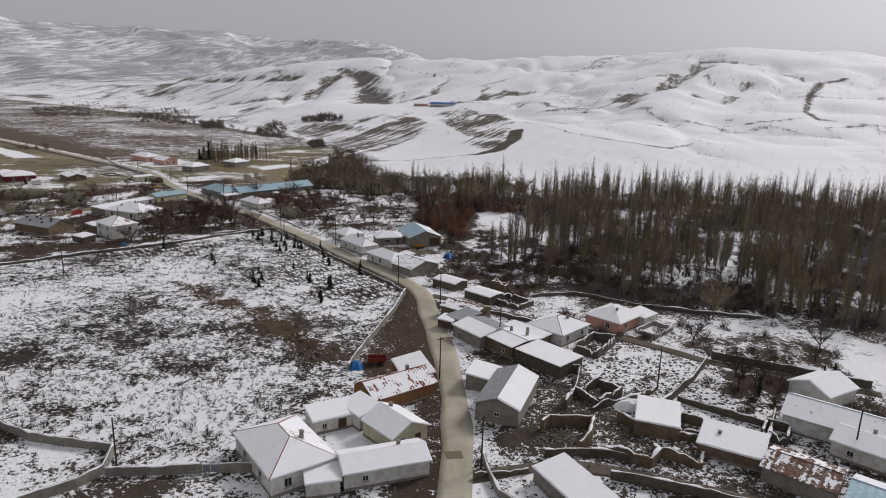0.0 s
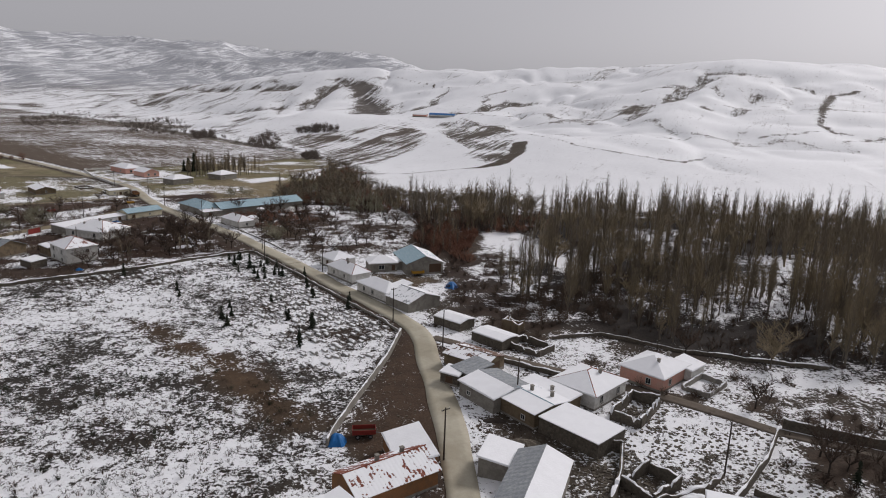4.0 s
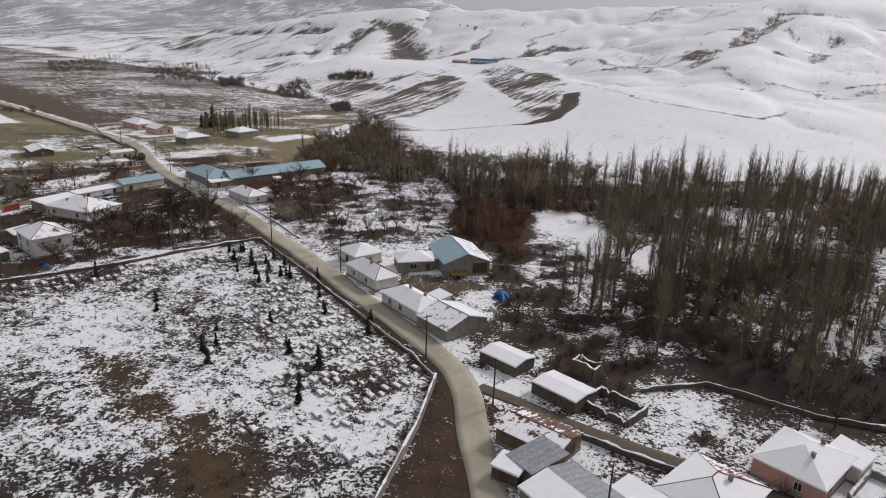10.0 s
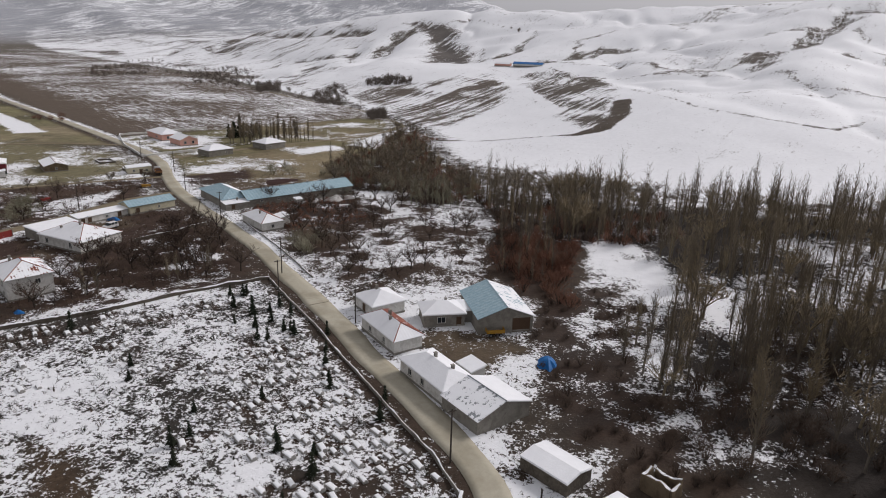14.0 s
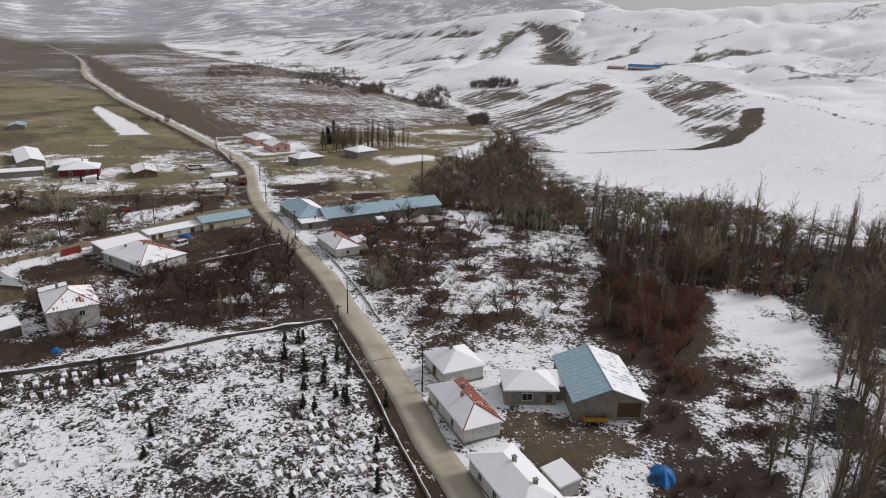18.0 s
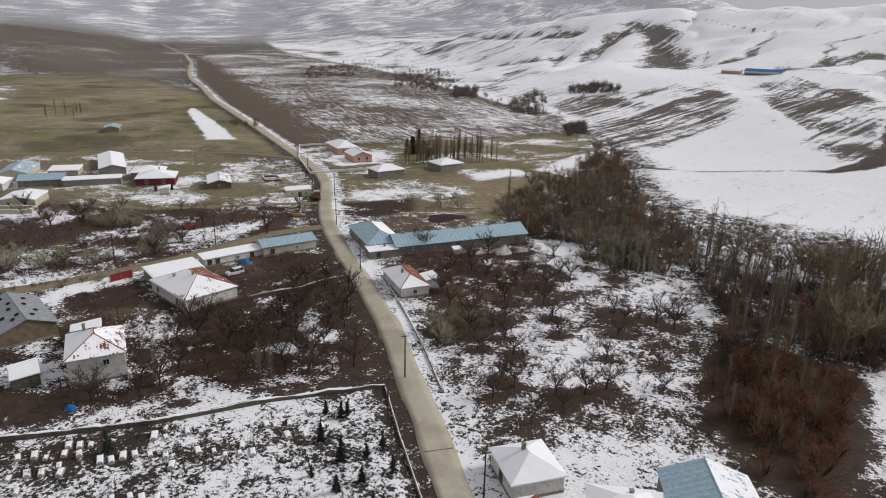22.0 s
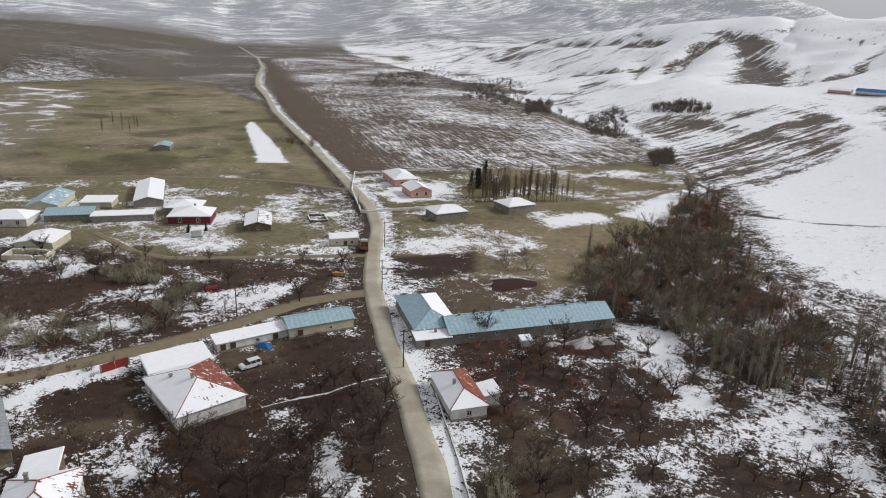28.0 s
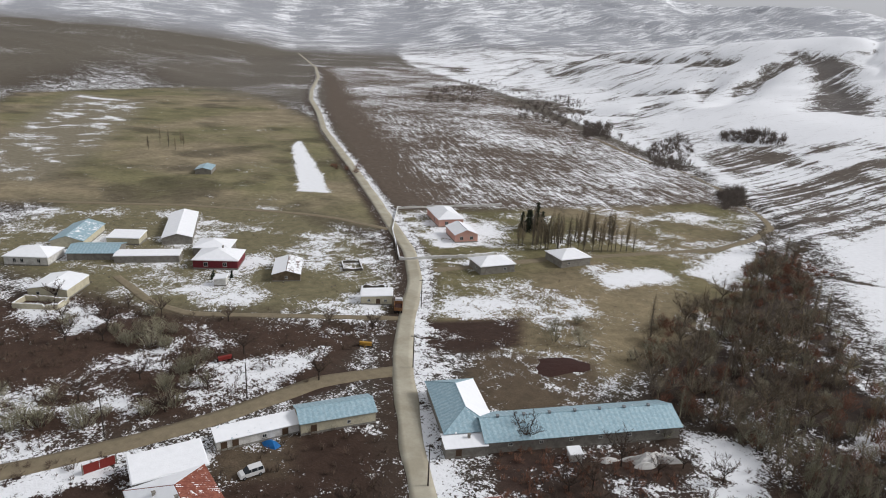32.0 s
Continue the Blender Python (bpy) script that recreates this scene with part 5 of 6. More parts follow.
garden_wall("wall_yard_west", "pale yard wall leaning from the cemetery corner", [(-48, 89.8), (-46.6, 84), (-48.5, 80.5), (-56, 74)], 1.5, M_CONC)
garden_wall("wall_front", "grey block wall with a gateway gap", [(-46, 83.4), (-33, 84.8)], 1.4, M_CONC)
garden_wall("wall_front_east", "short block wall joining the white house", [(-30.4, 85.2), (-25.4, 85.6)], 1.4, M_CONC)
garden_wall("wall_lane_north", "dark garden wall along the side lane", [(57.5, 133), (70, 127.5), (84, 121)], 1.8, M_STONE)
garden_wall("wall_garden", "old garden wall running up from the lane", [(55.5, 130.5), (50, 122), (43.5, 114), (40, 110)], 1.5, M_STONE)
garden_wall("wall_garden_east", "snowy wall dividing two gardens", [(44, 113), (52, 106.5), (57, 104)], 1.2, M_STONE)
garden_wall("wall_lane_south", "stone wall beside the southern lane", [(26, 87.4), (40, 83), (50, 78)], 1.5, M_STONE)
garden_wall("wall_lane_south_upper", "broken stone wall above the lane", [(17, 92.5), (26, 93.5), (33, 91)], 1.2, M_STONE)
garden_wall("wall_ruin_barn", "tumbled field-stone wall behind the barn", [(23.7, 125.1), (27.8, 122.6), (26.0, 115.9), (22.7, 108.0)], 1.5, M_STONE, 0.3, True, "wall", 0.5, 0.34)
garden_wall("wall_pen", "thick mud wall of a roofless pen", [(17.5, 99.8), (18.9, 101.9), (26.6, 102.6), (24.8, 97.1), (22.8, 94.6)], 1.9, M_MUD, 0.34, True, "wall", 0.5, 0.22)
garden_wall("wall_byre_south", "broken mud wall of a fallen byre", [(26.7, 94.2), (32.7, 90.6), (34.6, 93.0)], 1.5, M_MUD, 0.32, True, "wall", 0.5, 0.3)
garden_wall("wall_byre_north", "long mud wall before the flat-roofed house", [(31.0, 104.4), (33.6, 102.3), (38.0, 99.7), (42.6, 98.4)], 1.6, M_MUD, 0.3, True, "wall", 0.5, 0.2)
garden_wall("wall_byre_east", "crumbled cross wall in the ruined yard", [(34.6, 95.4), (35.2, 93.5), (40.3, 90.8), (42.4, 95.5)], 1.4, M_MUD, 0.32, True, "wall", 0.5, 0.34)
garden_wall("wall_yard_east", "mud wall along a sunken yard", [(59.1, 107.7), (55.5, 101.5), (52.7, 96.6)], 1.5, M_MUD, 0.28, True, "wall", 0.5, 0.2)
garden_wall("wall_verge_south", "low stone wall above the southern lane", [(6.2, 85.8), (8.7, 86.8), (14.1, 88.0)], 0.9, M_STONE, 0.3, True, "wall", 0.5, 0.2)
garden_wall("wall_shed_north", "knee-high remains of a garden wall", [(27.5, 108.0), (31.5, 110.5), (37.0, 112.5), (41.0, 117.0)], 0.8, M_STONE, 0.3, True, "wall", 0.5, 0.3)
garden_wall("wall_roadside", "low wall curving round the roadside yard", [(7.5, 92), (8.2, 87), (9.5, 82), (14, 78)], 1.2, M_CONC)
garden_wall("wall_side_lane", "stone wall on the village side of the lane", [(10, 158.5), (20, 152.5), (30, 147.5)], 1.0, M_STONE)
garden_wall("wall_wood_edge", "snowy stone wall at the edge of the wood", [(24, 172), (36, 176), (50, 168), (80, 160)], 0.8, M_STONE)
garden_wall("wall_school_front", "white school wall beside the road", [(-226, 432), (-206, 405), (-181, 379.5)], 0.9, M_WHITE)
garden_wall("wall_school_side", "white school wall along the farm track", [(-181, 379.5), (-166, 397), (-160, 408)], 0.9, M_WHITE)
garden_wall("wall_school_back", "white school wall by the ploughed field", [(-226, 432), (-212, 452), (-196, 472)], 0.9, M_WHITE)
garden_wall("kerb_wall_east", "low white kerb wall along the village road", [(-55, 245), (-64, 256.5), (-74, 268.5), (-90, 286)], 0.3, M_CONC, 0.15)
garden_wall("wall_orchard", "snow-topped garden wall in the orchard", [(-112, 262), (-105, 274), (-100, 284)], 0.7, M_STONE)

# ---- trees ----
def spike(v, f, p, q, r):
    """A thin three-sided shoot from p to q."""
    d = np.array(q, float) - p
    u = np.cross(d, (0.3, 0.5, 0.81))
    u /= np.linalg.norm(u) + 1e-9
    w = np.cross(d / (np.linalg.norm(d) + 1e-9), u)
    b = len(v)
    for k in range(3):
        v.append(p + r * (math.cos(2.094 * k) * u + math.sin(2.094 * k) * w))
    v.append(np.array(q, float))
    f += [(b, b + 1, b + 3), (b + 1, b + 2, b + 3), (b + 2, b, b + 3)]


def limb(v, f, p, q, ra, rb, n=5):
    p, q = np.array(p, float), np.array(q, float)
    d = (q - p) / (np.linalg.norm(q - p) + 1e-9)
    u = np.cross(d, (0.3, 0.5, 0.81))
    u /= np.linalg.norm(u) + 1e-9
    w = np.cross(d, u)
    b = len(v)
    for c, r in ((p, ra), (q, rb)):
        for k in range(n):
            a = 6.2832 * k / n
            v.append(c + r * (math.cos(a) * u + math.sin(a) * w))
    for k in range(n):
        j = (k + 1) % n
        f += [(b + k, b + j, b + n + j), (b + k, b + n + j, b + n + k)]


def stem(v, f, pts, radii, n=4):
    """One tapered stem along a line of points."""
    b = len(v)
    for i, (p, r) in enumerate(zip(pts, radii)):
        for k in range(n):
            a = 6.2832 * k / n
            v.append(np.array((p[0] + r * math.cos(a), p[1] + r * math.sin(a), p[2])))
        if i:
            for k in range(n):
                j, c = (k + 1) % n, b + (i - 1) * n
                f += [(c + k, c + j, c + n + j), (c + k, c + n + j, c + n + k)]


def blade(v, f, p, q, r):
    """The finest twig: a sliver from p to q."""
    d = np.array(q, float) - p
    u = np.cross(d, (0.62, -0.7, 0.35))
    u *= r / (np.linalg.norm(u) + 1e-9)
    b = len(v)
    v += [p + u, p - u, np.array(q, float)]
    f.append((b, b + 1, b + 2))


def poplar(rng, h, shoots, spread, fine=7):
    """Trunk and feathery crown of a bare upright poplar with two or three leaders."""
    tv, tf, cv, cf = [], [], [], []
    n = 5
    leaders = []
    for j in range(rng.choice((2, 3, 3))):
        a, out = rng.uniform(0, 6.2832), (0.0, 0.55, 0.8)[j]
        top = h * (0.97, 0.88, 0.78)[j]
        pts = [np.array((0.25 * out * math.cos(a), 0.25 * out * math.sin(a), -0.3))]
        for i in range(1, n + 1):
            k = out * min(1.0, i / 2.5)
            pts.append(np.array((k * math.cos(a) + rng.uniform(-0.1, 0.1) * i / 2, k * math.sin(a) + rng.uniform(-0.1, 0.1) * i / 2, top * i / n)))
        r = (0.17, 0.12, 0.10)[j]
        stem(tv, tf, pts, [r * (1 - i / n) + 0.015 for i in range(n + 1)])
        leaders.append((pts, top))
    for _ in range(shoots):
        pts, top = leaders[rng.randrange(len(leaders))]
        t = 1 - 0.82 * rng.random() ** 0.8
        i = min(int(t * n), n - 1)
        base = pts[i] + (pts[i + 1] - pts[i]) * (t * n - i)
        ln = h * rng.uniform(0.10, 0.22) * (1.2 - 0.75 * t)
        a = rng.uniform(0, 6.2832)
        out = ln * rng.uniform(0.15, 0.55) * spread
        tip = base + (out * math.cos(a), out * math.sin(a), ln)
        spike(cv, cf, base, tip, 0.026)
        for _ in range(fine):
            m = base + (tip - base) * rng.uniform(0.1, 0.95)
            k = ln * rng.uniform(0.25, 0.6)
            b = a + rng.uniform(-1.8, 1.8)
            lean = rng.uniform(0.2, 0.55)
            blade(cv, cf, m, m + np.array((k * lean * math.cos(b), k * lean * math.sin(b), k)), 0.02)
    return (tv, tf), (cv, cf)


def spreading(rng, h, width, twigs):
    """Trunk with limbs, and a crown of twigs, of a bare fruit tree."""
    tv, tf, cv, cf = [], [], [], []
    fork = np.array((rng.uniform(-0.2, 0.2), rng.uniform(-0.2, 0.2), h * 0.28))
    limb(tv, tf, (0, 0, -0.3), fork, 0.16, 0.11, 6)
    for i in range(6):
        a = 6.2832 * i / 6 + rng.uniform(-0.4, 0.4)
        r = width * rng.uniform(0.25, 0.5)
        mid = fork + (r * 0.55 * math.cos(a), r * 0.55 * math.sin(a), h * rng.uniform(0.18, 0.32))
        end = mid + (r * 0.6 * math.cos(a), r * 0.6 * math.sin(a), h * rng.uniform(0.12, 0.3))
        limb(tv, tf, fork, mid, 0.08, 0.05, 4)
        limb(tv, tf, mid, end, 0.05, 0.015, 4)
        for _ in range(twigs // 6):
            t = rng.uniform(0, 1)
            p = mid + (end - mid) * t if rng.random() < 0.7 else fork + (mid - fork) * rng.uniform(0.4, 1)
            b = rng.uniform(0, 6.2832)
            el = rng.uniform(0.1, 1.4)
            k = h * rng.uniform(0.12, 0.32)
            q = p + k * np.array((math.cos(b) * math.cos(el), math.sin(b) * math.cos(el), math.sin(el)))
            spike(cv, cf, p, q, 0.035)
            for _ in range(5):
                m = p + (q - p) * rng.uniform(0.3, 0.8)
                b2 = b + rng.uniform(-1.2, 1.2)
                blade(cv, cf, m, m + 0.5 * k * np.array((math.cos(b2) * 0.6, math.sin(b2) * 0.6, rng.uniform(0.2, 0.9))), 0.026)
    return (tv, tf), (cv, cf)


def shrub(rng, h, width, stems):
    """A many-stemmed bush: short stock and a brush of shoots."""
    tv, tf, cv, cf = [], [], [], []
    for _ in range(5):
        a = rng.uniform(0, 6.2832)
        limb(tv, tf, (0.1 * math.cos(a), 0.1 * math.sin(a), -0.2), (width * 0.2 * math.cos(a), width * 0.2 * math.sin(a), h * 0.45), 0.07, 0.03, 4)
    for _ in range(stems):
        a, r = rng.uniform(0, 6.2832), width / 2 * math.sqrt(rng.random())
        p = np.array((r * 0.45 * math.cos(a), r * 0.45 * math.sin(a), h * rng.uniform(0.0, 0.35)))
        top = h * (1 - 0.55 * (2 * r / width) ** 2) * rng.uniform(0.7, 1.1)
        q = np.array((r * math.cos(a) + rng.uniform(-0.2, 0.2), r * math.sin(a) + rng.uniform(-0.2, 0.2), max(top, p[2] + 0.3)))
        spike(cv, cf, p, q, 0.026)
        for _ in range(6):
            m = p + (q - p) * rng.uniform(0.35, 0.9)
            b = rng.uniform(0, 6.2832)
            k = h * rng.uniform(0.12, 0.3)
            blade(cv, cf, m, m + k * np.array((0.7 * math.cos(b), 0.7 * math.sin(b), rng.uniform(0.3, 0.8))), 0.022)
    return (tv, tf), (cv, cf)


def fir(rng, h, width):
    tv, tf, cv, cf = [], [], [], []
    limb(tv, tf, (0, 0, -0.2), (0, 0, h * 0.95), 0.10, 0.02, 5)
    for i in range(120):
        t = rng.uniform(0.05, 0.98)
        a = rng.uniform(0, 6.2832)
        r = width / 2 * (1 - t) * rng.uniform(0.6, 1.1) + 0.08
        p = np.array((0, 0, h * t))
        q = np.array((r * math.cos(a), r * math.sin(a), h * t - r * 0.25 + rng.uniform(-0.1, 0.15)))
        spike(cv, cf, p, q, 0.11)
        spike(cv, cf, p + (q - p) * 0.5, q + np.array((rng.uniform(-0.25, 0.25), rng.uniform(-0.25, 0.25), -0.12)), 0.08)
    return (tv, tf), (cv, cf)


def tree_thing(name, label, parts, bark, twig, category="tree", group=""):
    """One tree of the kind, to be copied."""
    (tv, tf), (cv, cf) = parts
    top = tagged(new(name), label, category, group)
    pydata("trunk", [tuple(q) for q in tv], tf, bark, top)
    pydata("crown", [tuple(q) for q in cv], cf, twig, top)
    return top


def joined(name, label, kinds, places, material, category, rng):
    """Very many of a kind in one mesh."""
    av, af, b = [], [], 0
    for x, y, z, s in places:
        (tv, tf), (cv, cf) = kinds[rng.randrange(len(kinds))]
        v = np.concatenate([np.array(tv), np.array(cv)])
        f = np.concatenate([np.array(tf), np.array(cf) + len(tv)])
        a = rng.uniform(0, 6.2832)
        c, n = math.cos(a) * s, math.sin(a) * s
        w = np.column_stack([v[:, 0] * c - v[:, 1] * n + x, v[:, 0] * n + v[:, 1] * c + y, v[:, 2] * s * rng.uniform(0.85, 1.12) + z])
        av.append(w)
        af.append(f + b)
        b += len(v)
    v, f = np.concatenate(av), np.concatenate(af)
    me = bpy.data.meshes.new(name)
    me.vertices.add(len(v))
    me.vertices.foreach_set("co", v.ravel())
    me.loops.add(f.size)
    me.loops.foreach_set("vertex_index", f.ravel())
    me.polygons.add(len(f))
    me.polygons.foreach_set("loop_start", np.arange(0, f.size, 3))
    me.polygons.foreach_set("loop_total", np.full(len(f), 3))
    me.update(calc_edges=True)
    me.materials.append(material)
    return tagged(new(name, me), label, category, "", "stuff")


def plant(kinds, places, rng, lo=0.8, hi=1.2):
    for i, (x, y, z) in enumerate(places):
        k = kinds[rng.randrange(len(kinds))]
        s = rng.uniform(lo, hi)
        m = pose(x, y, z, 0, 0, rng.uniform(0, 360)) @ Matrix.Scale(s, 4)
        ob = copy_thing(k, m)
        ob.scale = (s, s, s * rng.uniform(0.9, 1.1))


def retire(kinds):
    """Take the pattern trees out of the scene once copied."""
    for k in kinds:
        for o in (*k.children_recursive, k):
            bpy.data.objects.remove(o)


rng = random.Random(5)
POPLARS = [poplar(rng, h, 150, sp, 8) for h, sp in ((16, 1.5), (14.5, 1.8), (17.5, 1.4), (13, 2.1))]
LITE = [poplar(rng, h, 85, sp, 6) for h, sp in ((16, 1.6), (14.5, 1.9), (17, 1.5), (12, 2.2))]
FRUIT = [spreading(rng, h, w, 138) for h, w in ((5.2, 5.5), (4.2, 5.0), (6.0, 6.0))]
BUSH = [shrub(rng, h, w, 44) for h, w in ((2.4, 3.4), (1.8, 2.6), (3.2, 4.2))]
SMALLBUSH = [shrub(rng, h, w, 16) for h, w in ((1.6, 2.4), (1.2, 2.0), (2.2, 2.8))]
WEED = [shrub(rng, h, w, 7) for h, w in ((1.6, 2.4), (1.2, 2.2), (2.0, 2.6))]
FIRS = [fir(rng, h, w) for h, w in ((3.0, 1.7), (2.2, 1.4))]

near_wood = [(12, 222), (28, 184), (60, 165), (110, 152), (120, 200), (70, 262), (34, 264), (26, 238)]
kinds = [tree_thing("poplar", "tall bare poplar with upright brown twigs", p, M_BARK, M_POPLAR, "tree", "poplars of the wood") for p in POPLARS]
plant(kinds, scatter(rng, near_wood, 220, 2.0, tuple(WOOD_SNOW[:2]), 13), rng, 0.65, 1.2)
row = [(x, y, zg(x, y)) for x, y in [(-158 + 0.9 * i + rng.uniform(-1, 1), 424 + 1.35 * i + rng.uniform(-2, 2)) for i in range(26)]]
plant(kinds, row, rng, 0.7, 0.95)
plant(kinds, grounded([(-152 + 1.5 * i + rng.uniform(-1, 1), 424 + 1.3 * i + rng.uniform(-2, 2)) for i in range(20)]), rng, 0.55, 0.85)
plant(kinds, grounded([(-436, 447), (-422, 444), (-427, 456), (-410, 441), (-421, 430), (-415, 450)]), rng, 0.5, 0.7)
plant(kinds, grounded([(-101.8, 225.5), (-98.7, 226.5), (-100, 224), (-86.2, 234.5), (-84.2, 235.2), (-78.9, 240.4)]), rng, 0.45, 0.6)
plant(kinds, scatter(rng, [(-30, 330), (-12, 300), (0, 300), (-10, 330)], 16, 1.5), rng, 0.6, 0.8)
retire(kinds)
joined("poplar_wood", "dense bare poplar wood behind the village", LITE, [(*p, rng.uniform(0.85, 1.28)) for p in scatter(rng, WOOD, 700, 1.4, (CLEARING, near_wood, *WOOD_SNOW[:2]), 17) + scatter(rng, [(40, 322), (110, 290), (300, 250), (330, 320), (95, 336)], 330, 1.4)], M_POPLAR, "wood", rng)
joined("wood_broad_trees", "grey-brown bare broad trees among the poplars", FRUIT, [(*p, rng.uniform(1.3, 2.3)) for p in scatter(rng, WOOD, 120, 3.0, (CLEARING, *WOOD_SNOW)) + scatter(rng, [(30, 300), (110, 280), (300, 250), (330, 320), (95, 336)], 80, 2.5)], M_POPLAR, "trees", rng)
joined("wood_edge_poplars", "thin bare poplars at the wood's edge", LITE, [(*p, rng.uniform(0.45, 0.8)) for p in scatter(rng, WOOD_WEST, 90, 1.8)], M_POPLAR, "trees", rng)
joined("wood_edge_thicket", "dark thicket at the wood's edge", BUSH, [(*p, rng.uniform(0.8, 1.6)) for p in scatter(rng, WOOD_WEST, 130, 1.5)], M_DARKTWIG, "thicket", rng)
joined("wood_edge_russet", "russet thicket at the wood's edge", BUSH, [(*p, rng.uniform(0.9, 1.8)) for p in scatter(rng, WOOD_WEST, 70, 1.5)], M_REDTWIG, "thicket", rng)
joined("cemetery_scrub", "dark weeds and small bushes between graves", WEED, [(*p, rng.uniform(0.25, 0.65)) for p in scatter(rng, CEMETERY, 1500) + scatter(rng, [(-45, 88), (-28, 90), (-18, 122), (-30, 140), (-100, 120), (-69, 97)], 1100)], M_DARKTWIG, "scrub", rng)
joined("garden_weeds", "dead weeds poking through the snow", WEED, [(*p, rng.uniform(0.2, 0.6)) for p in scatter(rng, [(8, 95), (10, 130), (2, 165), (50, 135), (90, 115), (80, 85), (30, 78)], 700)], M_DARKTWIG, "weeds", rng)
joined("wood_undergrowth", "dark leafless undergrowth below the poplars", SMALLBUSH, [(*p, rng.uniform(0.7, 1.6)) for p in scatter(rng, WOOD, 1200, 0, (CLEARING,)) + scatter(rng, [(30, 190), (60, 166), (110, 154), (150, 200), (70, 250)], 500)], M_DARKTWIG, "undergrowth", rng)
joined("wood_brake", "dense dark brake at the foot of the poplars", BUSH, [(*p, rng.uniform(0.8, 1.7)) for p in scatter(rng, DARK_BRAKE, 75, 1.6)], M_DARKTWIG, "thicket", rng)
joined("cemetery_bushes", "dark low bushes among the graves", SMALLBUSH, [(*p, rng.uniform(0.4, 0.85)) for p in scatter(rng, [(-45, 88), (-26, 92), (-20, 122), (-30, 150), (-110, 150), (-100, 112), (-69, 97)], 230) + scatter(rng, GRAVE_YARD, 110)], M_FIR, "bushes", rng)
joined("orchard_brambles", "dense red-brown brambles below the byre", SMALLBUSH, [(*p, rng.uniform(0.45, 1.0)) for p in scatter(rng, BRAMBLE_PLOT, 330)], M_REDTWIG, "brambles", rng)
joined("stream_thicket", "russet thicket along the stream", BUSH, [(*p, rng.uniform(0.8, 1.7)) for p in scatter(rng, BELT, 170, 1.3) + scatter(rng, [(-62, 440), (-58, 475), (-80, 490), (-84, 440), (-74, 425)], 45, 1.5)], M_REDTWIG, "thicket", rng)
joined("stream_scrub", "grey-brown scrub along the stream", BUSH, [(*p, rng.uniform(0.8, 1.5)) for p in scatter(rng, BELT, 60, 1.8)], M_DARKTWIG, "scrub", rng)
joined("stream_poplars", "slender bare poplars along the stream", LITE, [(*p, rng.uniform(0.4, 0.75)) for p in scatter(rng, BELT, 120, 1.6)], M_POPLAR, "trees", rng)
joined("stream_trees", "tall grey bare trees beside the stream", FRUIT, [(*p, rng.uniform(1.2, 2.0)) for p in scatter(rng, BELT, 55, 3.0) + scatter(rng, [(-12, 334), (40, 330), (40, 352), (-16, 362), (-26, 356)], 34, 3.0)], M_POPLAR, "trees", rng)
joined("stream_saplings", "pale slender poplar saplings by the stream", LITE, [(*p, rng.uniform(0.35, 0.62)) for p in grounded([(-45, 322), (-43, 321), (-38, 324), (-37, 326), (-36, 330), (-49, 325), (-35, 321), (-72, 342), (-41, 318), (-40, 327), (-44, 330), (-33, 316), (-47, 334)]) + scatter(rng, [(-30, 318), (-52, 338), (-60, 345), (-54, 350), (-36, 336), (-26, 322)], 40, 1.2)], M_WILLOW, "trees", rng)
joined("stream_brush", "grey-brown leafless brush along the stream", BUSH, [(*p, rng.uniform(0.8, 1.9)) for p in scatter(rng, BELT, 80, 1.8)], M_POPLAR, "brush", rng)
joined("meadow_weeds", "dry weeds and low thorn on the meadow", WEED, [(*p, rng.uniform(0.25, 0.6)) for p in scatter(rng, GRASS_NW, 260) + scatter(rng, HAMLET, 220) + scatter(rng, PASTURE, 90)], M_DARKTWIG, "weeds", rng)
joined("stream_willows", "pale leafless willows along the stream", BUSH, [(*p, rng.uniform(0.9, 1.8)) for p in scatter(rng, BELT, 85, 1.8)], M_WILLOW, "willows", rng)
joined("orchard_scrub", "low dark brambles in the orchards", SMALLBUSH, [(*p, rng.uniform(0.5, 1.1)) for p in scatter(rng, ORCHARD_W, 480) + scatter(rng, ORCHARD_N, 330) + scatter(rng, SCRUB_W, 480)], M_DARKTWIG, "scrub", rng)
kinds = [tree_thing("fruit_tree", "bare dark fruit tree standing in the orchard", p, M_DARKBARK, M_DARKTWIG, "tree", "orchard trees") for p in FRUIT]
plant(kinds, FRUIT_N + FRUIT_W + FRUIT_S, rng, 0.75, 1.35)
plant(kinds, FRUIT_LONE, rng, 0.9, 1.3)
retire(kinds)
kinds = [tree_thing("thicket_bush", "dark bare bush behind the village gardens", p, M_DARKBARK, M_DARKTWIG, "bush", "garden bushes") for p in BUSH]
plant(kinds, THICKETS + GARDEN, rng, 0.65, 1.2)
retire(kinds)
kinds = [tree_thing("russet_bush", "russet bare bush at the wood's edge", p, M_DARKBARK, M_REDTWIG, "bush", "russet bushes") for p in BUSH]
plant(kinds, RUSSET, rng, 1.3, 2.4)
plant(kinds, grounded([(-312, 477), (-306, 474), (-300, 476), (-296, 481), (-291, 474)]), rng, 1.3, 1.8)
retire(kinds)
kinds = [tree_thing("willow_bush", "rounded grey-green willow bush", p, M_BARK, M_WILLOW, "bush", "willow bushes") for p in BUSH]
plant(kinds, WILLOW, rng, 1.2, 2.0)
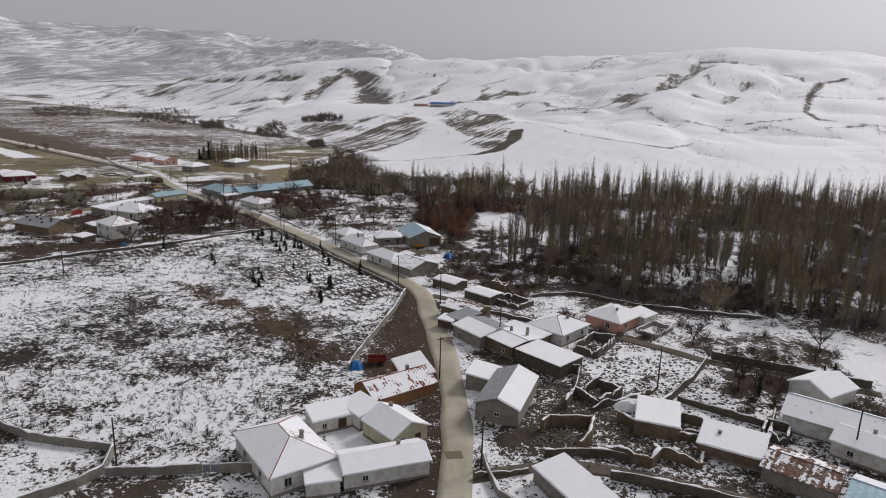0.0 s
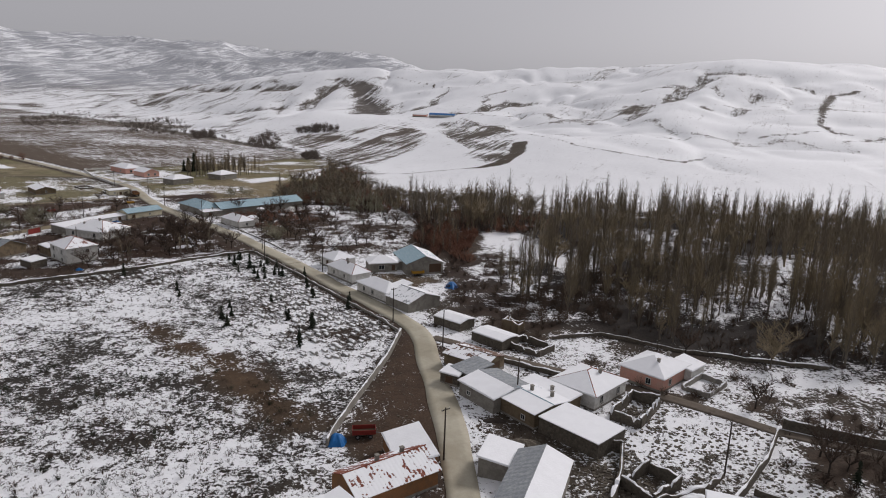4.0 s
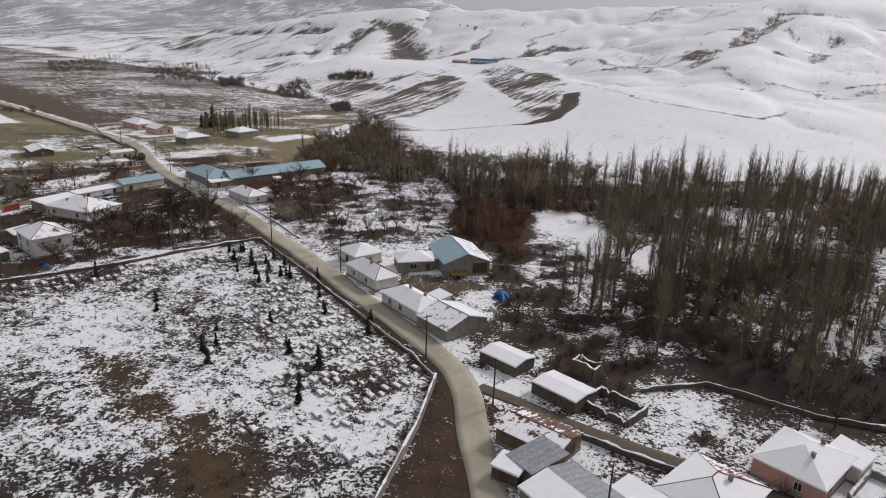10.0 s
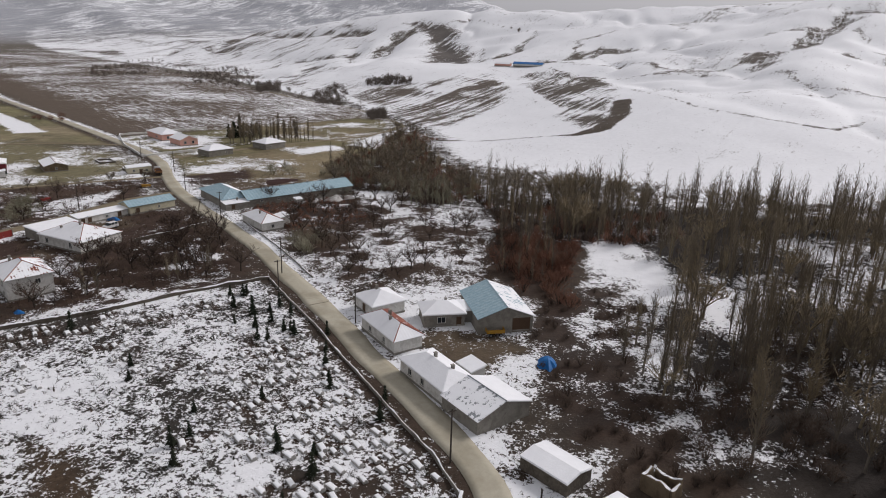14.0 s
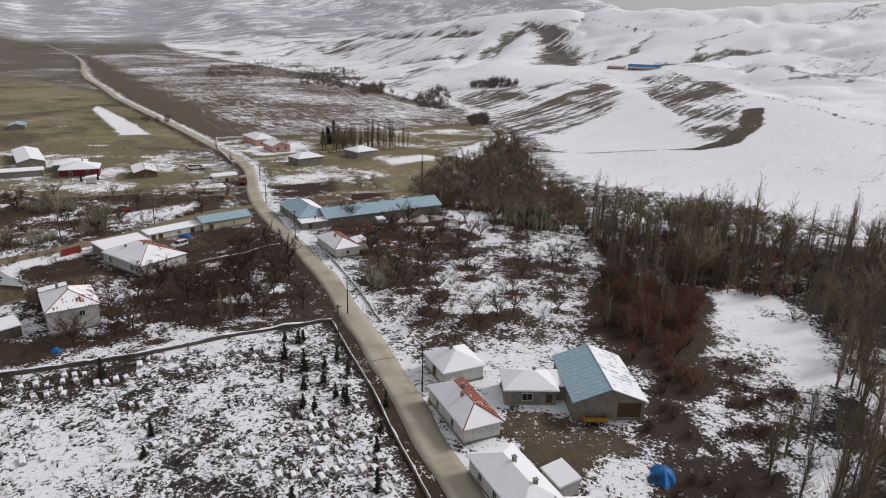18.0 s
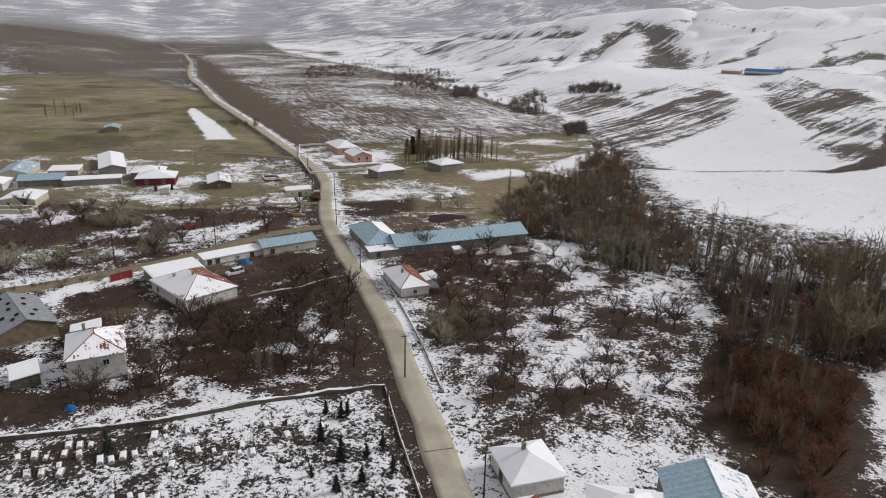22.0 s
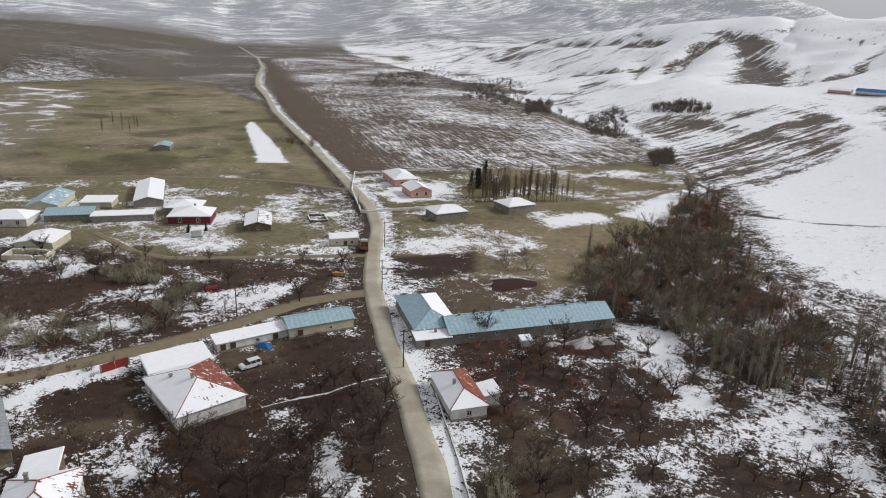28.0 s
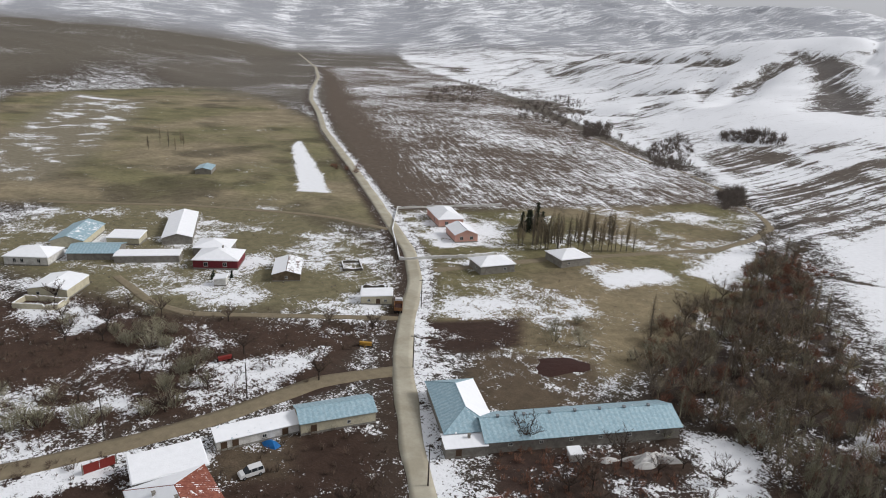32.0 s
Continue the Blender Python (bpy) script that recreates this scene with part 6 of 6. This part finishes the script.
plant(kinds, grounded([(-188, 285), (-180, 290), (-184, 288), (-159, 286), (-156, 276), (-157, 271), (-166, 288), (-179, 249), (-171, 252), (-169, 256), (-162, 261), (-90, 362), (-85, 362), (-62, 353), (-56, 342), (-64, 264), (-62, 262)]), rng, 1.9, 2.7)
plant(kinds, grounded([(-161, 283), (-163, 279), (-166, 285), (-196, 286), (-191, 290), (-187, 292), (-209, 281), (-174, 255), (-167, 262), (-180, 252), (-186, 256), (-113, 364), (-107, 366), (-103, 360), (-110, 358)]), rng, 1.3, 2.1)
retire(kinds)
kinds = [tree_thing("fir", "small dark fir among the graves", p, M_DARKBARK, M_FIR, "tree", "cemetery firs") for p in FIRS]
spots = [(-53.6, 184), (-52.4, 175), (-38.4, 179), (-32, 177), (-25.4, 193), (-32, 165), (-61.6, 216), (-52.2, 210), (-71.3, 195.4), (-91, 207), (-45, 190), (-36, 197), (-48, 213), (-42, 215), (-56, 226), (-52, 222), (-40, 208), (-66, 230), (78, 127), (81, 128.5), (76, 125), (60, 116), (-213, 327), (-211, 325), (-208, 330), (-166, 443), (-164, 447), (-168, 449), (-164, 452), (-170, 446)]
plant(kinds, [(x, y, zg(x, y)) for x, y in spots[:21]], rng, 0.8, 1.3)
plant(kinds, [(x, y, zg(x, y)) for x, y in spots[21:25]], rng, 1.0, 1.3)
plant(kinds, grounded([(-65.2, 223.3), (-59.7, 220.5), (-54.7, 218.1), (-50.6, 214.3), (-56.7, 214.8), (-57.2, 223.4), (-49.4, 214.9), (-69.1, 230.2), (-65.9, 231.7), (-54.2, 209.9), (-51.0, 177.7), (-49.8, 171.1), (-37.2, 176.8), (-30.6, 172.2), (-68.9, 191.1), (-38.5, 202.8), (-35.2, 195.1), (-24.9, 187.2), (-30.9, 160.8)]), rng, 0.9, 1.5)
plant(kinds, [(x, y, zg(x, y)) for x, y in spots[25:]], rng, 3.0, 4.2)
retire(kinds)
joined("valley_scrub", "grey-brown far thickets along the valley stream", SMALLBUSH, [(x, y, z, rng.uniform(1.6, 3.4)) for clump in VALLEY_CLUMPS for x, y, z in scatter(rng, clump, 150)] + [(x, y, z, rng.uniform(1.2, 2.6)) for x, y, z in scatter(rng, [(-100, 560), (-150, 660), (-230, 735), (-480, 1000), (-640, 1190), (-700, 1160), (-500, 940), (-260, 700), (-165, 640)], 160)], M_FARSCRUB, "scrub", rng)


# ---- loose stones ----
def stones(name, label, places, rng, lo, hi, material):
    v, f = [], []
    cube = [(-1, -1, -1), (1, -1, -1), (1, 1, -1), (-1, 1, -1), (-0.7, -0.8, 1), (0.8, -0.6, 1), (0.6, 0.7, 1), (-0.8, 0.6, 1)]
    quads = [(4, 5, 6, 7), (0, 1, 5, 4), (1, 2, 6, 5), (2, 3, 7, 6), (3, 0, 4, 7)]
    for x, y, z in places:
        r, a = rng.uniform(lo, hi), rng.uniform(0, 6.28)
        c, n = math.cos(a), math.sin(a)
        e = rng.uniform(0.5, 1.0)
        b = len(v)
        for px, py, pz in cube:
            px, py = px * r * rng.uniform(0.8, 1.2), py * r * e
            v.append((x + c * px - n * py, y + n * px + c * py, z + pz * r * 0.5 * e))
        f += [tuple(b + i for i in q) for q in quads]
    tagged(pydata(name, v, f, material), label, "stones", "", "stuff")


stones("rubble_stones", "scattered field stones round the ruins", scatter(rng, [(14, 98), (10, 112), (14, 126), (34, 132), (56, 132), (60, 100), (48, 84), (30, 84)], 2200, 0, ()), rng, 0.10, 0.36, M_STONE)
stones("ruin_rubble", "fallen wall stones heaped in the ruined yards", scatter(rng, [(16, 96), (28, 92), (44, 89), (44, 100), (33, 106), (20, 104)], 700) + scatter(rng, [(22, 106), (30, 108), (30, 126), (22, 126)], 420) + scatter(rng, [(28, 132), (36, 130), (40, 138), (32, 144)], 260), rng, 0.12, 0.42, M_STONE)
stones("rubble_stones", "stones and clods beside the road bank", scatter(rng, [(-14, 124), (-2, 108), (2, 130), (-3, 165), (-9, 170), (-13, 150)], 150), rng, 0.08, 0.25, M_STONE)
stones("hamlet_stones", "loose stones in the upper hamlet", scatter(rng, HAMLET, 300) + scatter(rng, SCRUB_W, 150), rng, 0.12, 0.4, M_STONE)


# ---- cemetery ----
def grave():
    top = tagged(new("grave"), "low stone grave with a headstone, dusted with snow", "grave", "graves of the cemetery")
    bm = bmesh.new()
    add_box(bm, 0, 0, -0.1, 2.3, 1.1, 0.46, 0, 0.94, 0.04)
    part("surround", bm, M_GRAVE, top)
    bm = bmesh.new()
    add_box(bm, 0, 0, 0.362, 2.1, 0.98, 0.14, 0, 0.72, 0.06)
    part("snow_layer", bm, M_SNOW, top)
    bm = bmesh.new()
    add_box(bm, -1.18, 0, 0.0, 0.12, 0.6, 0.7, 0, 0.9, 0.02)
    part("headstone", bm, M_GRAVE, top)
    return top


g = grave()
for x, y, z in GRAVES:
    s = rng.uniform(0.6, 1.0)
    copy_thing(g, pose(x, y, z, rng.uniform(-4, 4), rng.uniform(-4, 4), 138 + rng.uniform(-9, 9)) @ Matrix.Scale(s, 4))
retire([g])


# ---- poles ----
def power_pole(cross):
    top = tagged(new("power_pole"), "dark wooden power pole with a cross-arm", "pole", "power poles")
    bm = bmesh.new()
    add_tube(bm, (0, 0, -0.6), (0, 0, 8.6), 0.15, 0.10, 8)
    part("pole", bm, M_POLE, top)
    if cross:
        for k, w in ((8.2, 1.5),):
            bm = bmesh.new()
            add_box(bm, 0, 0, k, w, 0.12, 0.12)
            arm = part("cross_arm", bm, M_POLE, top)
            for sx in (-0.65, 0, 0.65):
                bm = bmesh.new()
                add_tube(bm, (sx, 0, k + 0.12), (sx, 0, k + 0.36), 0.05, 0.04, 6)
                part("insulator", bm, M_FRAME, arm)
    return top


pole_a, pole_b = power_pole(True), power_pole(False)
for x, y in [(0.3, 118.5), (-12.8, 178.6), (7.2, 88.5), (-63.4, 246.6), (-38, 221.5), (-100, 290), (-58.3, 231.6), (-129, 322), (-150, 352)]:
    copy_thing(pole_a, pose(x, y, zg(x, y), 0, 0, 40))
for x, y in [(41.6, 117.5), (65.5, 95), (-44.8, 84.3), (-0.7, 163.8), (-106, 176.5), (13, 139), (44, 160), (-118, 232), (-156, 262), (-147, 288), (-178, 374)]:
    copy_thing(pole_b, pose(x, y, zg(x, y)))
retire([pole_a, pole_b])

# ---- vehicles and yard things ----
def wheel(parent, x, y, r, w):
    bm = bmesh.new()
    add_tube(bm, (x, y - w / 2, r), (x, y + w / 2, r), r, r, 14)
    ty = part("tyre", bm, M_RUBBER, parent)
    bm = bmesh.new()
    add_tube(bm, (x, y - w / 2 - 0.01, r), (x, y + w / 2 + 0.01, r), r * 0.55, r * 0.55, 10)
    part("rim", bm, M_METAL, ty)


def shell(prof, w, taper=0.0):
    """A car body from a side outline (x, z), w wide; upper points drawn in by taper."""
    bm = bmesh.new()
    zmax = max(z for _, z in prof)
    sides = []
    for s in (-1, 1):
        sides.append([bm.verts.new((x, s * (w / 2 - taper * max(0, (z - 0.9) / (zmax - 0.9))), z)) for x, z in prof])
    bm.faces.new(sides[0])
    bm.faces.new(sides[1][::-1])
    n = len(prof)
    for i in range(n):
        j = (i + 1) % n
        bm.faces.new((sides[0][j], sides[0][i], sides[1][i], sides[1][j]))
    bmesh.ops.recalc_face_normals(bm, faces=bm.faces)
    return bm


def van(x, y, turn):
    top = empty("van", x, y, zg(x, y), turn, "white parked minivan in a muddy yard", "van")
    part("body", shell([(-2.2, 0.35), (2.15, 0.35), (2.2, 0.75), (1.95, 1.0), (1.1, 1.1), (-2.2, 1.1)], 1.75), M_VANWHITE, top)
    part("glasshouse", shell([(1.25, 1.09), (0.45, 1.68), (-1.95, 1.72), (-2.15, 1.09)], 1.70, 0.12), M_GLASS, top)
    part("roof_panel", shell([(0.45, 1.69), (-1.95, 1.73), (-1.95, 1.79), (0.40, 1.75)], 1.46), M_VANWHITE, top)
    for px in (-1.0, 0.1, -2.0):
        for s in (-1, 1):
            bm = bmesh.new()
            add_box(bm, px, s * 0.80, 1.09, 0.09, 0.06, 0.62, 0, 0.98)
            part("window_pillar", bm, M_VANWHITE, top)
    for s in (-1, 1):
        bm = bmesh.new()
        add_box(bm, 2.19, s * 0.62, 0.68, 0.06, 0.30, 0.16)
        part("headlight", bm, M_FRAME, top)
    for px in (-1.4, 1.4):
        for s in (-1, 1):
            wheel(top, px, s * 0.82, 0.32, 0.2)


def truck(x, y, turn):
    top = empty("truck", x, y, zg(x, y) + 0.14, turn, "old tipper truck with a dark load parked on the road", "truck")
    part("cab", shell([(1.6, 0.6), (3.2, 0.6), (3.25, 1.5), (3.0, 2.5), (1.6, 2.55)], 2.3, 0.12), M_VANWHITE, top)
    bm = bmesh.new()
    add_box(bm, 3.17, 0, 1.6, 0.12, 1.9, 0.7)
    part("windscreen", bm, M_GLASS, top)
    bm = bmesh.new()
    add_box(bm, -0.2, 0, 0.65, 6.2, 0.9, 0.25)
    part("chassis", bm, M_RUBBER, top)
    bm = bmesh.new()
    for cx, cy, lx, ly, h in ((-0.9, 0, 4.6, 2.4, 0.12), (-0.9, 1.17, 4.6, 0.07, 0.9), (-0.9, -1.17, 4.6, 0.07, 0.9), (1.37, 0, 0.07, 2.4, 1.1), (-3.17, 0, 0.07, 2.4, 0.9)):
        add_box(bm, cx, cy, 0.95, lx, ly, h)
    part("load_bed", bm, M_BRICK, top)
    bm = bmesh.new()
    add_box(bm, -0.9, 0, 1.08, 4.4, 2.2, 0.35, 0, 0.8)
    part("load", bm, M_DUNG, top)
    for px in (2.3, -1.4, -2.4):
        for s in (-1, 1):
            wheel(top, px, s * 0.98, 0.48, 0.3)


def trailer(x, y, turn, paint, label):
    top = empty("trailer", x, y, zg(x, y), turn, label, "trailer")
    bm = bmesh.new()
    add_box(bm, 0, 0, 0.75, 3.6, 1.9, 0.1)
    part("bed", bm, M_WOOD, top)
    for cx, cy, lx, ly in ((0, 0.95, 3.6, 0.06), (0, -0.95, 3.6, 0.06), (1.8, 0, 0.06, 1.9), (-1.8, 0, 0.06, 1.9)):
        bm = bmesh.new()
        add_box(bm, cx, cy, 0.8, lx, ly, 0.75)
        part("side_board", bm, paint, top)
    bm = bmesh.new()
    add_tube(bm, (1.8, 0, 0.7), (3.0, 0, 0.45), 0.06, 0.05)
    part("drawbar", bm, M_METAL, top)
    for px in (-1.0, 1.0):
        for s in (-1, 1):
            wheel(top, px, s * 0.85, 0.38, 0.22)


def heap(name, label, x, y, rx, ry, h, material, category="heap", seed=1, z=None, wr=0.25):
    """A lumpy mound, flat underneath."""
    v, f = [], []
    rings, n = 7, 22
    for i in range(rings):
        t = i / (rings - 1)
        for k in range(n):
            a = 6.2832 * k / n
            rr = (1 - t) * (1 + wr * float(value_noise(np.array([math.cos(a) * 2 + seed]), np.array([math.sin(a) * 2.0]), 0.9, seed)[0]))
            px, py = rx * rr * math.cos(a), ry * rr * math.sin(a)
            up = h * math.sin(t * 1.57) * (1 + 0.5 * wr * float(value_noise(np.array([px * 1.3 + seed * 9]), np.array([py * 1.3]), 0.8, seed)[0]))
            v.append((px, py, up - 0.12))
    for i in range(rings - 1):
        for k in range(n):
            f.append((i * n + k, i * n + (k + 1) % n, (i + 1) * n + (k + 1) % n, (i + 1) * n + k))
    ob = pydata(name, v, f, material, None)
    ob.location = (x, y, zg(x, y) if z is None else z)
    return tagged(ob, label, category)


truck(-153.6, 346.0, 128)
van(-126.0, 272.4, -110)
trailer(-9.3, 221.2, 18, M_YELLOW, "yellow farm trailer standing before the block barn")
trailer(-12.4, 124.4, 10, M_REDPAINT, "red farm trailer beside the cemetery wall")
heap("tarpaulin_cover", "fodder heap under a bright blue tarpaulin", -16.4, 122.4, 1.5, 1.9, 1.6, M_TARP, "tarpaulin", 3)
heap("tarpaulin_cover", "long fodder stack under a blue tarpaulin", 1.0, 211.2, 1.9, 2.8, 1.5, M_TARP, "tarpaulin", 4)
heap("tarpaulin_cover", "blue tarpaulin crumpled beside the white sheds", -130.2, 280.6, 2.2, 1.2, 1.1, M_TARP, "tarpaulin", 5)
heap("tarpaulin_cover", "blue sheet over a woodpile by the wall", -106.8, 212.6, 1.3, 1.0, 0.8, M_TARP, "tarpaulin", 6)
heap("dung_mound", "broad dark dung heap behind the byre", -102.0, 347.0, 8.0, 4.6, 0.6, M_DUNG, "heap", 7).rotation_euler[2] = radians(58)
heap("brushwood_pile", "dark pile of brushwood in the snow", 8.6, 131.5, 2.2, 1.0, 0.7, M_DARKBARK, "pile", 8)
heap("rubble_heap", "tumbled wall stones dusted by snow", 13.0, 124.2, 3.0, 1.6, 0.9, M_STONE, "heap", 9)
heap("earth_mound", "snow-covered vaulted earth cellar", 34.6, 110.0, 3.2, 2.2, 1.6, M_SNOW, "mound", 10)
heap("straw_stack", "straw stack under torn white plastic", -71.6, 323.4, 5.6, 1.8, 2.0, M_CRATE, "stack", 11, None, 0.5).rotation_euler[2] = radians(46)
heap("firewood_pile", "low woodpile under snow-dusted sheeting", -78.4, 317.6, 2.6, 1.0, 0.8, M_CRATE, "pile", 12, None, 0.4).rotation_euler[2] = radians(46)
building("hutch", "little white hen house in the muddy orchard", -83.4, 314.2, 46, 2.4, 2.0, 1.5, 0.3, MONO, M_WHITE, M_GREY, (1,), (), (), 0.2, "shed", False)


def implement(x, y, turn, paint, label):
    """A parked field machine: frame, hopper, tines and wheels."""
    top = empty("farm_implement", x, y, zg(x, y), turn, label, "farm machine")
    bm = bmesh.new()
    add_box(bm, 0, 0, 0.5, 3.2, 0.14, 0.14)
    add_box(bm, 0, 0.9, 0.5, 3.2, 0.14, 0.14)
    for s in (-1.4, 0, 1.4):
        add_box(bm, s, 0.45, 0.5, 0.12, 1.0, 0.12)
    part("frame", bm, paint, top)
    bm = bmesh.new()
    add_box(bm, 0, 0.45, 0.66, 2.8, 0.7, 0.6, 0, 1.15)
    part("hopper", bm, paint, top)
    for k in range(5):
        bm = bmesh.new()
        add_tube(bm, (-1.2 + 0.6 * k, 1.0, 0.5), (-1.2 + 0.6 * k, 1.3, 0.0), 0.04, 0.03, 5)
        part("tine", bm, M_METAL, top)
    bm = bmesh.new()
    add_tube(bm, (0, 0, 0.55), (0, -1.6, 0.4), 0.07, 0.05)
    part("drawbar", bm, paint, top)
    for s in (-1.65, 1.65):
        bm = bmesh.new()
        add_tube(bm, (s - 0.1, 0.4, 0.45), (s + 0.1, 0.4, 0.45), 0.45, 0.45, 12)
        part("wheel", bm, M_RUBBER, top)


def roof_tyre(u, v):
    """A worn tyre lying on the grey barn's roof; u along the ridge, v down its far or near slope."""
    top = tagged(new("old_tyre"), "worn black tyre weighing down the grey barn roof", "tyre", "tyres on the barn roof")
    tilt = math.degrees(math.atan2(2.0, 5.0)) * (1 if v < 0 else -1)
    top.matrix_world = pose(-142.5, 228.0, zg(-142.5, 228.0), 0, 0, -22) @ pose(u, v, 5.0 - 2.0 * abs(v) / 5.0 + 0.17, tilt)
    bm = bmesh.new()
    n = 14
    rings = [[bm.verts.new((r * math.cos(6.2832 * i / n), r * math.sin(6.2832 * i / n), z)) for i in range(n)] for r, z in ((0.24, 0.0), (0.42, 0.0), (0.46, 0.1), (0.42, 0.2), (0.24, 0.2))]
    for a, b in zip(rings, rings[1:] + rings[:1]):
        for i in range(n):
            bm.faces.new((a[i], a[(i + 1) % n], b[(i + 1) % n], b[i]))
    part("casing", bm, M_RUBBER, top)


for u, v in ((-6.5, -1.6), (-3.2, -2.9), (0.4, -1.4), (3.1, -3.1), (6.0, -1.8), (-5.0, 2.2), (-1.0, 1.5), (2.4, 2.8), (5.6, 1.6), (-2.4, -0.9), (4.8, -0.8)):
    roof_tyre(u, v)
implement(-144.6, 322.4, 30, M_YELLOW, "yellow seed drill parked on the verge")
implement(-163.8, 295.0, 70, M_REDPAINT, "red field machine among shrubs")
for k in range(7):
    f = -17 + 5.4 * k
    vx, vy = -87.2 + f * math.cos(radians(48)), 322.9 + f * math.sin(radians(48))
    vent = empty("roof_vent", vx, vy, zg(-87.2, 322.9) + 4.95, 48, "small sheet-metal ridge vent on the byre roof", "vent", "byre roof vents")
    bm = bmesh.new()
    add_box(bm, 0, 0, 0, 0.5, 0.5, 0.45)
    part("duct", bm, M_METAL, vent)
    bm = bmesh.new()
    add_box(bm, 0, 0, 0.45, 0.7, 0.7, 0.12, 0, 0.5)
    part("cowl", bm, M_METAL, vent)


def road_patch(x, y, turn, l, w, label):
    bm = bmesh.new()
    add_box(bm, 0, 0, 0.10, l, w, 0.055, 0, 0.97)
    me = bpy.data.meshes.new("road_patch")
    bm.to_mesh(me)
    bm.free()
    me.materials.append(M_PATCH)
    ob = new("road_patch", me)
    ob.matrix_world = pose(x, y, zg(x, y), 0, 0, turn)
    tagged(ob, label, "road patch", "", "structure")


road_patch(3.2, 91.8, 10, 2.6, 2.2, "brown square repair in the asphalt")
road_patch(-48.5, 229.8, 40, 4.6, 0.22, "dark transverse seam across the asphalt")


def plank_gate(x, y, turn, w, h, paint, label):
    top = empty("gate", x, y, zg(x, y), turn, label, "gate")
    for s in (-1, 1):
        bm = bmesh.new()
        add_box(bm, s * (w / 2 + 0.12), 0, -0.3, 0.2, 0.2, h + 0.5)
        part("gate_post", bm, M_CONC, top)
        leaf = bmesh.new()
        add_box(leaf, s * w / 4, 0, 0.1, w / 2 - 0.06, 0.06, h)
        part("gate_leaf", leaf, paint, top)
    return top


plank_gate(-147.3, 256.6, 76, 5.2, 1.8, M_REDPAINT, "double red sheet-metal yard gate")
plank_gate(-31.7, 85.0, 6, 2.2, 1.2, M_METAL, "grey iron garden gate below an arch")


def wire_fence(pts, label):
    p = np.array(pts, float)
    acc = np.concatenate([[0], np.cumsum(np.hypot(*np.diff(p, axis=0).T))])
    top = empty("fence", pts[0][0], pts[0][1], zg(*pts[0]), 0, label, "fence")
    o = top.matrix_world.translation
    n = int(acc[-1] / 2.6)
    last = None
    for i in range(n + 1):
        s = acc[-1] * i / n
        q = Vector((float(np.interp(s, acc, p[:, 0])), float(np.interp(s, acc, p[:, 1])), 0))
        q.z = zg(q.x, q.y)
        q -= o
        bm = bmesh.new()
        add_tube(bm, q - Vector((0, 0, 0.3)), q + Vector((0, 0, 1.25)), 0.06, 0.05, 5)
        part("post", bm, M_WOOD, top)
        if last is not None:
            for k in (0.5, 1.0):
                bm = bmesh.new()
                add_tube(bm, last + Vector((0, 0, k)), q + Vector((0, 0, k)), 0.03, 0.03, 4)
                part("rail", bm, M_WOOD, top)
        last = q


wire_fence([(-74, 282), (-60, 292), (-50, 300)], "rail fence across the orchard")
wire_fence([(-138, 226), (-134, 236), (-126, 246)], "rough pole fence round a dark paddock")
wire_fence([(-128, 342), (-112, 352), (-96, 362)], "post fence behind the byre")
